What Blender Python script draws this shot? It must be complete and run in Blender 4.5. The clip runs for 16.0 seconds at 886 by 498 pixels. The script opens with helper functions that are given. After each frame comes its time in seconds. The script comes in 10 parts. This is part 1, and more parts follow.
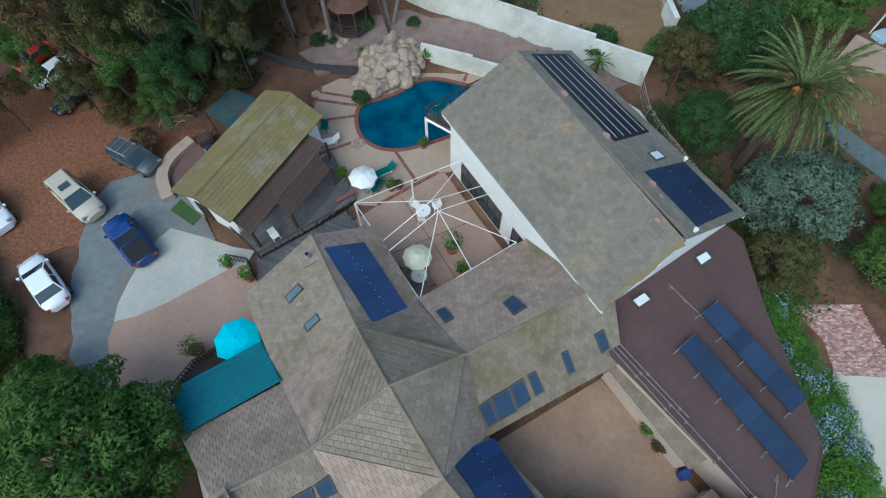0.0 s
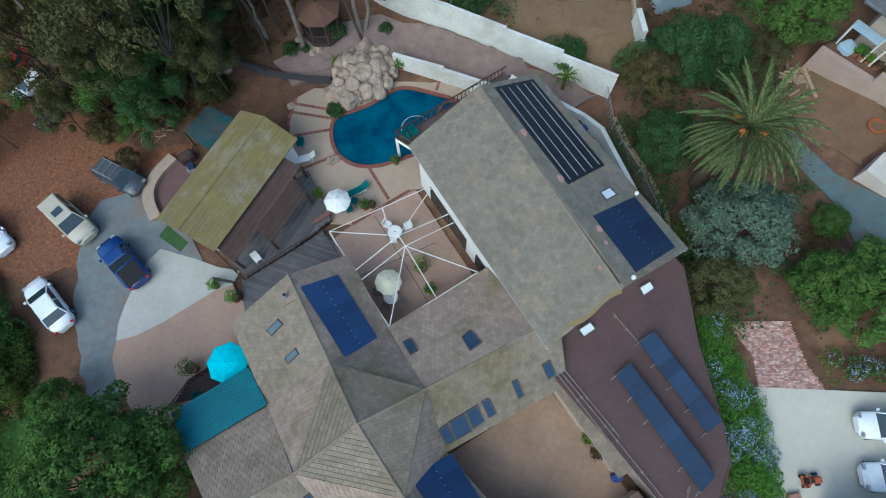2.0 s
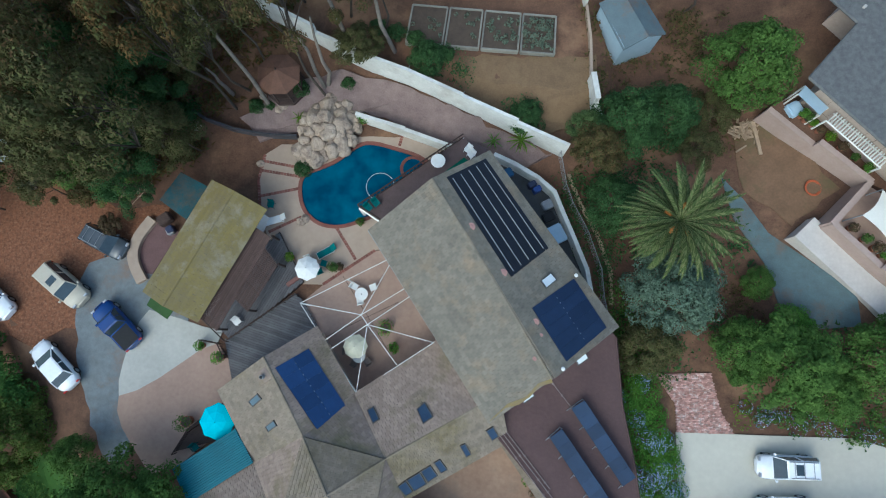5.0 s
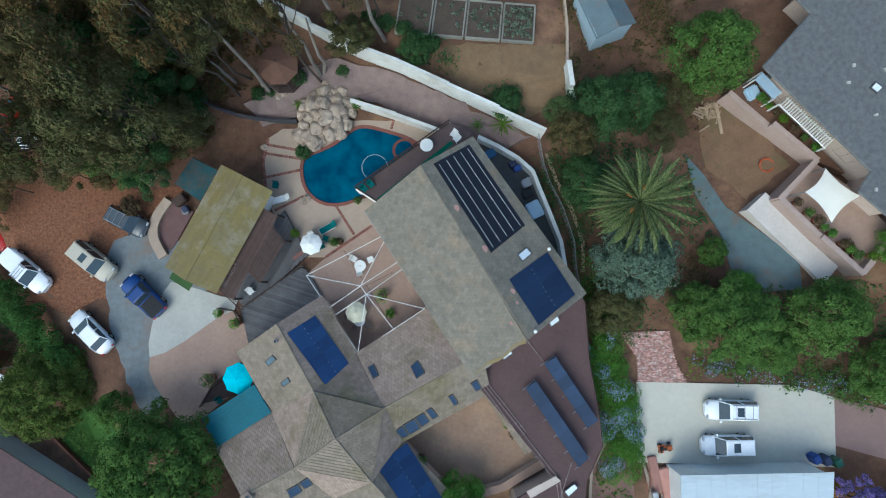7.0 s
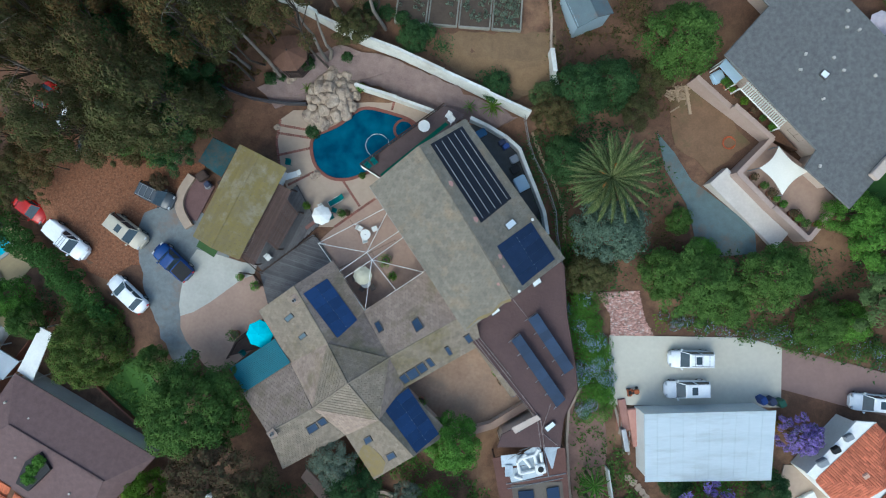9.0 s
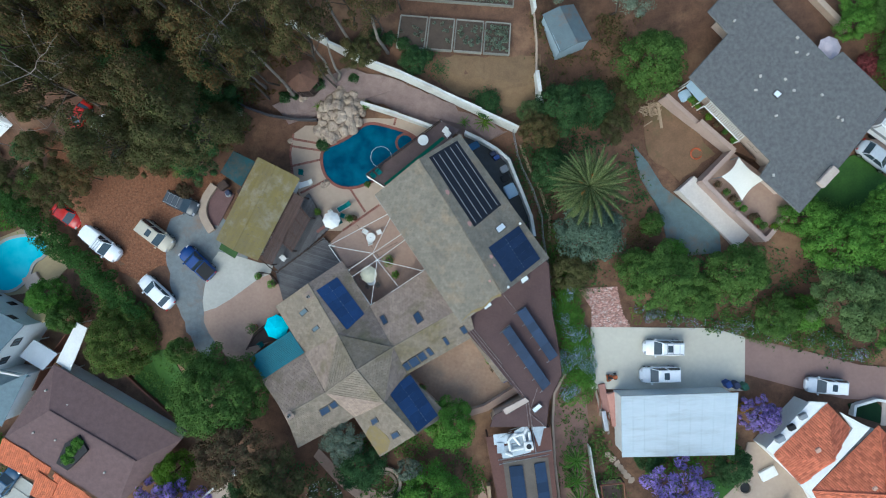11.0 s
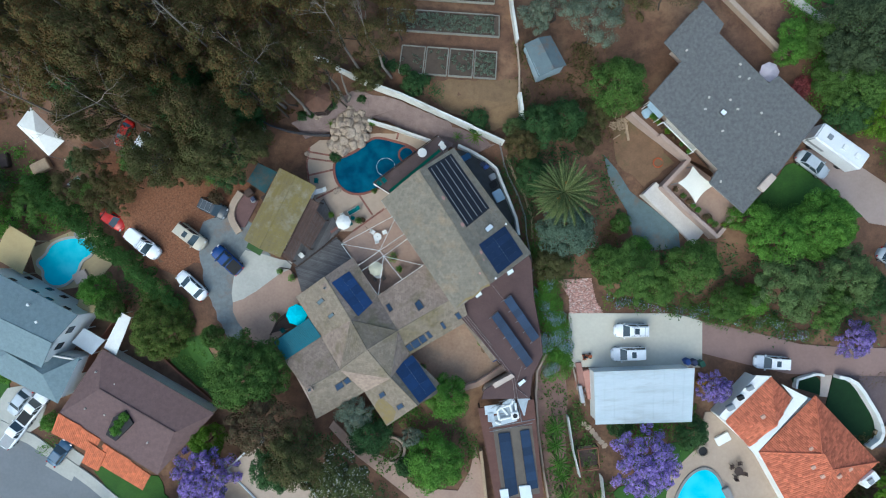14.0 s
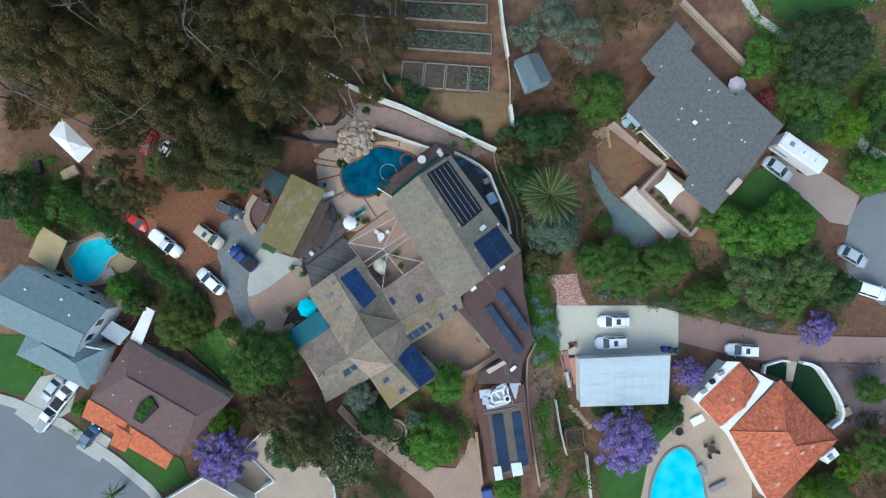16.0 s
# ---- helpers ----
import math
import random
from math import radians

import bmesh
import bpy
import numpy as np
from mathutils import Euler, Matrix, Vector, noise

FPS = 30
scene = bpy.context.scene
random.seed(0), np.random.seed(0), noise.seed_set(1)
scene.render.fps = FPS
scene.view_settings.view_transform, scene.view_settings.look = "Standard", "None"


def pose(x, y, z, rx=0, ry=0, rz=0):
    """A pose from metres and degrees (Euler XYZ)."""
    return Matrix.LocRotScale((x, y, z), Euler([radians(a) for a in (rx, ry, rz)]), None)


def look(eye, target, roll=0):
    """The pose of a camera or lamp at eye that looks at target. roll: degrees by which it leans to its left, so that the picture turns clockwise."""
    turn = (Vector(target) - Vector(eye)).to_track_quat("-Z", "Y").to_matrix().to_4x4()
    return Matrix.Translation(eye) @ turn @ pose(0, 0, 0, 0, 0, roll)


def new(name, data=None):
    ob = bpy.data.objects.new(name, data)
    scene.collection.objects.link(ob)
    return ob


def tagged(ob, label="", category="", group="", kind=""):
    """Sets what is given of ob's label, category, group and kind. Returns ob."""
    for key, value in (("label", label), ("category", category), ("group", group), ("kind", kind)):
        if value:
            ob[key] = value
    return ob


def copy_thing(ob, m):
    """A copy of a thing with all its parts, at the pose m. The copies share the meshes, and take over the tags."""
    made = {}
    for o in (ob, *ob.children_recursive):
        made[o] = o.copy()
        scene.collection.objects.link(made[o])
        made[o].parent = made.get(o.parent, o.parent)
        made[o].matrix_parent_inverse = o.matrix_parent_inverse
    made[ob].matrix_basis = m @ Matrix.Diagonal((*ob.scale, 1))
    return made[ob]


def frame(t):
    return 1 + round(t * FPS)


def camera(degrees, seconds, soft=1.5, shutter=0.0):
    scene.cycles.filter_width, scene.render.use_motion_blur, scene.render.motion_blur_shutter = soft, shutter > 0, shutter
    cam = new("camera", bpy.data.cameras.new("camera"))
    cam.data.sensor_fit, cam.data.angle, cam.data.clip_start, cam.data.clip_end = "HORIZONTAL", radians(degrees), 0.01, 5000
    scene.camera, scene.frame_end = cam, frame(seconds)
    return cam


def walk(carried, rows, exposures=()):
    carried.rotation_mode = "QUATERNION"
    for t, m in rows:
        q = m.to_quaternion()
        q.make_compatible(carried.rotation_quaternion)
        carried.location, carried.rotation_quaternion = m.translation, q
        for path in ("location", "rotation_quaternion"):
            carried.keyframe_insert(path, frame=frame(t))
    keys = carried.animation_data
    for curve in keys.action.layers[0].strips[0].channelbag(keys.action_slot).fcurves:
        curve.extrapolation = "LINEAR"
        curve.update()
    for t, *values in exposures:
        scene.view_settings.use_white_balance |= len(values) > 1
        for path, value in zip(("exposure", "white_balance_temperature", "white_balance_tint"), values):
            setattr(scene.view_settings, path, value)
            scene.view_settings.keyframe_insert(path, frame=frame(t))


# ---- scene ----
cam = camera(80.23, 16.0, soft=1.12)
PATH = [
    (0, 0.000, 0.000, 32.841, 27.624, 0.568, 0.000),
    (0.5, 0.628, 1.059, 34.309, 25.429, 0.623, -0.057),
    (1, 1.197, 2.351, 35.685, 23.248, 0.652, -0.162),
    (1.5, 1.757, 3.824, 37.043, 21.117, 0.676, -0.273),
    (2, 2.309, 5.474, 38.385, 19.039, 0.695, -0.391),
    (2.5, 2.846, 7.258, 39.727, 17.018, 0.715, -0.490),
    (3, 3.414, 9.111, 41.061, 15.089, 0.731, -0.563),
    (3.5, 3.974, 11.035, 42.256, 13.318, 0.744, -0.627),
    (4, 4.534, 13.090, 43.140, 11.776, 0.746, -0.708),
    (4.2, 4.762, 13.913, 43.483, 11.197, 0.744, -0.745),
    (6.3, 6.463, 17.948, 48.134, 5.958, 0.636, -1.593),
    (6.5, 6.489, 17.957, 48.740, 5.327, 0.625, -1.653),
    (7, 6.539, 17.953, 50.282, 3.760, 0.595, -1.786),
    (7.5, 6.587, 17.930, 51.842, 2.181, 0.555, -1.854),
    (8, 6.659, 17.910, 53.374, 0.578, 0.502, -1.886),
    (8.5, 6.729, 17.943, 54.860, -0.015, 0.446, -1.936),
    (9, 6.787, 18.011, 56.392, 0.037, 0.391, -2.009),
    (11.3, 6.840, 18.142, 63.580, 0.014, 0.102, -2.344),
    (11.5, 6.851, 18.123, 64.207, 0.011, 0.089, -2.375),
    (12, 6.883, 18.090, 65.756, 0.020, 0.057, -2.445),
    (12.5, 6.919, 18.049, 67.317, 0.016, 0.031, -2.513),
    (13, 6.940, 17.996, 68.904, 0.010, 0.011, -2.580),
    (13.5, 6.982, 17.926, 70.523, 0.002, -0.020, -2.637),
    (14, 7.004, 17.841, 72.172, -0.023, -0.057, -2.696),
    (14.5, 7.030, 17.777, 73.840, -0.036, -0.097, -2.740),
    (15, 7.042, 17.730, 75.495, -0.026, -0.134, -2.783),
    (15.5, 7.059, 17.671, 77.144, -0.037, -0.164, -2.832),
    (16, 7.100, 17.615, 78.800, -0.051, -0.195, -2.884),
]
walk(cam, [(t, pose(x, y, z, rx, ry, rz)) for t, x, y, z, rx, ry, rz in PATH], exposures=[(0, 0.58, 5250, -6), (5, 0.63, 5300, -6), (16, 0.76, 5450, -5)])

# ---------------------------------------------------------------- sky and sun
world = bpy.data.worlds.new("sky")
scene.world = world
world.use_nodes = True
wn = world.node_tree.nodes
sky = wn.new("ShaderNodeTexSky")
sky.sky_type, sky.sun_disc = "NISHITA", False
sky.sun_elevation, sky.sun_rotation = radians(48), radians(211.3)
sky.air_density, sky.dust_density, sky.ozone_density = 1.0, 4.0, 1.0
wn["Background"].inputs["Strength"].default_value = 0.149
world.node_tree.links.new(sky.outputs[0], wn["Background"].inputs["Color"])
sun = new("sun", bpy.data.lights.new("sun", "SUN"))
sun.data.energy, sun.data.angle, sun.data.color = 0.22, radians(55), (1.0, 0.95, 0.88)
sun.matrix_basis = look((-28, -46, 62), (0, 0, 0))

# ---------------------------------------------------------------- materials
MATS = {}


def material(name, a, b=None, scale=1.0, rough=0.85, bump=0.0, fine=0.0, metal=0.0, third=None, spots=None, stretch=(1, 1, 1), tint=0.0, spec=0.3, island=0.0):
    """A surface with two scales of mottling between colours a and b, stains of colour third, and a bump."""
    if name in MATS:
        return MATS[name]
    m = bpy.data.materials.new(name)
    m.use_nodes = True
    nt = m.node_tree
    n, ln = nt.nodes, nt.links
    bs = n["Principled BSDF"]
    bs.inputs["Roughness"].default_value = rough
    bs.inputs["Metallic"].default_value = metal
    bs.inputs["Specular IOR Level"].default_value = spec
    b = b or tuple(0.75 * c for c in a)
    tc = n.new("ShaderNodeNewGeometry")
    mp = n.new("ShaderNodeMapping")
    mp.inputs["Scale"].default_value = stretch
    ln.new(tc.outputs["Position"], mp.inputs["Vector"])
    big = n.new("ShaderNodeTexNoise")
    big.inputs["Scale"].default_value, big.inputs["Detail"].default_value = scale, 6
    big.inputs["Roughness"].default_value = 0.65
    small = n.new("ShaderNodeTexNoise")
    small.inputs["Scale"].default_value, small.inputs["Detail"].default_value = scale * 9, 4
    for t in (big, small):
        ln.new(mp.outputs["Vector"], t.inputs["Vector"])
    add = n.new("ShaderNodeMath")
    add.operation = "MULTIPLY_ADD"
    ln.new(small.outputs["Fac"], add.inputs[0])
    add.inputs[1].default_value = 0.5
    ln.new(big.outputs["Fac"], add.inputs[2])
    ramp = n.new("ShaderNodeMapRange")
    ramp.inputs["From Min"].default_value, ramp.inputs["From Max"].default_value = 0.5, 1.0
    ln.new(add.outputs[0], ramp.inputs["Value"])
    mix = n.new("ShaderNodeMix")
    mix.data_type = "RGBA"
    mix.inputs["A"].default_value, mix.inputs["B"].default_value = (*a, 1), (*b, 1)
    ln.new(ramp.outputs[0], mix.inputs["Factor"])
    col = mix.outputs["Result"]
    if third:
        tex = n.new("ShaderNodeTexNoise")
        tex.inputs["Scale"].default_value, tex.inputs["Detail"].default_value = (spots or scale * 0.4), 8
        tex.inputs["Roughness"].default_value = 0.7
        ln.new(mp.outputs["Vector"], tex.inputs["Vector"])
        r2 = n.new("ShaderNodeMapRange")
        r2.inputs["From Min"].default_value, r2.inputs["From Max"].default_value = 0.5, 0.68
        ln.new(tex.outputs["Fac"], r2.inputs["Value"])
        m2 = n.new("ShaderNodeMix")
        m2.data_type = "RGBA"
        m2.inputs["B"].default_value = (*third, 1)
        ln.new(col, m2.inputs["A"])
        ln.new(r2.outputs[0], m2.inputs["Factor"])
        col = m2.outputs["Result"]
    if tint or island:
        info = n.new("ShaderNodeNewGeometry" if island else "ShaderNodeObjectInfo")
        r3 = n.new("ShaderNodeMapRange")
        r3.inputs["To Min"].default_value, r3.inputs["To Max"].default_value = 1 - (tint or island), 1 + (tint or island)
        ln.new(info.outputs["Random Per Island" if island else "Random"], r3.inputs["Value"])
        hsv = n.new("ShaderNodeHueSaturation")
        ln.new(r3.outputs[0], hsv.inputs["Value"])
        ln.new(col, hsv.inputs["Color"])
        col = hsv.outputs["Color"]
    ln.new(col, bs.inputs["Base Color"])
    if bump or fine:
        bp = n.new("ShaderNodeBump")
        bp.inputs["Strength"].default_value, bp.inputs["Distance"].default_value = max(bump, fine), 0.05
        ln.new((big if bump else small).outputs["Fac"], bp.inputs["Height"])
        ln.new(bp.outputs["Normal"], bs.inputs["Normal"])
    MATS[name] = m
    return m


DIRT = material("dry_earth", (0.168, 0.092, 0.056), (0.077, 0.043, 0.028), 0.9, 0.95, 0.7, third=(0.25, 0.15, 0.085), spots=0.14)
LITTER = material("leaf_litter", (0.25, 0.108, 0.053), (0.09, 0.038, 0.021), 3.2, 0.95, 0.8, third=(0.27, 0.145, 0.082), spots=5.5)
GRAVEL = material("grey_gravel", (0.205, 0.235, 0.24), (0.145, 0.15, 0.15), 1.6, 0.9, fine=0.6, third=(0.20, 0.15, 0.12), spots=0.3)
TEALGRAVEL = material("teal_grey_gravel", (0.125, 0.172, 0.178), (0.095, 0.122, 0.122), 1.2, 0.9, fine=0.6, third=(0.15, 0.12, 0.095), spots=0.35)
CONCRETE = material("pale_concrete", (0.46, 0.45, 0.40), (0.36, 0.35, 0.31), 0.35, 0.85, fine=0.2)
PINK = material("pink_concrete", (0.38, 0.265, 0.20), (0.29, 0.195, 0.15), 0.35, 0.85, fine=0.2)
PATIO = material("tan_concrete", (0.42, 0.33, 0.25), (0.34, 0.26, 0.20), 0.3, 0.8, fine=0.2)
SAND = material("sandy_paving", (0.36, 0.25, 0.17), (0.25, 0.16, 0.11), 0.3, 0.9, fine=0.3, third=(0.22, 0.17, 0.13), spots=0.2)
BRICK = material("red_brick", (0.24, 0.10, 0.075), (0.16, 0.065, 0.05), 1.5, 0.85, fine=0.3, tint=0.25)
PALEBRICK = material("worn_pink_brick", (0.40, 0.22, 0.18), (0.30, 0.15, 0.12), 1.5, 0.85, fine=0.3, tint=0.35)
DECKWOOD = material("weathered_deck_wood", (0.14, 0.135, 0.138), (0.09, 0.085, 0.086), 1.2, 0.8, fine=0.3, stretch=(1, 1, 1), tint=0.2)
DARKWOOD = material("dark_brown_wood", (0.075, 0.05, 0.04), (0.045, 0.03, 0.026), 2.0, 0.8, fine=0.3, tint=0.15)
PALEWOOD = material("pale_timber", (0.40, 0.30, 0.20), (0.28, 0.20, 0.13), 2.0, 0.8, fine=0.3, tint=0.15)
WHITE = material("white_paint", (0.80, 0.80, 0.77), (0.68, 0.67, 0.63), 0.5, 0.6, fine=0.05)
CREAM = material("cream_stucco", (0.52, 0.43, 0.36), (0.42, 0.34, 0.28), 0.6, 0.9, fine=0.2)
WALLWHITE = material("whitewashed_block", (0.70, 0.70, 0.65), (0.52, 0.52, 0.48), 0.6, 0.8, fine=0.2, third=(0.45, 0.43, 0.38))
GLASS = material("dark_glass", (0.04, 0.06, 0.07), (0.03, 0.042, 0.05), 1, 0.06, spec=0.8)
SKYGLASS = material("skylight_glass", (0.045, 0.075, 0.13), (0.032, 0.053, 0.095), 1, 0.5, spec=0.08)
BLACK = material("black_rubber", (0.02, 0.02, 0.022), (0.015, 0.015, 0.015), 4, 0.7)
CHROME = material("bare_metal", (0.6, 0.6, 0.6), (0.45, 0.45, 0.45), 2, 0.35, metal=0.9)
GREYMETAL = material("grey_metal", (0.32, 0.33, 0.34), (0.24, 0.25, 0.26), 2, 0.5, metal=0.3)
SHINGLE = material("mossy_grey_shingle", (0.260, 0.213, 0.160), (0.180, 0.147, 0.110), 0.9, 0.9, fine=0.5, third=(0.155, 0.125, 0.065), spots=0.16, tint=0.13)
SHINGLEPINK = material("pinkish_shingle", (0.345, 0.262, 0.205), (0.245, 0.185, 0.145), 0.6, 0.9, fine=0.5, third=(0.18, 0.15, 0.08), spots=0.2, tint=0.13)
BIGTILE = material("grey_roof_tile", (0.23, 0.205, 0.16), (0.158, 0.14, 0.11), 0.6, 0.88, fine=0.4, third=(0.24, 0.19, 0.13), spots=0.5, tint=0.12)
UNDERLAY = material("brown_roof_underlay", (0.15, 0.125, 0.10), (0.11, 0.092, 0.074), 1, 0.95)
LICHEN = material("lichen_yellow_roof", (0.215, 0.17, 0.055), (0.18, 0.15, 0.085), 0.5, 0.95, fine=0.5, third=(0.27, 0.245, 0.18), spots=0.45, tint=0.06)
MAROON = material("maroon_roof_felt", (0.105, 0.065, 0.06), (0.08, 0.05, 0.048), 0.5, 0.9, fine=0.4)
SOLAR = material("solar_cells", (0.024, 0.056, 0.15), (0.018, 0.042, 0.115), 1.2, 0.35, spec=0.3, tint=0.2)
# fixed blue-black that averages the changing sky sheen into the cell colour
SHEENCELL = material("averaged_sheen_solar_cells", (0.022, 0.038, 0.085), (0.015, 0.027, 0.062), 1.2, 0.4, spec=0.25, tint=0.12)
RACKCELL = material("dark_solar_cells", (0.024, 0.044, 0.088), (0.018, 0.033, 0.066), 1.2, 0.5, spec=0.1, tint=0.2)
DARKSOLAR = material("black_solar_mat", (0.018, 0.02, 0.028), (0.012, 0.013, 0.018), 1.2, 0.4, spec=0.2)
TEAL = material("teal_corrugated_sheet", (0.02, 0.175, 0.22), (0.015, 0.12, 0.155), 0.8, 0.5, tint=0.0, spec=0.4)
TEALCLOTH = material("teal_cloth", (0.01, 0.15, 0.14), (0.008, 0.10, 0.10), 2, 0.8)
TURQ = material("turquoise_canvas", (0.015, 0.62, 0.74), (0.01, 0.5, 0.62), 1, 0.7)
CANVAS = material("cream_canvas", (0.60, 0.58, 0.44), (0.5, 0.48, 0.36), 1, 0.8)
SAILCLOTH = material("ivory_sailcloth", (0.82, 0.78, 0.68), (0.74, 0.70, 0.6), 0.6, 0.8)
STONE = material("tan_boulder", (0.47, 0.385, 0.30), (0.25, 0.19, 0.14), 0.9, 0.9, 0.8, third=(0.16, 0.12, 0.10), spots=0.8)
ASPHALT = material("road_asphalt", (0.185, 0.195, 0.205), (0.15, 0.158, 0.165), 0.25, 0.9, fine=0.4)
LAWN = material("mown_grass", (0.055, 0.124, 0.02), (0.03, 0.075, 0.015), 0.5, 0.95, 0.6)
TURF = material("dark_turf", (0.010, 0.036, 0.010), (0.006, 0.023, 0.007), 1.0, 0.95, 0.5)
GROUNDCOVER = material("shrubby_ground", (0.06, 0.08, 0.03), (0.07, 0.05, 0.03), 0.7, 0.95, 0.8, third=(0.11, 0.075, 0.045), spots=0.25)
GREYSHINGLE = material("dark_grey_shingle", (0.166, 0.164, 0.158), (0.09, 0.089, 0.087), 2.4, 0.9, fine=0.6)
BLUESHINGLE = material("blue_grey_shingle", (0.195, 0.255, 0.275), (0.14, 0.185, 0.203), 1.8, 0.9, fine=0.5)
BROWNSHINGLE = material("brown_shingle", (0.165, 0.106, 0.10), (0.112, 0.072, 0.069), 1.8, 0.9, fine=0.5)
REDTILE = material("orange_clay_tile", (0.60, 0.165, 0.07), (0.42, 0.124, 0.055), 1.2, 0.8, fine=0.3, island=0.18)
REDTILE2 = material("faded_clay_tile", (0.56, 0.165, 0.085), (0.40, 0.12, 0.065), 1.4, 0.8, fine=0.3, island=0.28)
WHITEMETAL = material("white_sheet_roof", (0.50, 0.55, 0.575), (0.42, 0.475, 0.50), 0.3, 0.55, third=(0.38, 0.41, 0.42), spots=0.35, stretch=(0.4, 2.2, 1))
BARK = material("grey_eucalyptus_bark", (0.095, 0.075, 0.058), (0.045, 0.035, 0.027), 2.0, 0.9, 0.5)
BARKDARK = material("brown_bark", (0.12, 0.085, 0.06), (0.07, 0.05, 0.035), 3.0, 0.95, 0.7)


def leaf(name, a, b, other=None, share=0.2):
    """Leaves that let some light through; a share of them may have another colour."""
    m = material(name, a, b, 0.8, 0.7, tint=0.0, island=0.36, spec=0.08)
    n, ln = m.node_tree.nodes, m.node_tree.links
    bs, out = n["Principled BSDF"], n["Material Output"]
    col = bs.inputs["Base Color"].links[0].from_socket
    if other:
        geo = n.new("ShaderNodeNewGeometry")
        tri = n.new("ShaderNodeMath")
        tri.operation = "FRACT"
        mul = n.new("ShaderNodeMath")
        mul.operation = "MULTIPLY"
        mul.inputs[1].default_value = 37.0
        ln.new(geo.outputs["Random Per Island"], mul.inputs[0])
        ln.new(mul.outputs[0], tri.inputs[0])
        less = n.new("ShaderNodeMath")
        less.operation = "LESS_THAN"
        less.inputs[1].default_value = share
        ln.new(tri.outputs[0], less.inputs[0])
        mx = n.new("ShaderNodeMix")
        mx.data_type = "RGBA"
        mx.inputs["B"].default_value = (*other, 1)
        ln.new(col, mx.inputs["A"])
        ln.new(less.outputs[0], mx.inputs["Factor"])
        col = mx.outputs["Result"]
        ln.new(col, bs.inputs["Base Color"])
    thin = n.new("ShaderNodeBsdfTranslucent")
    ln.new(col, thin.inputs["Color"])
    both = n.new("ShaderNodeMixShader")
    both.inputs["Fac"].default_value = 0.32
    ln.new(bs.outputs[0], both.inputs[1])
    ln.new(thin.outputs[0], both.inputs[2])
    ln.new(both.outputs[0], out.inputs["Surface"])
    return m


L_EUC = leaf("eucalyptus_leaves", (0.112, 0.104, 0.038), (0.074, 0.070, 0.027), (0.150, 0.098, 0.048), 0.25)
L_EUC2 = leaf("bronze_eucalyptus_leaves", (0.156, 0.100, 0.038), (0.100, 0.066, 0.027), (0.105, 0.108, 0.040), 0.35)
L_GREEN = leaf("bright_green_leaves", (0.148, 0.285, 0.044), (0.086, 0.188, 0.031))
L_DARK = leaf("dark_green_leaves", (0.074, 0.140, 0.048), (0.046, 0.092, 0.032))
L_MID = leaf("mid_green_leaves", (0.118, 0.200, 0.044), (0.070, 0.128, 0.030))
L_GREY = leaf("silver_grey_leaves", (0.20, 0.25, 0.18), (0.13, 0.165, 0.12), (0.16, 0.13, 0.09), 0.15)
L_LIME = leaf("lime_green_leaves", (0.15, 0.25, 0.024), (0.09, 0.175, 0.018))
L_PALM = leaf("palm_fronds", (0.135, 0.175, 0.06), (0.075, 0.11, 0.038), (0.19, 0.21, 0.09), 0.25)
L_JAC = leaf("violet_blossom", (0.34, 0.24, 0.58), (0.23, 0.16, 0.44), (0.10, 0.12, 0.05), 0.22)
L_BLUE = leaf("blue_blossom", (0.42, 0.47, 0.74), (0.27, 0.31, 0.62), (0.62, 0.66, 0.82), 0.35)
L_DRY = leaf("dry_brown_leaves", (0.15, 0.10, 0.055), (0.10, 0.065, 0.04), (0.11, 0.10, 0.05), 0.3)


def water(name, deep, shallow):
    m = bpy.data.materials.new(name)
    m.use_nodes = True
    n, ln = m.node_tree.nodes, m.node_tree.links
    bs = n["Principled BSDF"]
    bs.inputs["Roughness"].default_value = 0.08
    bs.inputs["Specular IOR Level"].default_value = 0.2
    bs.inputs["IOR"].default_value = 1.33
    tc = n.new("ShaderNodeTexCoord")
    no = n.new("ShaderNodeTexNoise")
    no.inputs["Scale"].default_value, no.inputs["Detail"].default_value = 0.5, 3
    ln.new(tc.outputs["Object"], no.inputs["Vector"])
    r = n.new("ShaderNodeMapRange")
    r.inputs["From Min"].default_value, r.inputs["From Max"].default_value = 0.35, 0.7
    ln.new(no.outputs["Fac"], r.inputs["Value"])
    mx = n.new("ShaderNodeMix")
    mx.data_type = "RGBA"
    mx.inputs["A"].default_value, mx.inputs["B"].default_value = (*deep, 1), (*shallow, 1)
    ln.new(r.outputs[0], mx.inputs["Factor"])
    ln.new(mx.outputs["Result"], bs.inputs["Base Color"])
    wv = n.new("ShaderNodeTexNoise")
    wv.inputs["Scale"].default_value = 3.0
    ln.new(tc.outputs["Object"], wv.inputs["Vector"])
    bp = n.new("ShaderNodeBump")
    bp.inputs["Strength"].default_value, bp.inputs["Distance"].default_value = 0.15, 0.03
    ln.new(wv.outputs["Fac"], bp.inputs["Height"])
    ln.new(bp.outputs["Normal"], bs.inputs["Normal"])
    return m


W_DARK = water("dark_blue_pool_water", (0.004, 0.045, 0.092), (0.012, 0.105, 0.17))
W_LIGHT = water("turquoise_pool_water", (0.05, 0.50, 0.62), (0.10, 0.60, 0.70))


def paint(name, c, rough=0.25):
    return material(name, c, tuple(0.85 * v for v in c), 0.5, rough, spec=0.6)


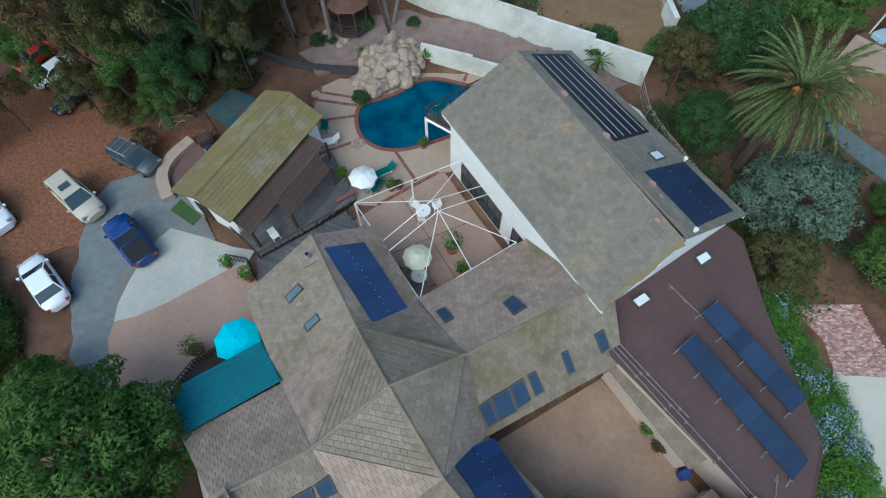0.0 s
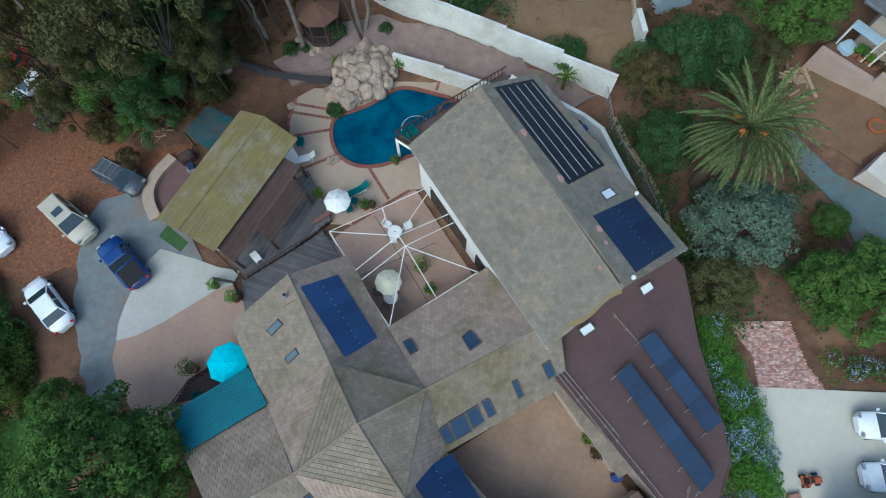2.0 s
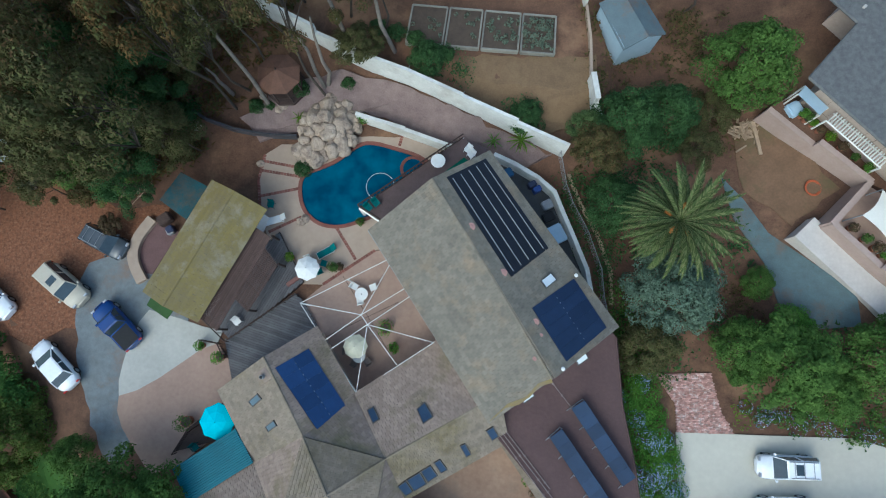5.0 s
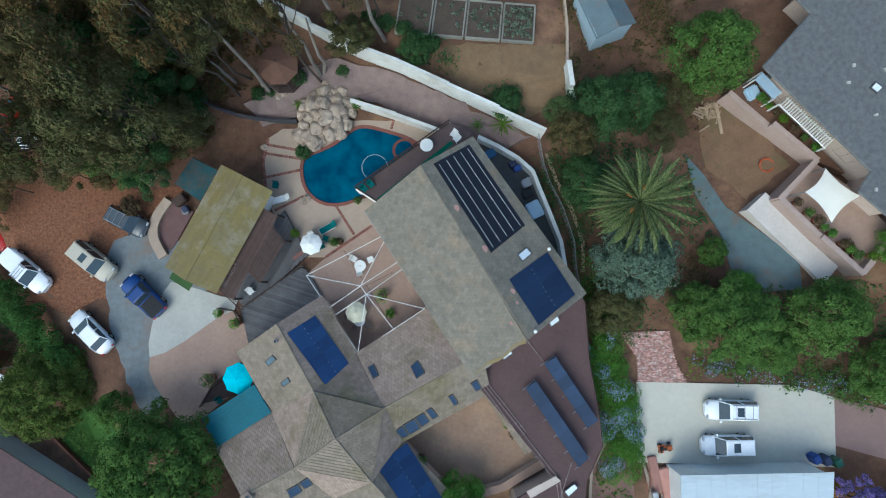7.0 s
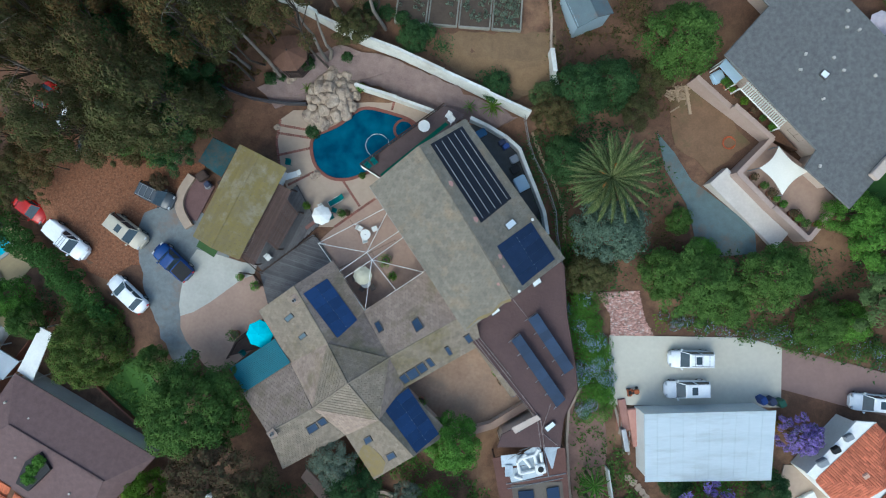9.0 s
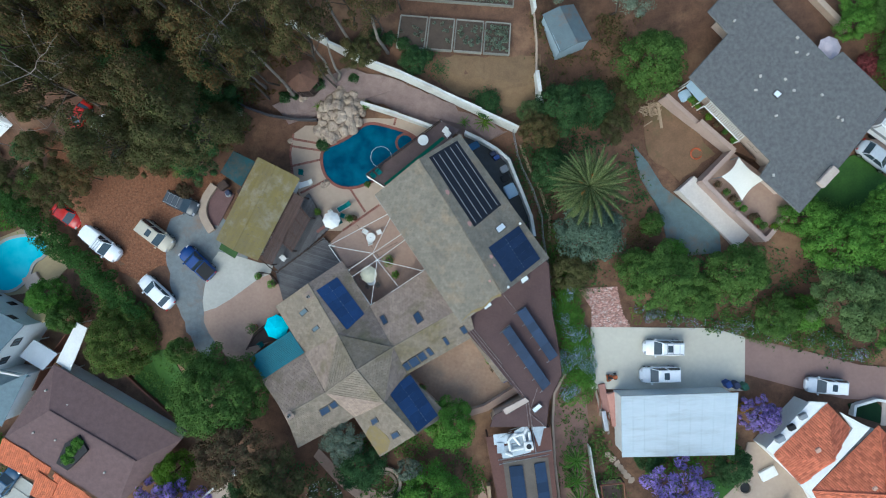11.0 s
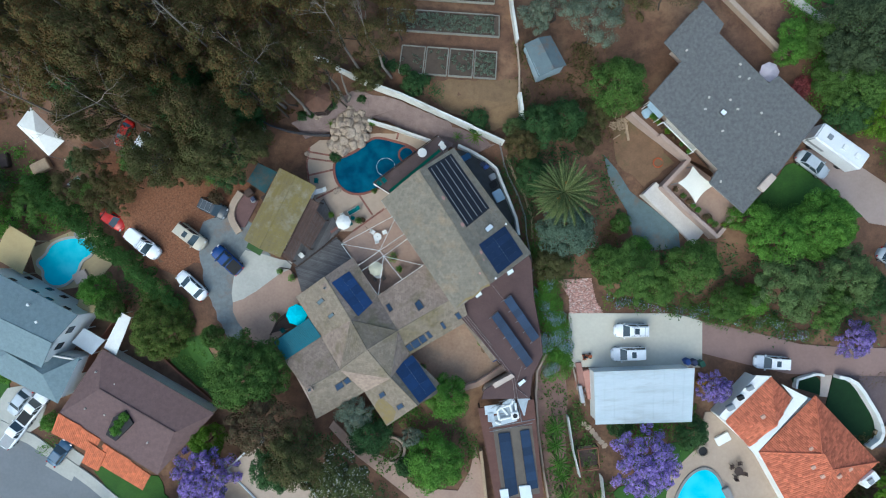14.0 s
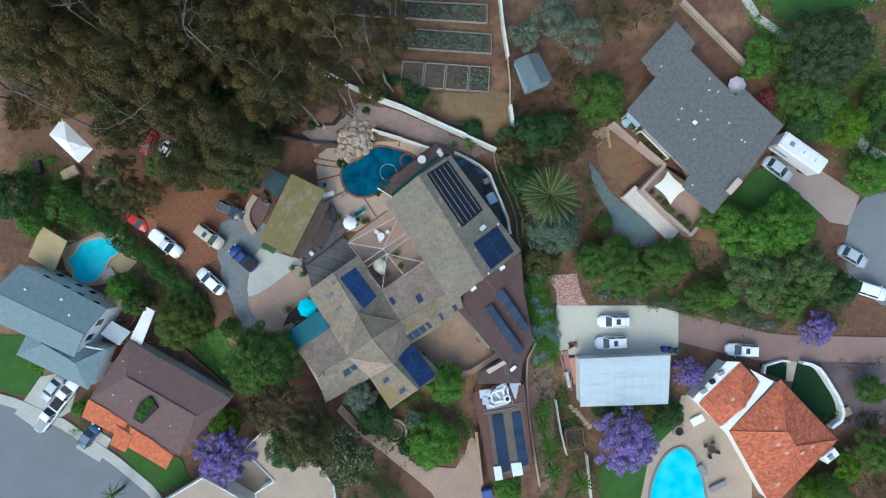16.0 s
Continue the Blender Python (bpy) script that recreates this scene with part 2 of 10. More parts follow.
# ---------------------------------------------------------------- mesh helpers
def mesh_of(name, bm, mat):
    me = bpy.data.meshes.new(name)
    bm.normal_update()
    bm.to_mesh(me)
    bm.free()
    for one in (mat if isinstance(mat, (list, tuple)) else [mat]):
        me.materials.append(one)
    return me


def part(name, bm, mat, parent=None, label="", m=None):
    """One mesh object from bm, under parent, at the pose m in the parent's space."""
    ob = new(name, mesh_of(name, bm, mat))
    if m is not None:
        ob.matrix_basis = m
    if parent is not None:
        ob.parent = parent
    return tagged(ob, label=label)


def thing(name, label, category, at=(0, 0, 0), turn=0.0, group="", kind=""):
    ob = new(name)
    ob.empty_display_size = 0.3
    ob.matrix_basis = pose(*at, 0, 0, turn)
    return tagged(ob, label, category, group, kind)


def box(bm, x0, x1, y0, y1, z0, z1, m=None):
    c = [Vector((x, y, z)) for z in (z0, z1) for x, y in ((x0, y0), (x1, y0), (x1, y1), (x0, y1))]
    v = [bm.verts.new(m @ p if m else p) for p in c]
    for f in ((3, 2, 1, 0), (4, 5, 6, 7), (0, 1, 5, 4), (1, 2, 6, 5), (2, 3, 7, 6), (3, 0, 4, 7)):
        bm.faces.new([v[i] for i in f])
    return v


def boxes(*dims):
    bm = bmesh.new()
    for d in dims:
        box(bm, *d)
    return bm


def tube(bm, a, b, r, r2=None, n=8):
    a, b = Vector(a), Vector(b)
    q = (b - a).to_track_quat("Z", "Y")
    rings = []
    for p, rad in ((a, r), (b, r if r2 is None else r2)):
        rings.append([bm.verts.new(p + q @ Vector((rad * math.cos(2 * math.pi * i / n), rad * math.sin(2 * math.pi * i / n), 0))) for i in range(n)])
    for i in range(n):
        bm.faces.new((rings[0][i], rings[0][(i + 1) % n], rings[1][(i + 1) % n], rings[1][i]))
    bm.faces.new(rings[0][::-1])
    bm.faces.new(rings[1])
    return rings


def prism(pts, z0, z1):
    """An upright block over the outline pts."""
    bm = bmesh.new()
    area2 = sum(pts[i - 1][0] * pts[i][1] - pts[i][0] * pts[i - 1][1] for i in range(len(pts)))
    if area2 < 0:
        pts = pts[::-1]
    lo = [bm.verts.new((x, y, z0)) for x, y in pts]
    hi = [bm.verts.new((x, y, z1)) for x, y in pts]
    k = len(pts)
    for i in range(k):
        bm.faces.new((lo[i], lo[(i + 1) % k], hi[(i + 1) % k], hi[i]))
    top = bm.faces.new(hi)
    bot = bm.faces.new(lo[::-1])
    bm.normal_update()
    bmesh.ops.triangulate(bm, faces=[top, bot], ngon_method="EAR_CLIP")
    return bm


def rounded(pts, times=2):
    """A closed outline with its corners cut round."""
    for _ in range(times):
        out = []
        for i in range(len(pts)):
            (ax, ay), (bx, by) = pts[i], pts[(i + 1) % len(pts)]
            out += [(0.75 * ax + 0.25 * bx, 0.75 * ay + 0.25 * by), (0.25 * ax + 0.75 * bx, 0.25 * ay + 0.75 * by)]
        pts = out
    return pts


def smooth(e0, e1, v):
    u = min(1.0, max(0.0, (v - e0) / (e1 - e0)))
    return u * u * (3 - 2 * u)


# foot of the garden terrace north of the pool
BANK = ((-40, 35.6), (-15.7, 35.6), (-7.4, 33.9), (-2.2, 35.9), (7.8, 31.6), (15.5, 29.2))


def ground_z(x, y):
    """The lie of the land: level round the main house, falling to the west street, terraced to the north, rising north-east."""
    west = smooth(0, 7, -(x + 27.5) - 0.62 * (y - 12))
    z = -3.2 * west
    z += 2.2 * smooth(28, 40, x) * smooth(8, 20, y)
    bank = 35.6
    for (ax, ay), (bx, by) in zip(BANK, BANK[1:]):
        if ax <= x < bx:
            bank = ay + (by - ay) * (x - ax) / (bx - ax)
    if x >= BANK[-1][0]:
        bank = BANK[-1][1]
    s = y - bank
    terrace = 1.0 * smooth(0.5, 1.7, s) + 1.0 * smooth(1.5, 4.5, s) + 1.0 * smooth(4.5, 7.5, s)
    terrace *= smooth(-27, -17, x) * (1 - smooth(18.6, 22.5, x))
    return z + max(1.6 * smooth(32, 42, y), terrace)


LOOSE = ("grey_gravel", "leaf_litter", "mown_grass", "dry_grass", "dry_yard_earth", "pinkish_gravel", "mauve_gravel", "shrubby_ground")


def ragged(pts):
    """An outline with the uneven edge of loose ground."""
    out = []
    for i in range(len(pts)):
        a, b = Vector((*pts[i - 1], 0)), Vector((*pts[i], 0))
        k = max(1, int((b - a).length / 0.8))
        for j in range(k):
            p = a.lerp(b, j / k)
            out.append((p.x + 0.55 * noise.noise(p * 0.7), p.y + 0.55 * noise.noise(p * 0.7 + Vector((9, 4, 2)))))
    return out


def area(name, pts, mat, label, category, lift=0.04, z=None, depth=0.25, kind="structure"):
    """A piece of paving or planting that follows the land."""
    if mat.name in LOOSE:
        pts = ragged(pts)
    bm = prism(pts, 0, 1)
    size = max(max(p[0] for p in pts) - min(p[0] for p in pts), max(p[1] for p in pts) - min(p[1] for p in pts))
    for _ in range(4 if z is None else 0):
        long = [e for e in bm.edges if e.calc_length() > 2.5 and abs(e.verts[0].co.z - e.verts[1].co.z) < 0.5]
        if not long:
            break
        bmesh.ops.subdivide_edges(bm, edges=long, cuts=1, use_grid_fill=True)
    for v in bm.verts:
        g = ground_z(v.co.x, v.co.y) if z is None else z
        v.co.z = g + lift if v.co.z > 0.5 else g - depth
    bm.normal_update()
    bmesh.ops.triangulate(bm, faces=bm.faces)
    ob = part(name, bm, mat)
    return tagged(ob, label, category, kind=kind)


def face_frame(p):
    """Local axes for a slanted plane: x along its first edge, z out of it."""
    p = [Vector(q) for q in p]
    x = (p[1] - p[0]).normalized()
    nrm = Vector((0, 0, 0))
    for i in range(len(p)):
        nrm += (p[i] - p[0]).cross(p[(i + 1) % len(p)] - p[0])
    z = nrm.normalized()
    if z.z < 0:
        z = -z
    x = (x - z * x.dot(z)).normalized()
    y = z.cross(x)
    m = Matrix((x, y, z)).transposed().to_4x4()
    m.translation = p[0]
    return m


def slab(name, p3, mat, parent, thick=0.12, label=""):
    """A roof plane through the corners p3 (eave edge first), as a slab of its own."""
    m = face_frame(p3)
    inv = m.inverted()
    loc = [inv @ Vector(q) for q in p3]
    bm = prism([(q.x, q.y) for q in loc], -thick, 0)
    ob = part(name, bm, mat, parent, label)
    ob.matrix_basis = parent.matrix_basis.inverted() @ m
    return ob


def wall_ring(name, pts, z0, z1, mat, parent, thick=0.2, label=""):
    """Walls of a given thickness along a closed outline, in world axes."""
    k = len(pts)
    a2 = sum(pts[i - 1][0] * pts[i][1] - pts[i][0] * pts[i - 1][1] for i in range(k))
    for i in range(k):
        a, b = Vector((*pts[i], 0)), Vector((*pts[(i + 1) % k], 0))
        d = b - a
        if d.length < 0.05:
            continue
        bm = bmesh.new()
        box(bm, 0, d.length, 0 if a2 > 0 else -thick, thick if a2 > 0 else 0, z0, z1)
        ob = part(name, bm, mat, parent, label)
        ob.matrix_basis = parent.matrix_basis.inverted() @ pose(a.x, a.y, 0, 0, 0, math.degrees(math.atan2(d.y, d.x)))


def p3(xy, z):
    return (xy[0], xy[1], z)


# ---------------------------------------------------------------- ground
def build_ground():
    bm = bmesh.new()
    xs = [-600, -300, -150, -100] + [-80 + i for i in range(181)] + [120, 160, 300, 600]
    ys = [-600, -300, -120, -70] + [-50 + i for i in range(161)] + [130, 170, 300, 600]
    grid = [[bm.verts.new((x, y, ground_z(x, y) - 0.05 + (0.045 * noise.noise(Vector((x * 0.4, y * 0.4, 0))) if abs(x) < 100 else 0))) for x in xs] for y in ys]
    for j in range(len(ys) - 1):
        for i in range(len(xs) - 1):
            bm.faces.new((grid[j][i], grid[j][i + 1], grid[j + 1][i + 1], grid[j + 1][i]))
    for f in bm.faces:
        f.smooth = True
    tagged(part("ground", bm, DIRT), "bare reddish-brown earth around the houses", "ground", kind="structure")


build_ground()
AREAS = [
    ("leaf_litter", LITTER, [(-40.46, 23.83), (-33.02, 28.96), (-25.48, 27.74), (-18.69, 28.24), (-21.60, 20.77), (-29.45, 16.08), (-33.62, 17.14)], "dry brown leaf litter under the trees", "litter", 0.03),
    ("litter_bank", LITTER, [(-41.58, 34.56), (-27.64, 30.58), (-22.52, 26.99), (-25.79, 24.26), (-26.19, 17.37), (-30.83, 17.85), (-35.51, 20.24)], "coarse reddish leaf litter beside the parked cars", "litter", 0.035),
    ("gravel_drive", GRAVEL, [(-25.60, 23.00), (-21.73, 24.84), (-18.99, 22.33), (-16.67, 17.98), (-19.50, 12.19), (-21.00, 7.20), (-22.60, 6.20), (-24.20, 9.60), (-25.60, 13.80), (-26.20, 17.60), (-26.60, 20.60)], "blue-grey gravel parking strip", "drive", 0.06),
    ("concrete_pad", CONCRETE, [(-20.00, 18.95), (-17.30, 18.15), (-15.20, 17.40), (-13.60, 17.10), (-14.00, 16.00), (-15.34, 15.55), (-18.78, 13.23), (-20.60, 12.25), (-22.05, 11.85), (-22.15, 13.10), (-21.90, 14.60), (-21.40, 16.50), (-20.75, 18.00)], "pale concrete parking pad", "pad", 0.09),
    ("pink_drive", PINK, [(-22.05, 11.85), (-20.60, 12.25), (-18.78, 13.23), (-15.34, 15.55), (-14.00, 16.00), (-11.84, 13.08), (-13.76, 8.51), (-16.85, 6.13), (-19.00, 5.60), (-20.60, 7.80), (-21.60, 9.30), (-22.10, 10.63)], "pinkish concrete turning drive", "drive", 0.08),
    ("sand_court", SAND, [(0.79, 3.15), (9.45, 8.01), (14.35, 1.19), (10.36, -0.50), (6.66, -2.19)], "sandy paved rear courtyard", "courtyard", 0.06),
    ("gravel_garden", material("pinkish_gravel", (0.25, 0.185, 0.165), (0.155, 0.11, 0.10), 1.0, 0.95, fine=0.8), [(-3.30, 39.60), (2.00, 37.95), (14.90, 31.50), (11.90, 30.54), (-1.42, 36.03), (-10.92, 33.73), (-12.62, 35.85), (-8.41, 38.05)], "pinkish gravel garden bed", "gravel bed", 0.2),
    ("concrete_drive", material("wide_concrete", (0.56, 0.53, 0.44), (0.47, 0.44, 0.365), 0.25, 0.85, fine=0.2), [(23.87, 8.21), (38.36, 7.48), (42.13, 6.27), (41.81, -0.09), (23.58, 0.84)], "pale concrete driveway with two white cars", "driveway", 0.10),
    ("brick_path", PALEBRICK, [(22.57, 12.86), (27.16, 12.88), (27.68, 9.80), (28.61, 7.97), (24.04, 8.21), (24.06, 10.41)], "worn pink brick path", "path", 0.08),
    ("pink_road", material("pink_asphalt", (0.27, 0.18, 0.155), (0.22, 0.145, 0.125), 0.3, 0.9, fine=0.3), [(42.13, 6.27), (50.52, 3.97), (55.55, 2.44), (60.63, 1.84), (84.42, 0.12), (84.24, -3.70), (53.65, -1.54), (48.61, -0.18), (41.91, 1.86)], "pinkish shared road", "road", 0.09),
    ("flower_yard", material("mauve_gravel", (0.155, 0.118, 0.122), (0.11, 0.082, 0.085), 0.8, 0.95, fine=0.8), [(61.29, -2.10), (79.13, -3.44), (78.73, -11.50), (65.03, -12.50), (65.71, -7.43)], "mauve gravel yard", "yard", 0.06),
    ("oval_lawn", TURF, [(54.04, -2.16), (57.05, -1.63), (58.02, -2.78), (57.75, -4.64), (54.41, -3.45)], "dark green turf", "lawn", 0.10),
    ("curved_lawn", TURF, [(59.76, -2.02), (62.10, -2.99), (64.86, -7.39), (65.14, -10.38), (63.36, -11.73), (58.53, -6.21)], "dark green turf in a curved wall", "lawn", 0.10),
    ("tan_patio", PATIO, [(41.93, -6.21), (45.32, -6.38), (52.12, -15.23), (51.69, -23.71), (34.72, -22.83), (36.84, -14.44), (40.40, -11.23)], "tan concrete patio round a pool", "patio", 0.10),
    ("back_lawn", LAWN, [(29.08, -16.59), (37.05, -10.21), (40.44, -10.38), (39.38, -14.58), (34.72, -22.83), (28.78, -22.52)], "green lawn strip", "lawn", 0.07),
    ("south_drive", PINK, [(-9.02, -4.97), (-6.62, -7.63), (-1.70, -10.73), (1.91, -14.71), (7.60, -15.40), (9.40, -12.60), (10.20, -9.42), (11.10, -13.00), (11.60, -18.00), (11.80, -26.72), (6.50, -26.28), (3.92, -18.93), (1.50, -16.59), (-3.06, -12.56), (-7.01, -9.20), (-9.70, -5.89)], "pinkish concrete entrance drive", "drive", 0.07),
    ("west_road", ASPHALT, [(-72.43, 0.51), (-60.02, -3.94), (-53.44, -7.24), (-45.32, -13.58), (-40.48, -18.07), (-33.37, -27.76), (-33.00, -36.00), (-84.00, -36.00), (-84.00, 0.40)], "grey asphalt street", "road", 0.05),
    ("west_pavement", CONCRETE, [(-72.36, 2.02), (-59.94, -2.33), (-52.53, -6.01), (-44.42, -12.36), (-39.58, -16.84), (-32.08, -27.40), (-33.37, -27.76), (-40.48, -18.07), (-45.32, -13.58), (-53.44, -7.24), (-60.02, -3.94), (-72.43, 0.51)], "concrete street kerb and pavement", "pavement", 0.17),
    ("west_lawn", LAWN, [(-59.44, 7.45), (-54.81, 7.22), (-56.59, -2.84), (-72.35, 2.19), (-72.05, 8.10)], "green front lawn", "lawn", 0.07),
    ("west_drive", CONCRETE, [(-56.11, 0.85), (-53.40, 1.20), (-50.20, -0.60), (-51.81, -4.80), (-56.70, -7.58), (-60.44, -4.63), (-58.60, -2.40)], "concrete front drive with parked cars", "driveway", 0.10),
    ("small_drive", CONCRETE, [(-48.93, -7.00), (-45.60, -9.40), (-47.60, -12.90), (-51.20, -10.46)], "concrete front drive", "driveway", 0.10),
    ("tile_lawn", LAWN, [(-43.42, -9.45), (-35.15, -12.84), (-33.65, -16.73), (-38.80, -18.16), (-44.39, -11.94)], "green front lawn", "lawn", 0.07),
    ("hidden_lawn", LAWN, [(-33.34, 6.12), (-26.51, 7.47), (-23.60, -2.00), (-26.98, -1.83), (-31.82, 2.66)], "green back lawn below the trees", "lawn", 0.07),
    ("yellow_pool_deck", material("yellow_concrete", (0.42, 0.33, 0.18), (0.33, 0.26, 0.15), 0.4, 0.9, fine=0.2), [(-52.02, 20.61), (-46.00, 22.84), (-41.39, 22.19), (-39.45, 18.71), (-43.02, 15.08), (-48.11, 14.49), (-51.35, 17.19)], "yellowish concrete pool surround", "patio", 0.06),
    ("cul_de_sac", ASPHALT, [(67.06, 19.71), (69.31, 22.15), (77.05, 23.46), (85.56, 23.03), (84.59, 3.52), (72.76, 5.82), (67.87, 10.32), (66.38, 14.64)], "grey asphalt turning circle", "road", 0.05),
    ("pink_driveway", material("greyish_pink_concrete", (0.37, 0.29, 0.255), (0.30, 0.23, 0.20), 0.3, 0.85, fine=0.2), [(54.45, 28.16), (58.60, 29.48), (68.46, 22.19), (66.72, 18.03), (64.02, 18.59)], "pinkish concrete driveway beside a house", "driveway", 0.08),
    ("east_lawn", LAWN, [(53.36, 26.77), (55.08, 27.10), (63.21, 19.48), (59.75, 18.38), (48.71, 18.93), (47.10, 20.71)], "green lawn", "lawn", 0.07),
    ("north_lawn", LAWN, [(55.66, 55.94), (70.10, 55.24), (70.66, 49.27), (61.14, 46.34), (56.13, 48.28)], "green lawn", "lawn", 0.07),
    ("blue_path", TEALGRAVEL, [(29.70, 29.64), (31.29, 27.44), (32.83, 24.40), (38.51, 19.02), (38.81, 16.46), (34.97, 16.23), (32.96, 18.45), (32.28, 21.88), (30.35, 25.79)], "blue-grey gravel path", "path", 0.06),
    ("dry_lawn", material("dry_grass", (0.21, 0.14, 0.075), (0.14, 0.09, 0.05), 0.8, 0.95, 0.6), [(7.35, 40.04), (18.74, 39.48), (18.07, 34.21), (14.34, 33.17), (6.41, 37.64)], "dry brown grass", "grass", 0.05),
    ("dry_yard", material("dry_yard_earth", (0.20, 0.12, 0.07), (0.13, 0.08, 0.045), 0.6, 0.95, 0.5, third=(0.10, 0.09, 0.04)), [(30.78, 34.26), (34.21, 34.93), (38.11, 27.95), (34.55, 24.73), (31.33, 28.29)], "dry bare yard", "yard", 0.05),
    ("tan_roof_yard", PATIO, [(-33.70, -17.57), (-23.19, -10.49), (-19.71, -8.55), (-9.98, -17.11), (-11.25, -25.53), (-27.29, -24.69)], "tan flat paved terrace", "terrace", 0.08),
    ("side_path", material("pinkish_path_earth", (0.27, 0.165, 0.13), (0.19, 0.115, 0.09), 0.6, 0.95, fine=0.5, third=(0.15, 0.10, 0.075), spots=0.35), [(18.90, 0.60), (20.51, 3.00), (22.93, 1.63), (23.20, -3.76), (22.70, -7.00), (22.60, -13.00), (22.00, -20.00), (20.20, -20.00), (19.60, -12.00), (19.10, -6.00), (18.95, -3.00)], "pinkish earth path", "path", 0.06),
]
for nm, mat, pts, label, cat, lift in AREAS:
    area(nm, pts, mat, label, cat, lift)


# ---------------------------------------------------------------- roofs and houses
def gable(parent, a, b, c, d, r0, r1, ze, zr, mat, thick=0.14):
    """Two slopes: eave a-b with ridge r0-r1 on one side, eave c-d on the other (c beside b)."""
    ze2 = ze[1] if isinstance(ze, tuple) else ze
    ze1 = ze[0] if isinstance(ze, tuple) else ze
    slab("roof_slope", [p3(a, ze1), p3(b, ze1), p3(r1, zr), p3(r0, zr)], mat, parent, thick)
    slab("roof_slope", [p3(c, ze2), p3(d, ze2), p3(r0, zr), p3(r1, zr)], mat, parent, thick)


def inset(pts, d):
    """The outline moved inwards by d metres."""
    k = len(pts)
    a2 = sum(pts[i - 1][0] * pts[i][1] - pts[i][0] * pts[i - 1][1] for i in range(k))
    s = 1 if a2 > 0 else -1
    out = []
    for i in range(k):
        p, q, r = Vector(pts[i - 1]), Vector(pts[i]), Vector(pts[(i + 1) % k])
        e0, e1 = (q - p).normalized(), (r - q).normalized()
        n0, n1 = Vector((-e0.y, e0.x)) * s, Vector((-e1.y, e1.x)) * s
        t = d / max(0.35, 1 + n0.dot(n1))
        out.append(tuple(q + (n0 + n1) * t))
    return out


# ---------------------------------------------------------------- tools for roofs and what lies on them
def plane_z(pl, xy):
    m = face_frame(pl)
    a, n = m.translation, m.col[2]
    return a.z - (n.x * (xy[0] - a.x) + n.y * (xy[1] - a.y)) / n.z


def in_poly(p, poly):
    hit = False
    for i in range(len(poly)):
        (ax, ay), (bx, by) = poly[i - 1], poly[i]
        if (ay > p[1]) != (by > p[1]) and p[0] < (bx - ax) * (p[1] - ay) / (by - ay) + ax:
            hit = not hit
    return hit


def tile_mesh(name, w, h, t, mat):
    """One roof tile lying along x, its lower edge raised."""
    bm = bmesh.new()
    v = [bm.verts.new(p) for p in ((-w / 2, 0, 0.01), (w / 2, 0, 0.01), (w / 2, h, 0), (-w / 2, h, 0), (-w / 2, 0, 0.01 + t), (w / 2, 0, 0.01 + t), (w / 2, h, 0.01), (-w / 2, h, 0.01))]
    for f in ((4, 5, 6, 7), (0, 1, 5, 4), (1, 2, 6, 5), (3, 0, 4, 7)):
        bm.faces.new([v[i] for i in f])
    return mesh_of(name, bm, mat)


LAID = {}


def clipped(quad, poly):
    """The part of quad that lies inside the convex outline poly."""
    a2 = sum(poly[i - 1][0] * poly[i][1] - poly[i][0] * poly[i - 1][1] for i in range(len(poly)))
    ring = poly if a2 > 0 else poly[::-1]
    out = list(quad)
    for i in range(len(ring)):
        (ax, ay), (bx, by) = ring[i - 1], ring[i]
        src, out = out, []
        side = [(bx - ax) * (q[1] - ay) - (by - ay) * (q[0] - ax) for q in src]
        for k in range(len(src)):
            p, q, sp, sq = src[k - 1], src[k], side[k - 1], side[k]
            if (sp >= 0) != (sq >= 0):
                u = sp / (sp - sq)
                out.append((p[0] + (q[0] - p[0]) * u, p[1] + (q[1] - p[1]) * u))
            if sq >= 0:
                out.append(q)
        if not out:
            return []
    return out


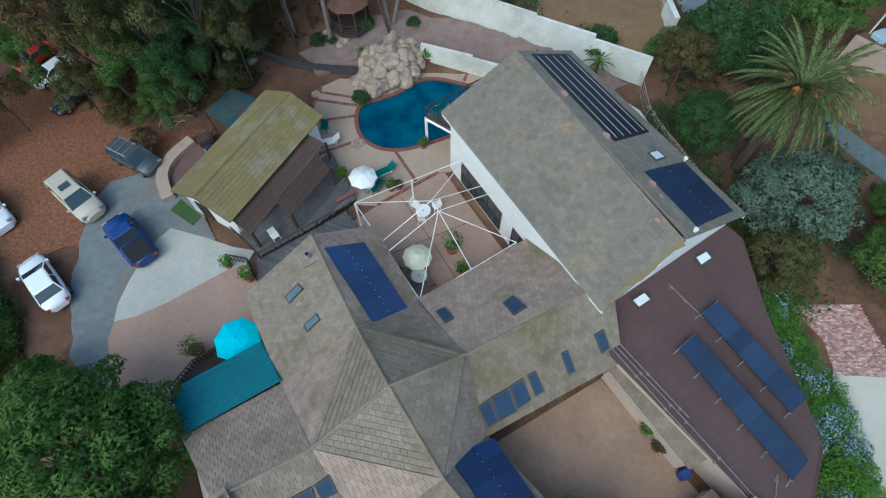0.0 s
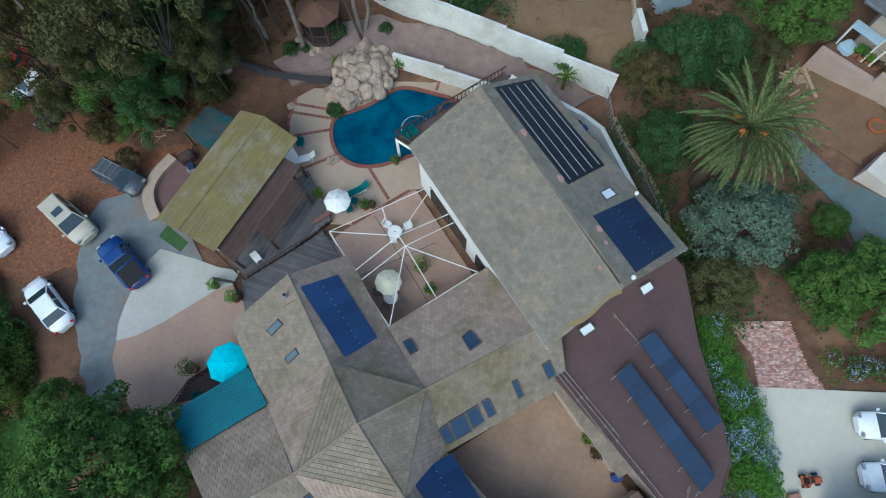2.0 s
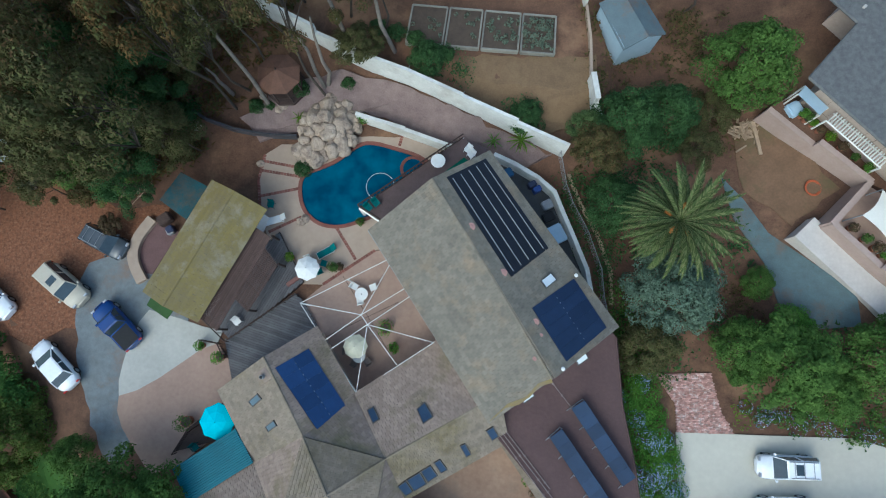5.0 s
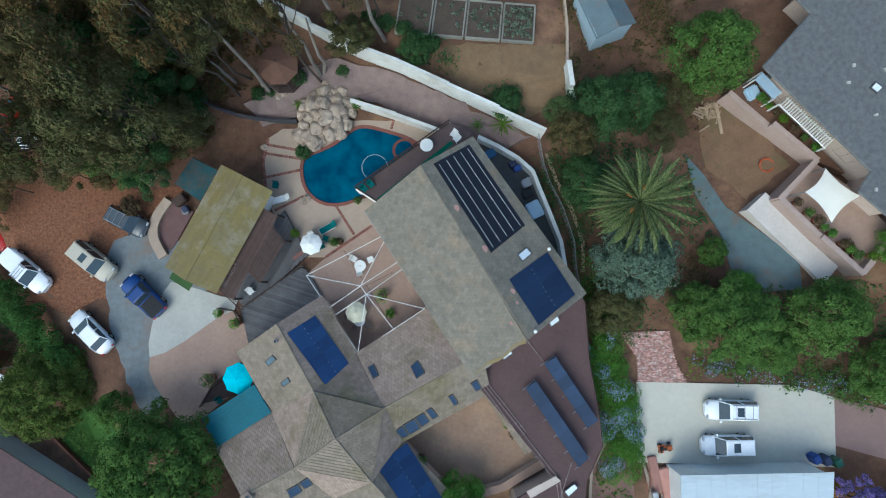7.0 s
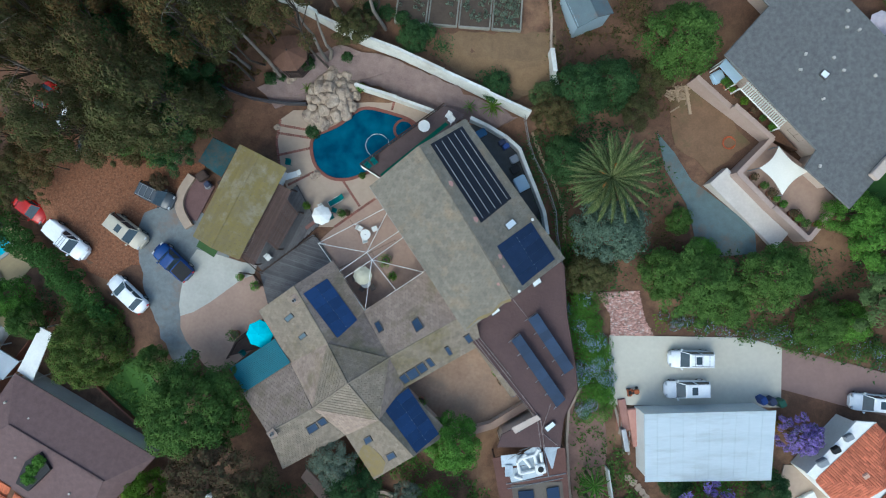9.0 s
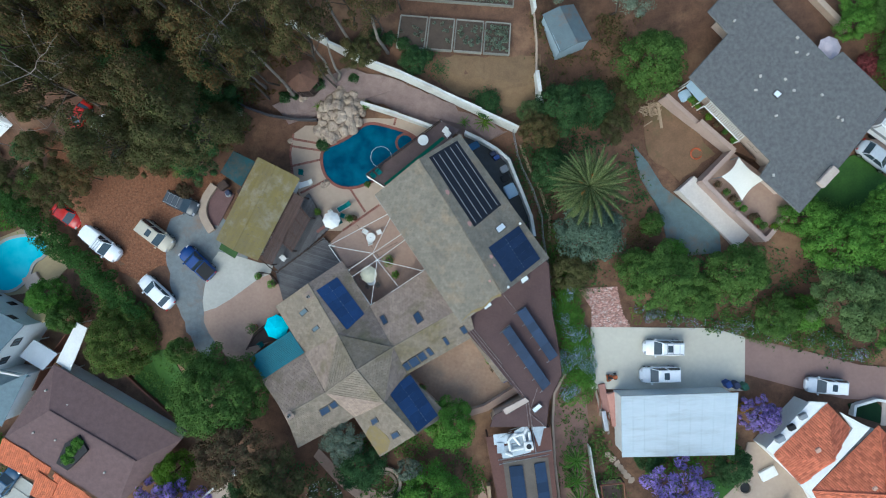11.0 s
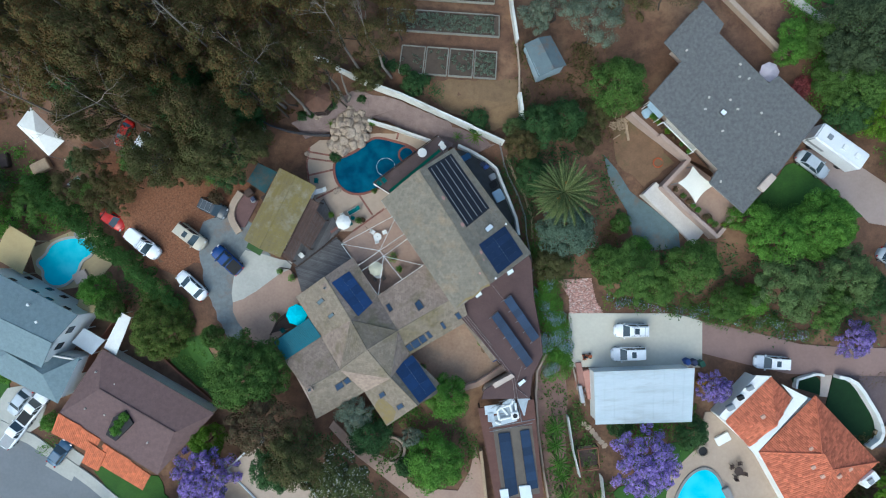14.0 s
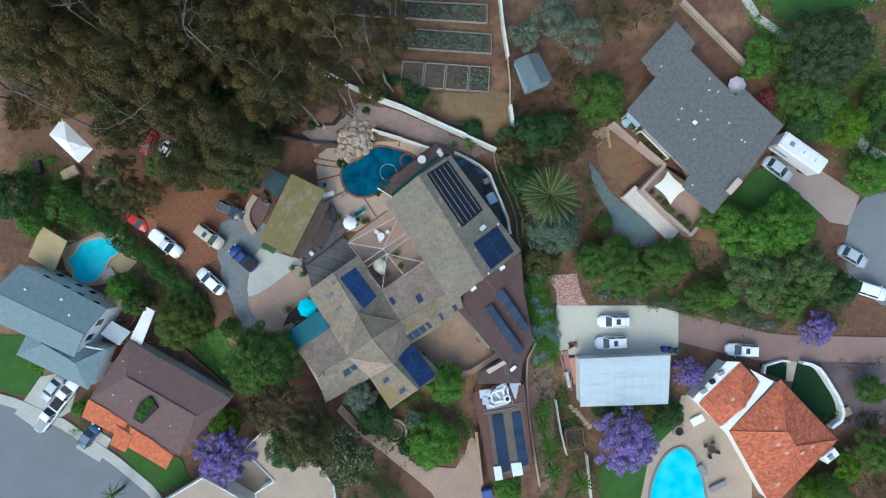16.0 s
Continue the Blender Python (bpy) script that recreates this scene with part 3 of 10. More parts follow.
def tiled(parent, p3s, mat, runmat, w=0.36, h=0.33, most=300, name="roof_tile"):
    """Courses of tiles over a roof plane: single tiles up to a number a house, the rest and the cut ones in one run."""
    m = face_frame(p3s)
    inv = m.inverted()
    poly = [((inv @ Vector(q)).x, (inv @ Vector(q)).y) for q in p3s]
    x0, x1 = min(p[0] for p in poly), max(p[0] for p in poly)
    y0, y1 = min(p[1] for p in poly), max(p[1] for p in poly)
    rnd = random.Random(int(abs(p3s[0][0]) * 100))
    me = tile_mesh(name, w - 0.018, h * 1.0, 0.032, mat)
    run = bmesh.new()
    base = parent.matrix_basis.inverted() @ m
    row = 0
    y = y0
    while y < y1:
        x = x0 - (0.5 * w if row % 2 else 0)
        while x < x1:
            quad = [(x + 0.01, y), (x + w - 0.01, y), (x + w - 0.01, y + h), (x + 0.01, y + h)]
            whole = all(in_poly(q, poly) for q in quad)
            if whole and LAID.get(parent.name, 0) < most:
                LAID[parent.name] = LAID.get(parent.name, 0) + 1
                o = new(name, me)
                o.parent = parent
                o.matrix_basis = base @ pose(x + w / 2 + rnd.uniform(-0.006, 0.006), y + rnd.uniform(-0.004, 0.0), rnd.uniform(0, 0.006), rnd.uniform(-0.2, 0.2), rnd.uniform(-0.5, 0.5), rnd.uniform(-0.5, 0.5))
            else:
                q = quad if whole else clipped(quad, poly)
                if len(q) > 2:
                    dz = rnd.uniform(0, 0.008)
                    hi = [run.verts.new((a, b, dz + 0.042 - 0.032 * (b - y) / h)) for a, b in q]
                    lo = [run.verts.new((a, b, 0.0)) for a, b in q]
                    run.faces.new(hi)
                    for k in range(len(q)):
                        run.faces.new((lo[k - 1], lo[k], hi[k], hi[k - 1]))
            x += w
        y += h
        row += 1
    o = part("tile_run", run, runmat, parent)
    o.matrix_basis = base
    tagged(o, kind="stuff")


def roof(parent, p3s, mat, runmat, **k):
    slab("roof_slope", p3s, UNDERLAY, parent)
    tiled(parent, p3s, mat, runmat, **k)


def ridge_cap(parent, a, b, mat, name="ridge_cap"):
    a, b = Vector(a), Vector(b)
    n = max(1, int((b - a).length / 0.45))
    bm = bmesh.new()
    tube(bm, (0, 0, 0), (0, 0, (b - a).length / n * 1.03), 0.085, 0.1, 8)
    me = mesh_of(name, bm, mat)
    turn = (b - a).to_track_quat("Z", "Y").to_matrix().to_4x4()
    for i in range(n):
        o = new(name, me)
        o.parent = parent
        o.matrix_basis = parent.matrix_basis.inverted() @ Matrix.Translation(a.lerp(b, i / n)) @ turn


def quad_point(c, u, v):
    a = Vector(c[0]).lerp(Vector(c[1]), u)
    b = Vector(c[3]).lerp(Vector(c[2]), u)
    return a.lerp(b, v)


def array_on(name, label, category, corners, cols, rows, mat, pl=None, z=None, lift=0.1, thick=0.04, gap=0.035, group="", piece="panel", frame_mat=None, stripes=0):
    """Panels in a grid over the corners (plan), on the roof plane pl or at the corner heights z."""
    c3 = [p3(c, (plane_z(pl, c) + lift) if pl else z[i]) for i, c in enumerate(corners)]
    m = face_frame(c3)
    ob = thing(name, label, category, group=group)
    ob.matrix_basis = m
    inv = m.inverted()
    lc = [inv @ Vector(c) for c in c3]
    wx, wy = (lc[1] - lc[0]).length, (lc[3] - lc[0]).length
    for i in range(cols):
        for j in range(rows):
            p = [quad_point(lc, u, v) for u, v in (((i + gap / wx) / cols, (j + gap / wy) / rows), ((i + 1) / cols, (j + gap / wy) / rows), ((i + 1) / cols, (j + 1) / rows), ((i + gap / wx) / cols, (j + 1) / rows))]
            o = part(piece, prism([(q.x, q.y) for q in p], -thick, 0), mat, ob)
    bm = bmesh.new()
    for v in (0.22, 0.78):
        a, b = quad_point(lc, 0.01, v), quad_point(lc, 0.99, v)
        tube(bm, a - Vector((0, 0, thick + 0.04)), b - Vector((0, 0, thick + 0.04)), 0.03, n=5)
    part("mounting_rail", bm, GREYMETAL, ob, "grey metal mounting rail")
    part("backing", prism([(q.x, q.y) for q in lc], -thick - 0.012, -thick - 0.004), BLACK, ob)
    if cols == 2 and not stripes:
        for j in range(1, rows * 2):
            q = quad_point(lc, 0.5, j / (rows * 2))
            part("clip", boxes((q.x - 0.015, q.x + 0.015, q.y - 0.05, q.y + 0.05, -0.02, 0.012)), CHROME, ob, "bright metal panel clip")
    for i in range(stripes):
        u = (i + 0.5) / stripes
        bm = bmesh.new()
        tube(bm, quad_point(lc, u, 0.03) + Vector((0, 0, 0.01)), quad_point(lc, u, 0.97) + Vector((0, 0, 0.01)), 0.035, n=5)
        part("strap", bm, GREYMETAL, ob, "pale strap across the collector")
    return ob


BRONZE = material("dark_bronze_frame", (0.10, 0.095, 0.09), (0.07, 0.066, 0.062), 2, 0.6)


def skylight(corners, pl=None, z=None, label="dark glass roof skylight in a metal frame", glass=None):
    c3 = [p3(c, (plane_z(pl, c) + 0.12) if pl else z) for c in corners]
    m = face_frame(c3)
    ob = thing("skylight", label, "skylight", group="roof skylights")
    ob.matrix_basis = m
    inv = m.inverted()
    lc = [(inv @ Vector(c)) for c in c3]
    pts = [(q.x, q.y) for q in lc]
    inn = inset(pts, 0.07)
    bm = bmesh.new()
    k = len(pts)
    for i in range(k):
        a, b, c, d = pts[i], pts[(i + 1) % k], inn[(i + 1) % k], inn[i]
        lo = [bm.verts.new((*q, -0.12)) for q in (a, b, c, d)]
        hi = [bm.verts.new((*q, 0.03)) for q in (a, b, c, d)]
        bm.faces.new(hi)
        bm.faces.new(lo[::-1])
        for e in range(4):
            bm.faces.new((lo[e], lo[(e + 1) % 4], hi[(e + 1) % 4], hi[e]))
    bmesh.ops.recalc_face_normals(bm, faces=bm.faces)
    part("frame", bm, BRONZE, ob)
    part("pane", prism(inn, -0.05, 0.0), glass or SKYGLASS, ob, "glass pane")
    return ob


def along(a, b, u):
    return (a[0] + (b[0] - a[0]) * u, a[1] + (b[1] - a[1]) * u)


def window(parent, a, b, z0, z1, out, name="window", panes=1, mat=None, frame_mat=None):
    """A window on a wall face from a to b; out: +1 if the face looks to the right of a-b."""
    d = Vector((b[0] - a[0], b[1] - a[1]))
    m = pose(a[0], a[1], 0, 0, 0, math.degrees(math.atan2(d.y, d.x)))
    L = d.length
    s = -out
    bm = boxes((0, L, min(0, s * 0.06), max(0, s * 0.06), z0, z0 + 0.07), (0, L, min(0, s * 0.06), max(0, s * 0.06), z1 - 0.07, z1))
    for i in range(panes + 1):
        x = L * i / panes
        box(bm, max(0, x - 0.035), min(L, x + 0.035), min(0, s * 0.06), max(0, s * 0.06), z0 + 0.07, z1 - 0.07)
    w = part(name, bm, frame_mat or DARKWOOD, parent, m=parent.matrix_basis.inverted() @ m)
    for i in range(panes):
        part("pane", boxes((L * i / panes + 0.036, L * (i + 1) / panes - 0.036, min(s * 0.01, s * 0.03), max(s * 0.01, s * 0.03), z0 + 0.071, z1 - 0.071)), mat or GLASS, w)
    return w


def beam(bm, a, b, r=0.045):
    tube(bm, a, b, r, n=4)


# ---------------------------------------------------------------- the two-storey house
BIGRUN = material("grey_roof_tile_run", (0.23, 0.205, 0.16), (0.158, 0.14, 0.11), 0.6, 0.88, fine=0.4, third=(0.24, 0.19, 0.13), spots=0.5, island=0.12)
SHINGLERUN = material("mossy_shingle_run", (0.260, 0.213, 0.160), (0.180, 0.147, 0.110), 0.9, 0.9, fine=0.5, third=(0.155, 0.125, 0.065), spots=0.16, island=0.13)
PINKRUN = material("pinkish_shingle_run", (0.345, 0.262, 0.205), (0.245, 0.185, 0.145), 0.6, 0.9, fine=0.5, third=(0.18, 0.15, 0.08), spots=0.2, island=0.13)
LICHENRUN = material("lichen_roof_run", (0.215, 0.17, 0.055), (0.18, 0.15, 0.085), 0.5, 0.95, fine=0.5, third=(0.27, 0.245, 0.18), spots=0.45, island=0.06)
big = thing("big_house", "two-storey white house with a grey tiled gable roof", "house")
B_W, B_N, B_E, B_S = (-0.37, 24.30), (8.92, 30.50), (18.25, 16.72), (8.32, 10.12)
B_R0, B_R1 = (4.60, 27.62), (12.56, 13.28)
WSLOPE = [p3(B_W, 6.1), p3(B_S, 6.1), p3(B_R1, 8.15), p3(B_R0, 8.15)]
ESLOPE = [p3(B_E, 5.2), p3(B_N, 5.2), p3(B_R0, 8.15), p3(B_R1, 8.15)]
roof(big, WSLOPE, BIGTILE, BIGRUN)
roof(big, ESLOPE, BIGTILE, BIGRUN)
ridge_cap(big, p3(B_R0, 8.16), p3(B_R1, 8.16), BIGTILE)
BW = inset([B_W, B_S, B_E, B_N], 0.45)
wall_ring("wall", BW, 0, 5.1, WHITE, big)
wall_ring("upper_wall", [BW[0], BW[1], along(BW[1], BW[2], 0.12), along(BW[0], BW[3], 0.12)], 5.1, 5.9, WHITE, big)
for r, e0, e1, k in ((B_R0, BW[0], BW[3], 0), (B_R1, BW[1], BW[2], 1)):
    u = 0.45
    top = along(e0, e1, u)
    bm = bmesh.new()
    a, b, c = Vector(p3(e0, 5.85)), Vector(p3(e1, 5.1)), Vector(p3(top, 7.75))
    nn = Vector((r[0] - (B_R0[0] + B_R1[0]) / 2, r[1] - (B_R0[1] + B_R1[1]) / 2, 0)).normalized() * 0.2
    lo = [bm.verts.new(q) for q in (a, b, c)]
    hi = [bm.verts.new(q - nn) for q in (a, b, c)]
    bm.faces.new(lo), bm.faces.new(hi[::-1])
    for i in range(3):
        bm.faces.new((lo[i], lo[(i + 1) % 3], hi[(i + 1) % 3], hi[i]))
    bmesh.ops.recalc_face_normals(bm, faces=bm.faces)
    part("gable_wall", bm, WHITE, big)
# white boards under the eaves
for a, b, z in ((B_W, B_S, 5.95), (B_E, B_N, 5.05)):
    bm = bmesh.new()
    d = Vector((b[0] - a[0], b[1] - a[1], 0))
    box(bm, 0, d.length, 0.02, 0.09, -0.22, 0.0, pose(a[0], a[1], z, 0, 0, math.degrees(math.atan2(d.y, d.x))))
    part("fascia_board", bm, WHITE, big, "white painted fascia board")
bm = bmesh.new()
d = Vector((B_S[0] - B_W[0], B_S[1] - B_W[1], 0))
for i in range(int(d.length / 0.3)):
    p = Vector(p3(B_W, 6.08)) + d.normalized() * 0.3 * i
    tube(bm, p + Vector((0, 0, -0.02)), p + d.normalized() * 0.31 + Vector((0, 0, -0.02)), 0.05, n=6)
part("gutter", bm, GREYMETAL, big)
WA, WB = BW[0], BW[1]
for u0, u1, n in ((0.10, 0.42, 6), (0.50, 0.70, 4)):
    window(big, along(WA, WB, u0), along(WA, WB, u1), 0.25, 2.55, 1, "glass_door_row", n)
window(big, along(BW[0], BW[3], 0.3), along(BW[0], BW[3], 0.62), 3.05, 4.95, -1, "balcony_door", 3)
window(big, along(BW[2], BW[3], 0.25), along(BW[2], BW[3], 0.40), 1.2, 2.4, 1, "window", 2)
window(big, along(BW[2], BW[3], 0.6), along(BW[2], BW[3], 0.78), 3.2, 4.4, 1, "window", 2)
array_on("pool_heating_collector", "black striped pool-heating collector on the tiles", "solar collector", [(10.09, 20.33), (13.19, 22.67), (8.70, 29.78), (5.64, 27.79)], 6, 1, DARKSOLAR, pl=ESLOPE, lift=0.09, piece="collector_strip", stripes=5)
array_on("solar_array", "solar panels on the grey tiles, sky sheen averaged into their blue-black", "solar panels", [(13.66, 14.42), (17.17, 16.70), (15.00, 20.36), (11.46, 18.14)], 2, 5, SHEENCELL, pl=ESLOPE, lift=0.1)
skylight([(12.28, 20.14), (13.15, 20.77), (13.61, 20.22), (12.68, 19.54)], pl=ESLOPE, label="white domed skylight on the grey tiles", glass=material("white_dome", (0.75, 0.8, 0.82), (0.7, 0.74, 0.76), 1, 0.3))
PINKVENT = material("salmon_pink_patch", (0.44, 0.235, 0.205), (0.30, 0.18, 0.15), 5, 0.8)
for xy, r in (((7.34, 24.01), 0.25), ((9.51, 20.65), 0.25), ((11.63, 17.14), 0.22), ((11.96, 16.25), 0.11), ((11.43, 14.66), 0.13)):
    pl = ESLOPE if plane_z(ESLOPE, xy) < plane_z(WSLOPE, xy) else WSLOPE
    v = thing("roof_vent", "round salmon-pink roof vent cap", "roof vent", p3(xy, plane_z(pl, xy)), group="roof vents")
    bm = bmesh.new()
    bmesh.ops.create_uvsphere(bm, u_segments=14, v_segments=8, radius=r)
    for q in bm.verts:
        q.co.z = max(-0.02, q.co.z * 0.35)
    part("cap", bm, PINKVENT, v)
    bm = bmesh.new()
    tube(bm, (0, 0, -0.05), (0, 0, 0.06), r * 1.15, n=14)
    part("flange", bm, PINKVENT, v)
for xy in ((15.15, 20.59), (13.29, 13.96)):
    v = thing("roof_vent", "small white pipe vent on the tiles", "roof vent", p3(xy, plane_z(ESLOPE, xy)), group="pipe vents")
    bm = bmesh.new()
    tube(bm, (0, 0, -0.05), (0, 0, 0.3), 0.09, n=10)
    part("pipe", bm, WHITE, v)
    bm = bmesh.new()
    tube(bm, (0, 0, 0.3), (0, 0, 0.36), 0.15, 0.1, n=10)
    part("cap", bm, WHITE, v)

# balcony over the pool
BAL = [(-1.58, 26.87), (7.08, 32.67), (9.12, 31.65), (0.91, 25.13)]
balcony = thing("balcony", "dark timber balcony with a green mat beside the pool", "balcony")
part("floor", prism(BAL, 2.62, 2.8), material("brown_balcony_floor", (0.12, 0.085, 0.08), (0.085, 0.06, 0.056), 0.7, 0.8, fine=0.3), balcony)
part("mat", prism([(0.26, 25.87), (0.56, 25.55), (7.43, 30.71), (7.13, 30.98)], 2.81, 2.83), material("green_mat", (0.008, 0.10, 0.06), (0.006, 0.075, 0.045), 2, 0.9), balcony, "green artificial grass strip")
for a, b in ((BAL[0], BAL[1]), (BAL[3], BAL[0])):
    bm = bmesh.new()
    beam(bm, p3(a, 3.75), p3(b, 3.75), 0.06)
    beam(bm, p3(a, 2.95), p3(b, 2.95), 0.04)
    part("handrail", bm, DARKWOOD, balcony)
    L = math.dist(a, b)
    n = max(2, int(L / 0.35))
    if L < 4:
        n = 4
    for i in range(n):
        q = along(a, b, i / n)
        part("baluster", boxes((q[0] - 0.03, q[0] + 0.03, q[1] - 0.03, q[1] + 0.03, 2.8, 3.75)), DARKWOOD, balcony)
for q in (BAL[0], along(BAL[0], BAL[1], 0.5), BAL[1]):
    part("post", boxes((q[0] - 0.1, q[0] + 0.1, q[1] - 0.1, q[1] + 0.1, 0.1, 2.62)), WHITE, balcony, "white painted post")
bm = bmesh.new()
beam(bm, p3(BAL[0], 2.5), p3(BAL[3], 2.5), 0.12)
part("edge_beam", bm, WHITE, balcony)

# ---------------------------------------------------------------- the low rambling house
low = thing("low_house", "rambling single-storey house with mossy shingle roofs", "house")
ZE, ZR, ZT = 3.1, 6.0, 7.5
T_N, T_E, T_S, T_W = (-4.95, 9.42), (0.90, 7.82), (-0.25, 1.90), (-6.60, 3.22)
T_A = (-2.86, 5.86)
V_N, V_W, V_S, V_E = (-1.76, 11.98), (-9.41, 7.04), (-4.09, -0.45), (2.04, 4.17)
R_NW, R_NE, R_SW, R_S = (-7.99, 15.03), (9.16, 12.16), (-10.99, 0.97), (2.93, -1.71)
NW_N, NW_W, NW_C = (-4.85, 17.25), (-12.50, 12.46), (-9.41, 7.04)
NE_N, NE_E, NE_V = (7.33, 17.62), (9.98, 8.25), (2.04, 4.17)
SW_N, SW_S, SW_E = (-14.36, 4.08), (-10.64, -3.68), (-4.09, -0.45)
S_E, S_W = (6.46, -0.56), (-1.50, -5.23)
PL_NW1 = [p3(V_N, ZE), p3(NW_N, ZE), p3(R_NW, ZR), p3(T_N, ZR)]
PL_NW2 = [p3(NW_W, ZE), p3(NW_C, ZE), p3(T_N, ZR), p3(R_NW, ZR)]
PL_NE1 = [p3(NE_N, ZE), p3(V_N, ZE), p3(T_E, ZR), p3(R_NE, ZR)]
PL_NE2 = [p3(NE_V, ZE), p3(NE_E, ZE), p3(R_NE, ZR), p3(T_E, ZR)]
PL_SW1 = [p3(V_W, ZE), p3(SW_N, ZE), p3(R_SW, ZR), p3(T_W, ZR)]
PL_SW2 = [p3(SW_S, ZE), p3(V_S, ZE), p3(T_W, ZR), p3(R_SW, ZR)]
PL_S1 = [p3(S_E, ZE), p3(V_E, ZE), p3(T_S, ZR), p3(R_S, ZR)]
PL_S2 = [p3(V_S, ZE), p3(S_W, ZE), p3(R_S, ZR), p3(T_S, ZR)]
for pl, a, b in ((PL_NW2, SHINGLE, SHINGLERUN), (PL_NE1, SHINGLEPINK, PINKRUN), (PL_NE2, SHINGLE, SHINGLERUN), (PL_NW1, SHINGLEPINK, PINKRUN), (PL_SW1, SHINGLEPINK, PINKRUN), (PL_SW2, SHINGLE, SHINGLERUN), (PL_S1, SHINGLE, SHINGLERUN), (PL_S2, SHINGLE, SHINGLERUN)):
    roof(low, pl, a, b, h=0.34, w=0.34)
for tri in ([p3(V_N, ZE), p3(T_N, ZR), p3(T_E, ZR)], [p3(V_W, ZE), p3(T_W, ZR), p3(T_N, ZR)], [p3(V_S, ZE), p3(T_S, ZR), p3(T_W, ZR)], [p3(V_E, ZE), p3(T_E, ZR), p3(T_S, ZR)]):
    roof(low, tri, SHINGLEPINK, PINKRUN, h=0.34, w=0.34)
for a, b in ((T_N, T_E), (T_E, T_S), (T_S, T_W), (T_W, T_N)):
    roof(low, [p3(a, 6.15), p3(b, 6.15), p3(T_A, ZT)], SHINGLE, SHINGLERUN, h=0.30, w=0.34)
for q in (T_N, T_E, T_S, T_W):
    ridge_cap(low, p3(q, 6.16), p3(T_A, ZT + 0.02), SHINGLE, "hip_cap")
for a, b in ((T_N, R_NW), (T_E, R_NE), (T_W, R_SW), (T_S, R_S)):
    ridge_cap(low, p3(a, ZR + 0.02), p3(b, ZR + 0.02), SHINGLE)
LOWALL = [NW_N, V_N, NE_N, NE_E, V_E, S_E, S_W, V_S, SW_S, SW_N, V_W, NW_W]
wall_ring("wall", inset(LOWALL, 0.4), 0, 2.8, CREAM, low)
for e0, e1, r in ((NW_N, NW_W, R_NW), (SW_N, SW_S, R_SW), (S_W, S_E, R_S)):
    bm = bmesh.new()
    cx, cy = T_A
    nn = (Vector((cx, cy, 0)) - Vector((r[0], r[1], 0))).normalized()
    lo = [Vector(p3(along(e0, e1, 0.06), ZE - 0.1)), Vector(p3(along(e0, e1, 0.94), ZE - 0.1)), Vector(p3(r, ZR - 0.2))]
    v0 = [bm.verts.new(q + nn * 0.3) for q in lo]
    v1 = [bm.verts.new(q + nn * 0.5) for q in lo]
    bm.faces.new(v0), bm.faces.new(v1[::-1])
    for i in range(3):
        bm.faces.new((v0[i], v0[(i + 1) % 3], v1[(i + 1) % 3], v1[i]))
    bmesh.ops.recalc_face_normals(bm, faces=bm.faces)
    part("gable_wall", bm, CREAM, low)
array_on("solar_array", "two rows of dark blue solar panels on shingles", "solar panels", [(-3.83, 9.43), (-1.86, 10.49), (-5.19, 15.53), (-7.15, 14.23)], 2, 6, SOLAR, pl=PL_NW1, lift=0.13)
array_on("solar_array", "two rows of bright blue solar panels on shingles", "solar panels", [(3.20, -1.46), (5.39, -0.40), (2.43, 4.11), (0.02, 2.95)], 2, 6, SOLAR, pl=PL_S1, lift=0.13)
for c in ([(-9.55, 11.71), (-8.69, 12.35), (-8.31, 11.95), (-9.17, 11.31)], [(-8.16, 9.92), (-7.36, 10.44), (-7.10, 10.05), (-7.90, 9.52)]):
    skylight(c, pl=PL_NW2, glass=material("pale_skylight", (0.10, 0.15, 0.18), (0.08, 0.12, 0.145), 1, 0.4, spec=0.3))
for c in ([(-0.70, 10.92), (-0.19, 11.18), (0.34, 10.33), (-0.17, 10.01)], [(3.08, 11.06), (3.71, 11.54), (4.34, 10.57), (3.60, 10.09)]):
    skylight(c, pl=PL_NE1)
for c in ([(1.58, 5.47), (2.20, 5.90), (2.69, 4.90), (2.11, 4.58)], [(2.26, 5.96), (3.23, 6.48), (3.72, 5.43), (2.74, 4.89)], [(3.29, 6.54), (4.03, 6.96), (4.54, 6.02), (3.78, 5.54)], [(4.26, 7.12), (4.72, 7.38), (5.29, 6.45), (4.77, 6.18)], [(6.20, 8.28), (6.60, 8.49), (7.08, 7.52), (6.67, 7.31)], [(8.14, 9.33), (8.71, 9.65), (9.16, 8.80), (8.64, 8.48)]):
    skylight(c, pl=PL_NE2, label="dark blue glass roof window beside others")
for c in ([(-7.58, 1.07), (-6.61, 1.59), (-6.39, 0.76), (-7.42, 0.17)], [(-6.50, 1.64), (-5.76, 2.13), (-5.46, 1.34), (-6.15, 0.98)]):
    skylight(c, pl=PL_SW2)
for c in ([(-2.16, -0.55), (-1.43, -0.08), (-1.16, -0.64), (-1.93, -1.25)], [(0.08, -2.02), (0.91, -1.49), (1.20, -2.06), (0.34, -2.68)]):
    skylight(c, pl=PL_S2)


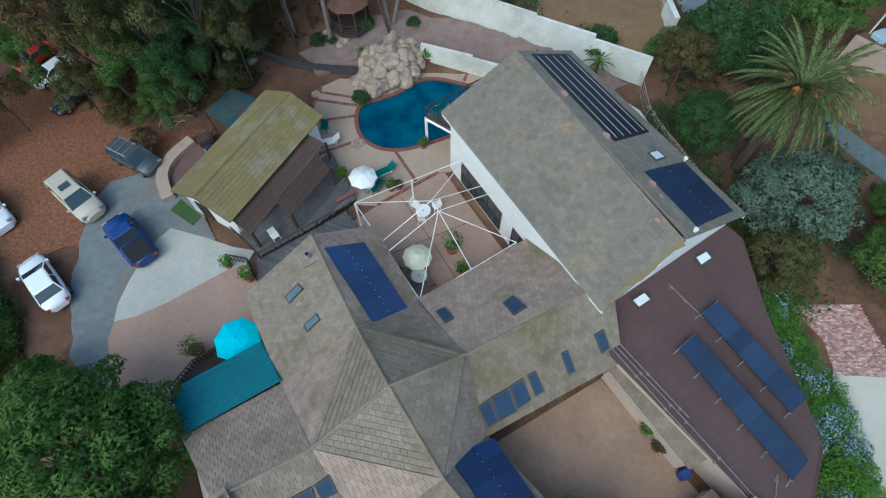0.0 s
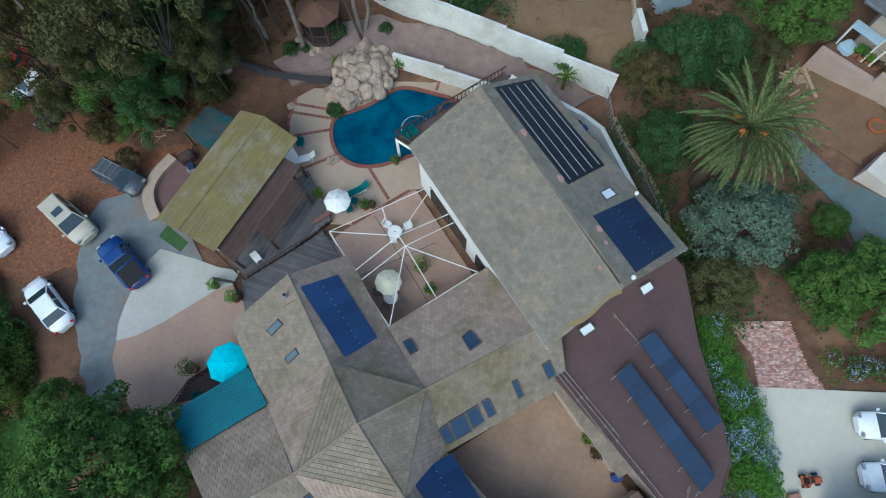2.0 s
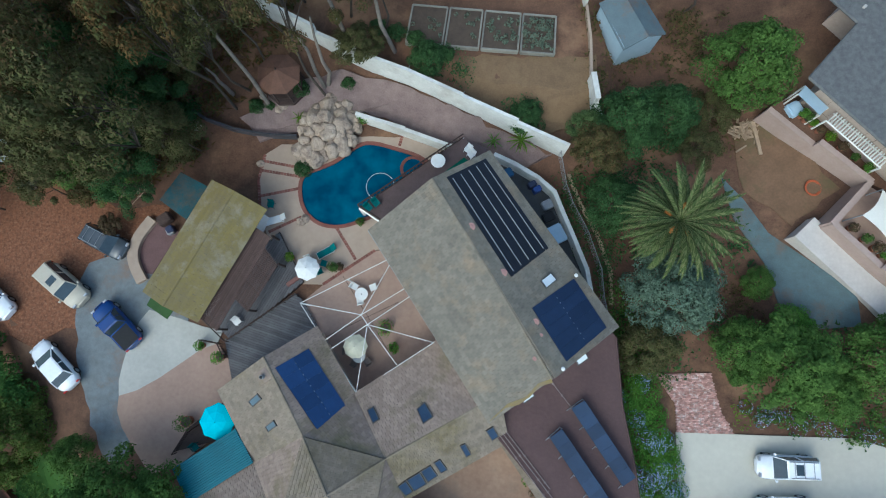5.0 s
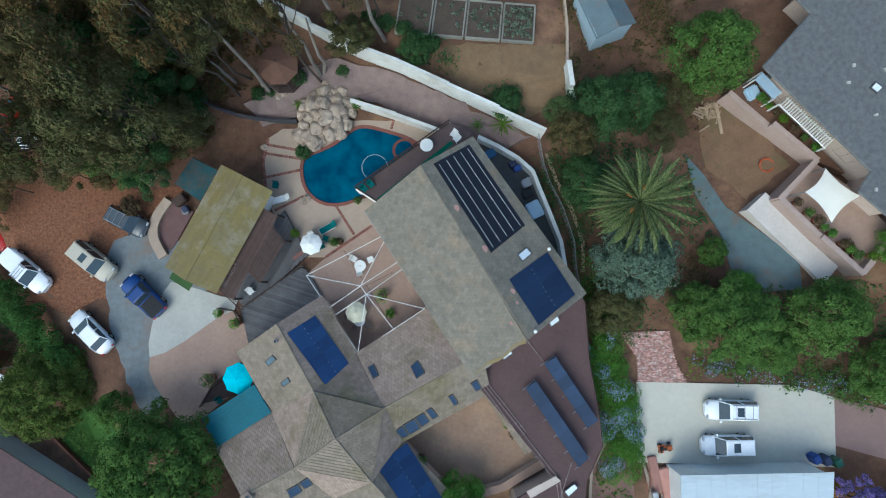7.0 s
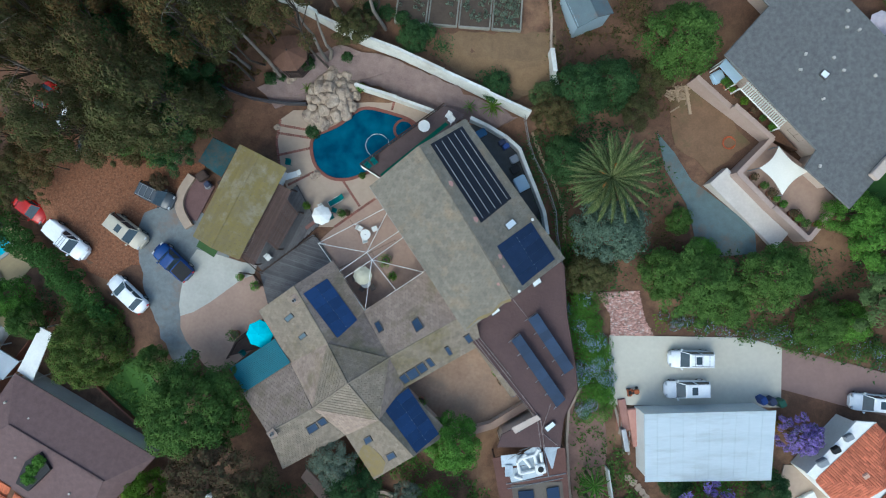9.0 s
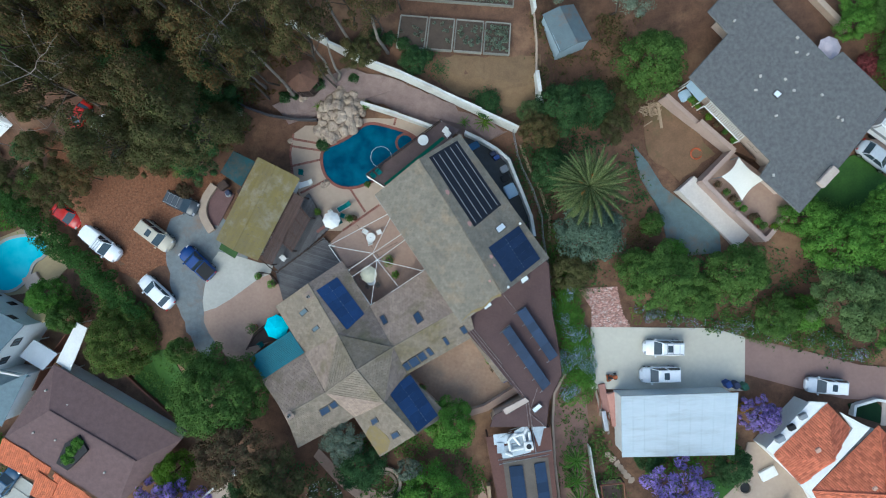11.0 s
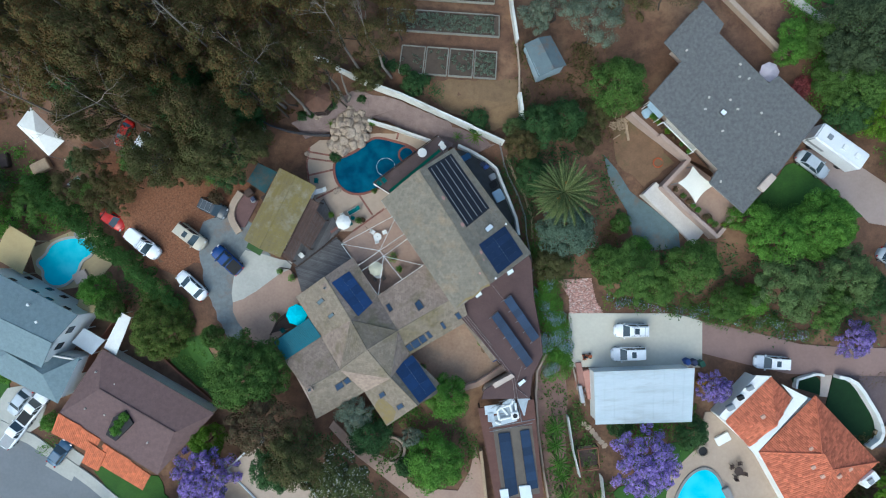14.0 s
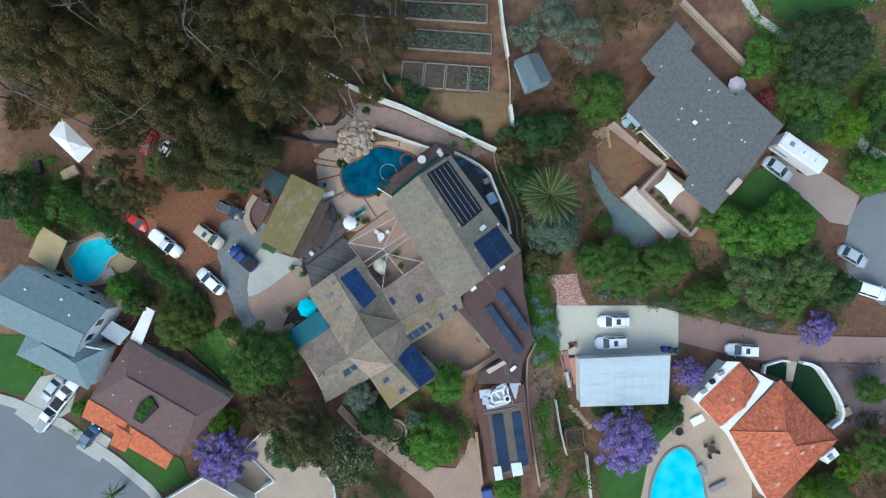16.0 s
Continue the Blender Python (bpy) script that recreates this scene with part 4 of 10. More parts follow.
def chimney(xy, z, size, label, pot=True):
    v = thing("chimney", label, "chimney", p3(xy, z))
    v.matrix_basis = pose(xy[0], xy[1], z, 0, 0, 34)
    part("stack", boxes((-size * 0.8, size * 0.8, -size * 0.8, size * 0.8, -1.2, 0.55)), CREAM, v)
    part("cap", boxes((-size, size, -size, size, 0.55, 0.65)), SHINGLEPINK, v)
    if pot:
        bm = bmesh.new()
        tube(bm, (0, 0, 0.65), (0, 0, 1.0), 0.17, 0.15, 12)
        part("flue", bm, GREYMETAL, v)
        bm = bmesh.new()
        tube(bm, (0, 0, 1.0), (0, 0, 1.02), 0.12, n=12)
        part("flue_mouth", bm, BLACK, v)


chimney((-8.02, 13.61), 5.3, 0.5, "square masonry chimney with a metal flue")
chimney((-10.50, 0.95), 5.6, 0.42, "low square chimney on the shingle roof")

# a narrow lichen-covered roof over the court wall and the walls of the sandy court
strip = thing("court_wall", "low court wall under a narrow mossy tiled roof", "wall")
ST = [(9.25, 8.11), (10.02, 8.85), (13.87, 3.12), (12.90, 2.56)]
roof(strip, [p3(ST[0], 2.3), p3(ST[3], 2.3), p3(ST[2], 2.6), p3(ST[1], 2.6)], SHINGLE, SHINGLERUN, w=0.34, h=0.32, most=60)
wall_ring("wall", inset(ST, 0.2), 0, 2.25, CREAM, strip)
for pts in ([(14.37, 1.66), (14.77, 1.11), (11.14, -0.90), (10.75, -0.42)], [(10.75, -0.42), (11.14, -0.90), (7.13, -1.96), (6.68, -1.35)]):
    w = thing("court_parapet", "low tan stucco wall round the sandy court", "wall", group="court walls")
    part("wall", prism(pts, 0, 1.1), CREAM, w)
    part("coping", prism(inset(pts, -0.05), 1.1, 1.2), PINK, w)

YELLOW = material("mustard_lichen", (0.235, 0.175, 0.062), (0.19, 0.15, 0.085), 1.8, 0.95, fine=0.6, third=(0.21, 0.17, 0.115), spots=1.3)
for pts, pl, host in (([(-2.34, -1.52), (-1.45, -1.08), (-0.53, -1.89), (-0.06, -2.96), (-0.50, -4.29), (-1.36, -4.96), (-1.98, -3.72), (-2.70, -2.36)], PL_S2, low),
                    ([along(B_S, B_R1, 0.02), along(B_S, B_R1, 0.3), along(B_S, B_R1, 0.62), along(B_S, B_R1, 0.98), (12.35, 13.62), (11.6, 12.98), (10.6, 12.15), (9.6, 11.46), (8.5, 10.5)], WSLOPE, big)):
    pts = ragged(pts)
    bm = prism(pts, 0, 1)
    for v in bm.verts:
        v.co.z = plane_z(pl, (v.co.x, v.co.y)) + (0.062 if v.co.z > 0.5 else 0.0)
    part("lichen_patch", bm, YELLOW, host, "mustard yellow lichen on the shingles")

# ---------------------------------------------------------------- flat-roofed annex
annex = thing("flat_roofed_annex", "long annex with a flat maroon felt roof", "annex")
AN = [(7.37, 11.00), (17.38, 17.45), (18.46, 15.99), (18.57, 10.90), (19.20, 6.35), (19.38, 3.52), (17.93, 0.74), (17.48, -2.18), (11.16, -1.98), (11.66, -0.75), (15.22, 0.94), (9.26, 8.39)]
part("flat_roof", prism(AN, 3.5, 3.7), MAROON, annex)
wall_ring("wall", inset(AN, 0.25), 0, 3.5, CREAM, annex)
for a, b in ((AN[2], AN[3]), (AN[3], AN[4]), (AN[4], AN[5]), (AN[5], AN[6])):
    bm = bmesh.new()
    beam(bm, p3(a, 3.73), p3(b, 3.73), 0.06)
    part("roof_edge", bm, MAROON, annex)
part("upstand", prism([(12.61, 0.00), (15.18, 1.21), (15.61, 0.80), (12.98, -0.57)], 3.7, 4.0), CREAM, annex)
WDOME = material("white_dome", (0.75, 0.8, 0.82))
for c in ([(10.79, 11.67), (11.65, 12.21), (11.99, 11.70), (11.13, 11.14)], [(15.12, 14.48), (15.95, 14.94), (16.21, 14.40), (15.36, 13.86)], [(13.02, 0.07), (14.05, 0.71), (14.37, 0.19), (13.33, -0.51)], [(15.83, -0.08), (16.75, 0.56), (17.13, 0.16), (16.20, -0.60)]):
    skylight(c, z=3.95, label="white domed skylight on the maroon roof", glass=WDOME)
RACKS = [([(12.90, 8.67), (17.15, 1.91), (17.99, 2.83), (13.77, 9.38)], 8), ([(14.60, 10.75), (18.05, 5.19), (18.93, 5.92), (15.56, 11.38)], 7)]
for c, n in RACKS:
    rk = array_on("solar_rack", "long tilted rack of dark solar panels on felt", "solar panels", c, n, 1, RACKCELL, z=[4.1, 4.1, 4.5, 4.5], group="solar racks")
    inv = rk.matrix_basis.inverted()
    for i in range(n // 2 + 2):
        u = i / (n // 2 + 1)
        for side, h in ((0, 4.05), (1, 4.45)):
            q = along(c[0], c[1], u) if side == 0 else along(c[3], c[2], u)
            bm = bmesh.new()
            tube(bm, (q[0], q[1], 3.7), (q[0], q[1], h), 0.035, n=6)
            part("leg", bm, GREYMETAL, rk, m=inv)
        q, r = along(c[0], c[1], u), along(c[3], c[2], u)
        q = along(r, q, 1.28)
        bm = bmesh.new()
        beam(bm, (q[0], q[1], 3.76), (r[0], r[1], 3.76), 0.035)
        part("foot_beam", bm, GREYMETAL, rk, m=inv)
PIPE = material("pale_pipe", (0.25, 0.20, 0.185), (0.18, 0.145, 0.135), 2, 0.6)
for line in ([(8.84, 9.44), (11.96, 5.04), (15.30, 0.58), (15.54, -2.25)], [(9.07, 9.54), (12.31, 5.25), (15.59, 0.74), (15.88, -2.26)], [(9.30, 9.70), (12.81, 5.01)], [(16.66, 2.23), (15.60, -0.56), (17.24, -2.02)], [(13.25, 12.79), (14.87, 10.59)]):
    v = thing("roof_pipe", "pale painted pipe running over the maroon roof", "pipe", p3(line[0], 3.7), group="roof pipes")
    bm = bmesh.new()
    for a, b in zip(line, line[1:]):
        tube(bm, Vector(p3(a, 3.77)) - Vector(p3(line[0], 3.7)), Vector(p3(b, 3.77)) - Vector(p3(line[0], 3.7)), 0.034, n=6)
        for u in (0.1, 0.5, 0.9):
            q = along(a, b, u)
            box(bm, q[0] - line[0][0] - 0.08, q[0] - line[0][0] + 0.08, q[1] - line[0][1] - 0.08, q[1] - line[0][1] + 0.08, 0, 0.04)
    part("pipe", bm, PIPE, v)

# ---------------------------------------------------------------- courtyard screen frame
cage = thing("screen_frame", "white metal frame of a screened courtyard", "frame")
CW, CN, CS, CE = (-6.22, 19.08), (1.31, 22.71), (-1.70, 12.09), (4.36, 15.80)
H1, H2 = (-1.03, 17.99), (-0.56, 17.25)
BARS = [(CW, 3.1, CN, 3.1), (CW, 3.1, CS, 3.1), (CS, 3.1, CE, 3.5), (CW, 3.1, H1, 5.0), (H1, 5.0, H2, 5.0), (H1, 5.0, CN, 3.1), (H2, 5.0, CS, 3.1), (H2, 5.0, CE, 3.5),
        (H2, 5.0, along(CS, CE, 0.53), 3.1), (H1, 5.0, along(CW, CS, 0.43), 3.1), (H2, 5.0, along(CW, CS, 0.53), 3.1), (H1, 5.0, along(CN, CE, 0.36), 3.4), (H2, 5.0, along(CN, CE, 0.46), 3.4)]
for a, za, b, zb in BARS:
    bm = bmesh.new()
    beam(bm, p3(a, za), p3(b, zb), 0.03)
    part("bar", bm, WHITE, cage)
for q in (CW, CN, CS, CE, along(CW, CN, 0.5)):
    part("post", boxes((q[0] - 0.05, q[0] + 0.05, q[1] - 0.05, q[1] + 0.05, 0.1, 3.0)), WHITE, cage)

# ---------------------------------------------------------------- pool, deck and courtyard paving
def ring_area(name, outer, hole, z0, z1, mat, label, category):
    """Flat paving with a hole in it."""
    bm = bmesh.new()
    loops = []
    for pts in (outer, hole):
        vs = [bm.verts.new((x, y, z1)) for x, y in pts]
        loops.append(vs)
        for i in range(len(vs)):
            bm.edges.new((vs[i], vs[(i + 1) % len(vs)]))
    bmesh.ops.triangle_fill(bm, use_beauty=True, edges=bm.edges[:])
    for vs in loops:
        lo = [bm.verts.new((v.co.x, v.co.y, z0)) for v in vs]
        for i in range(len(vs)):
            bm.faces.new((vs[i], vs[(i + 1) % len(vs)], lo[(i + 1) % len(vs)], lo[i]))
    bmesh.ops.recalc_face_normals(bm, faces=bm.faces)
    return tagged(part(name, bm, mat), label, category, kind="structure")


POOL = rounded([(-7.07, 30.56), (-5.53, 31.05), (-3.93, 31.72), (-2.67, 32.83), (-1.31, 33.45), (1.21, 32.69), (3.13, 32.01), (4.31, 31.06), (4.64, 30.01), (3.38, 28.78), (1.04, 27.66), (-1.74, 26.54), (-3.58, 25.94), (-5.40, 26.13), (-6.76, 27.27), (-7.25, 28.93)], 2)
DECK = [(-10.53, 32.57), (-9.10, 33.49), (-7.40, 33.43), (-6.71, 32.25), (-3.57, 34.87), (-1.73, 35.53), (1.88, 34.54), (6.08, 32.93), (8.16, 31.70), (9.01, 30.16), (1.52, 24.06), (-0.68, 23.71), (-5.16, 20.83), (-7.10, 20.90), (-8.60, 21.68), (-10.28, 25.69), (-11.04, 28.46), (-11.02, 30.89)]
ring_area("pool_deck", DECK, inset(POOL, -0.3), -0.2, 0.12, PATIO, "tan concrete pool deck with brick bands", "deck")
ring_area("pool_coping", inset(POOL, -0.32), POOL, -0.2, 0.15, BRICK, "red brick coping round the pool", "coping")
tagged(part("pool_water", prism(inset(POOL, -0.02), -0.3, 0.02), W_DARK), "still dark blue swimming pool water", "water", kind="structure")
for k, (a, b) in enumerate((((-10.61, 31.97), (-7.23, 31.24)), ((-10.82, 31.12), (-7.32, 30.45)), ((-10.85, 28.75), (-7.23, 29.41)), ((-9.99, 25.50), (-7.14, 26.80)), ((-4.13, 25.90), (-2.35, 22.92)), ((1.88, 34.54), (1.47, 33.10)), ((-5.16, 20.83), (-0.68, 23.71)), ((-10.53, 32.57), (-11.04, 30.28)), ((-11.04, 30.28), (-10.69, 26.32)))):
    d = Vector((b[0] - a[0], b[1] - a[1]))
    bm = bmesh.new()
    n = int(d.length / 0.24)
    bands = thing("brick_band", "narrow red brick band set in the deck", "brick band", (a[0], a[1], 0.1), math.degrees(math.atan2(d.y, d.x)), "brick bands")
    me = None
    for i in range(n):
        if me is None:
            me = mesh_of("brick", boxes((0.01, 0.23, -0.13, 0.13, -0.05, 0.035)), BRICK)
        o = new("brick", me)
        o.parent = bands
        o.matrix_basis = pose(i * d.length / n, 0, 0, 0, 0, 0)
    bm.free()
area("courtyard_patio", [(-7.16, 19.14), (-5.16, 20.77), (-0.68, 23.65), (-0.20, 23.69), (8.87, 8.94), (0.37, 8.63), (-2.58, 11.15), (-5.73, 16.72)], PINK, "pinkish concrete courtyard patio", "patio", z=0.0, lift=0.11)
for a, b in (((-3.43, 21.50), (-1.13, 17.78)), ((-1.13, 17.78), (2.88, 10.97)), ((-4.83, 16.39), (1.35, 19.21))):
    d = Vector((b[0] - a[0], b[1] - a[1]))
    g = thing("paving_joint", "dark joint in the courtyard concrete", "joint", (a[0], a[1], 0.108), math.degrees(math.atan2(d.y, d.x)), "paving joints", "structure")
    part("joint", boxes((0, d.length, -0.02, 0.02, 0, 0.006)), DARKWOOD, g)
spa = thing("spa_tub", "round spa with a brick rim beside the pool", "spa", p3((2.68, 30.96), 0.1))
bm = bmesh.new()
for i in range(20):
    a = 2 * math.pi * i / 20
    box(bm, -0.15, 0.15, -0.13, 0.13, -0.3, 0.1, pose(1.02 * math.cos(a), 1.02 * math.sin(a), 0, 0, 0, math.degrees(a) + 90))
part("brick_rim", bm, BRICK, spa)
bm = bmesh.new()
tube(bm, (0, 0, -0.3), (0, 0, 0.045), 0.95, n=24)
part("water", bm, W_DARK, spa, "dark blue spa water")
# pool cleaner hose floating on the water
hose = thing("pool_hose", "white floating hose of a pool cleaner", "hose", p3((-0.24, 29.40), 0.03))
bm = bmesh.new()
prev = None
for i in range(25):
    a = 0.6 + i * 0.255
    q = Vector((1.25 * math.cos(a), 1.25 * math.sin(a), 0.02))
    if prev is not None:
        tube(bm, prev, q, 0.02, n=5)
    prev = q
part("hose", bm, WHITE, hose)
bm = bmesh.new()
bmesh.ops.create_icosphere(bm, subdivisions=2, radius=0.16, matrix=pose(1.2, -0.4, 0.02))
part("cleaner_head", bm, WHITE, hose)

# rock waterfall
rnd = random.Random(8)
RK = [(-7.40, 33.19), (-6.84, 35.29), (-5.45, 36.76), (-3.49, 37.17), (-2.07, 36.03), (-2.27, 33.91), (-3.89, 32.75), (-5.50, 32.02), (-7.02, 31.84)]
cx, cy = sum(p[0] for p in RK) / len(RK), sum(p[1] for p in RK) / len(RK)
placed = []
tries = 0
while len(placed) < 34 and tries < 6000:
    tries += 1
    x, y = rnd.uniform(cx - 4, cx + 4), rnd.uniform(cy - 4, cy + 4)
    if not in_poly((x, y), RK) or any(math.hypot(x - q[0], y - q[1]) < 0.74 for q in placed):
        continue
    placed.append((x, y))
    s = rnd.uniform(0.5, 0.95)
    h = 0.3 + 1.3 * max(0, 1 - math.hypot((x - cx) / 3.2, (y - cy - 0.5) / 3.4)) * rnd.uniform(0.7, 1.2)
    bm = bmesh.new()
    bmesh.ops.create_icosphere(bm, subdivisions=3, radius=s)
    off = Vector((rnd.uniform(0, 50), rnd.uniform(0, 50), 0))
    for v in bm.verts:
        d = v.co.normalized()
        v.co *= 1 + 0.42 * noise.noise(d * 1.3 + off) + 0.07 * noise.noise(d * 4.5 + off)
        v.co.z = v.co.z * rnd.uniform(0.96, 1.0) + 0.0
    zb = -s
    for v in bm.verts:
        if v.co.z < 0:
            v.co.z = v.co.z * (h + 0.2) / s
    o = new("boulder", mesh_of("boulder", bm, STONE))
    o.matrix_basis = pose(x, y, h, 0, 0, rnd.uniform(0, 360))
    tagged(o, "rough tan boulder of the pool waterfall", "boulder", "waterfall boulders")

# ---------------------------------------------------------------- pool house, decks and lattice
barn = thing("pool_house", "long pool house under a lichen-yellow shingle roof", "house")
P_W, P_N, P_E, P_S = (-19.02, 20.25), (-13.90, 29.48), (-9.20, 26.85), (-14.42, 17.70)
PR0, PR1 = along(P_W, P_S, 0.5), along(P_N, P_E, 0.5)
BP1 = [p3(P_N, 2.9), p3(P_W, 2.9), p3(PR0, 4.0), p3(PR1, 4.0)]
BP2 = [p3(P_S, 2.9), p3(P_E, 2.9), p3(PR1, 4.0), p3(PR0, 4.0)]
for pl in (BP2, BP1):
    roof(barn, pl, LICHEN, LICHENRUN, w=0.92, h=0.3)
ridge_cap(barn, p3(PR0, 4.0), p3(PR1, 4.0), LICHEN)
BWL = inset([P_W, P_S, P_E, P_N], 0.45)
wall_ring("wall", BWL, 0, 3.0, WHITE, barn)
for e0, e1 in ((BWL[0], BWL[1]), (BWL[3], BWL[2])):
    bm = bmesh.new()
    q = [Vector(p3(e0, 2.95)), Vector(p3(e1, 2.95)), Vector(p3(along(e0, e1, 0.5), 3.85))]
    cc = Vector(((P_W[0] + P_E[0]) / 2, (P_W[1] + P_E[1]) / 2, 0))
    nn = (cc - Vector((q[2].x, q[2].y, 0))).normalized() * 0.2
    v0, v1 = [bm.verts.new(p) for p in q], [bm.verts.new(p + nn) for p in q]
    bm.faces.new(v0), bm.faces.new(v1[::-1])
    for i in range(3):
        bm.faces.new((v0[i], v0[(i + 1) % 3], v1[(i + 1) % 3], v1[i]))
    bmesh.ops.recalc_face_normals(bm, faces=bm.faces)
    part("gable_wall", bm, WHITE, barn)
window(barn, along(BWL[0], BWL[1], 0.2), along(BWL[0], BWL[1], 0.45), 0.1, 2.1, 1, "door", 1, mat=DARKWOOD)
window(barn, along(BWL[2], BWL[1], 0.2), along(BWL[2], BWL[1], 0.7), 0.4, 2.2, -1, "window", 4)
part("awning", prism([(-19.12, 19.22), (-18.63, 20.15), (-16.90, 18.76), (-17.36, 18.04)], 2.0, 2.08), material("mossy_green_awning", (0.05, 0.10, 0.03), (0.035, 0.07, 0.02), 1, 0.9), barn, "mossy green porch awning")
DK1 = [(-15.30, 18.90), (-8.92, 25.40), (-6.75, 21.05), (-9.32, 18.87), (-12.88, 16.45)]
DK2 = [(-12.84, 16.41), (-10.04, 18.30), (-7.47, 20.09), (-6.79, 19.47), (-5.34, 17.02), (-12.50, 12.80), (-13.28, 16.39)]


def planked(name, pts, z, step, turn, label):
    """A deck of separate boards cut to an outline."""
    g = thing(name, label, "deck")
    part("deck_base", prism(pts, 0.0, z - 0.05), DARKWOOD, g)
    c, s = math.cos(turn), math.sin(turn)
    loc = [(x * c + y * s, -x * s + y * c) for x, y in pts]
    y = min(p[1] for p in loc)
    while y < max(p[1] for p in loc):
        ym = y + step / 2
        xs = sorted((a[0] + (b[0] - a[0]) * (ym - a[1]) / (b[1] - a[1])) for a, b in zip(loc, loc[1:] + loc[:1]) if (a[1] > ym) != (b[1] > ym))
        for x0, x1 in zip(xs[::2], xs[1::2]):
            if x1 - x0 > 0.1:
                o = part("plank", boxes((x0, x1, y, y + step - 0.02, z - 0.05, z)), DECKWOOD, g, m=pose(0, 0, random.Random(int(y * 100)).uniform(0, 0.006), 0, 0, math.degrees(turn)))
        y += step
    return g


eave = math.atan2(P_E[1] - P_S[1], P_E[0] - P_S[0])
planked("upper_deck", DK1, 0.6, 0.2, eave, "raised dark timber deck beside the pool house")
planked("lower_deck", DK2, 0.35, 0.2, eave + 1.75, "weathered grey timber deck")
perg = thing("lattice_pergola", "dark timber lattice pergola over the deck", "pergola")
for c, n in (([(-14.74, 18.29), (-10.25, 25.44), (-8.95, 24.59), (-13.02, 16.97)], 24), ([(-11.74, 19.59), (-9.42, 23.73), (-8.29, 22.22), (-10.58, 18.46)], 18)):
    for i in range(n):
        a, b = along(c[0], c[3], (i + 0.5) / n), along(c[1], c[2], (i + 0.5) / n)
        d = Vector((b[0] - a[0], b[1] - a[1]))
        part("slat", boxes((0, d.length, -0.024, 0.024, 2.5, 2.58)), material("lattice_wood", (0.13, 0.085, 0.07), (0.085, 0.055, 0.045), 2, 0.85, tint=0.2), perg, m=pose(a[0], a[1], 0, 0, 0, math.degrees(math.atan2(d.y, d.x))))
    for u in (0.04, 0.35, 0.68, 0.96):
        bm = bmesh.new()
        beam(bm, p3(along(c[0], c[1], u), 2.43), p3(along(c[3], c[2], u), 2.43), 0.08)
        part("cross_beam", bm, DARKWOOD, perg)
for q in ((-13.03, 17.14), (-10.62, 18.63), (-8.30, 22.37), (-8.91, 24.71)):
    part("post", boxes((q[0] - 0.08, q[0] + 0.08, q[1] - 0.08, q[1] + 0.08, 0.55, 2.45)), DARKWOOD, perg)


def railing(name, line, z, h, label, step=0.3, mat=None, base=None):
    g = thing(name, label, "railing")
    mat = mat or DARKWOOD
    for a, b in zip(line, line[1:]):
        bm = bmesh.new()
        beam(bm, p3(a, z + h), p3(b, z + h), 0.05)
        part("top_rail", bm, mat, g)
        n = max(1, int(math.dist(a, b) / step))
        for i in range(n + 1):
            q = along(a, b, i / n)
            part("upright", boxes((q[0] - 0.025, q[0] + 0.025, q[1] - 0.025, q[1] + 0.025, z if base is None else base, z + h)), mat, g)
    return g


railing("deck_railing", [(-15.07, 18.27), (-12.82, 16.17), (-9.15, 18.69), (-7.14, 19.90)], 0.6, 0.85, "dark timber railing along the deck", 0.9)
railing("step_railing", [(-15.21, 16.33), (-13.67, 16.02), (-13.08, 14.83)], 0.1, 0.9, "dark timber railing at the deck steps", 0.25)
railing("porch_railing", [(-16.87, 7.27), (-15.86, 8.93), (-13.11, 10.82)], 0.1, 0.9, "dark timber railing of the small porch", 0.22)
part_porch = tagged(part("porch_floor", prism([(-17.04, 7.36), (-16.14, 9.13), (-13.00, 11.36), (-11.13, 8.75)], 0.05, 0.2), DARKWOOD), "dark timber floor of the small porch", "porch floor", kind="structure")

# teal roof over the porch
teal = thing("teal_porch_roof", "teal corrugated sheet roof over a porch", "porch roof")
TC = [(-15.73, 6.67), (-11.01, 9.55), (-9.38, 7.13), (-14.14, 4.30)]
tc3 = [p3(c, z) for c, z in zip(TC, (3.0, 3.0, 3.4, 3.4))]
slab("sheet", tc3, TEAL, teal, 0.03)
for i in range(17):
    v = (i + 0.5) / 17
    bm = bmesh.new()
    tube(bm, quad_point(tc3, 0.004, v) + Vector((0, 0, 0.01)), quad_point(tc3, 0.996, v) + Vector((0, 0, 0.01)), 0.05, n=6)
    part("corrugation", bm, TEAL, teal)
for u in (0.05, 0.5, 0.95):
    q = quad_point(tc3, u, 0.05)
    part("post", boxes((q.x - 0.05, q.x + 0.05, q.y - 0.05, q.y + 0.05, 0.1, q.z - 0.05)), DARKWOOD, teal)
green = thing("teal_shade", "worn teal shade canopy behind the pool house", "shade canopy")
SH = [(-18.56, 28.02), (-16.93, 30.40), (-14.46, 29.05), (-16.20, 26.27)]
part("canopy", prism(SH, 2.2, 2.24), material("worn_teal_tarp", (0.012, 0.085, 0.105), (0.03, 0.05, 0.05), 0.8, 0.8, third=(0.10, 0.07, 0.05)), green)
for q in SH:
    part("post", boxes((q[0] - 0.04, q[0] + 0.04, q[1] - 0.04, q[1] + 0.04, 0, 2.2)), DARKWOOD, green)

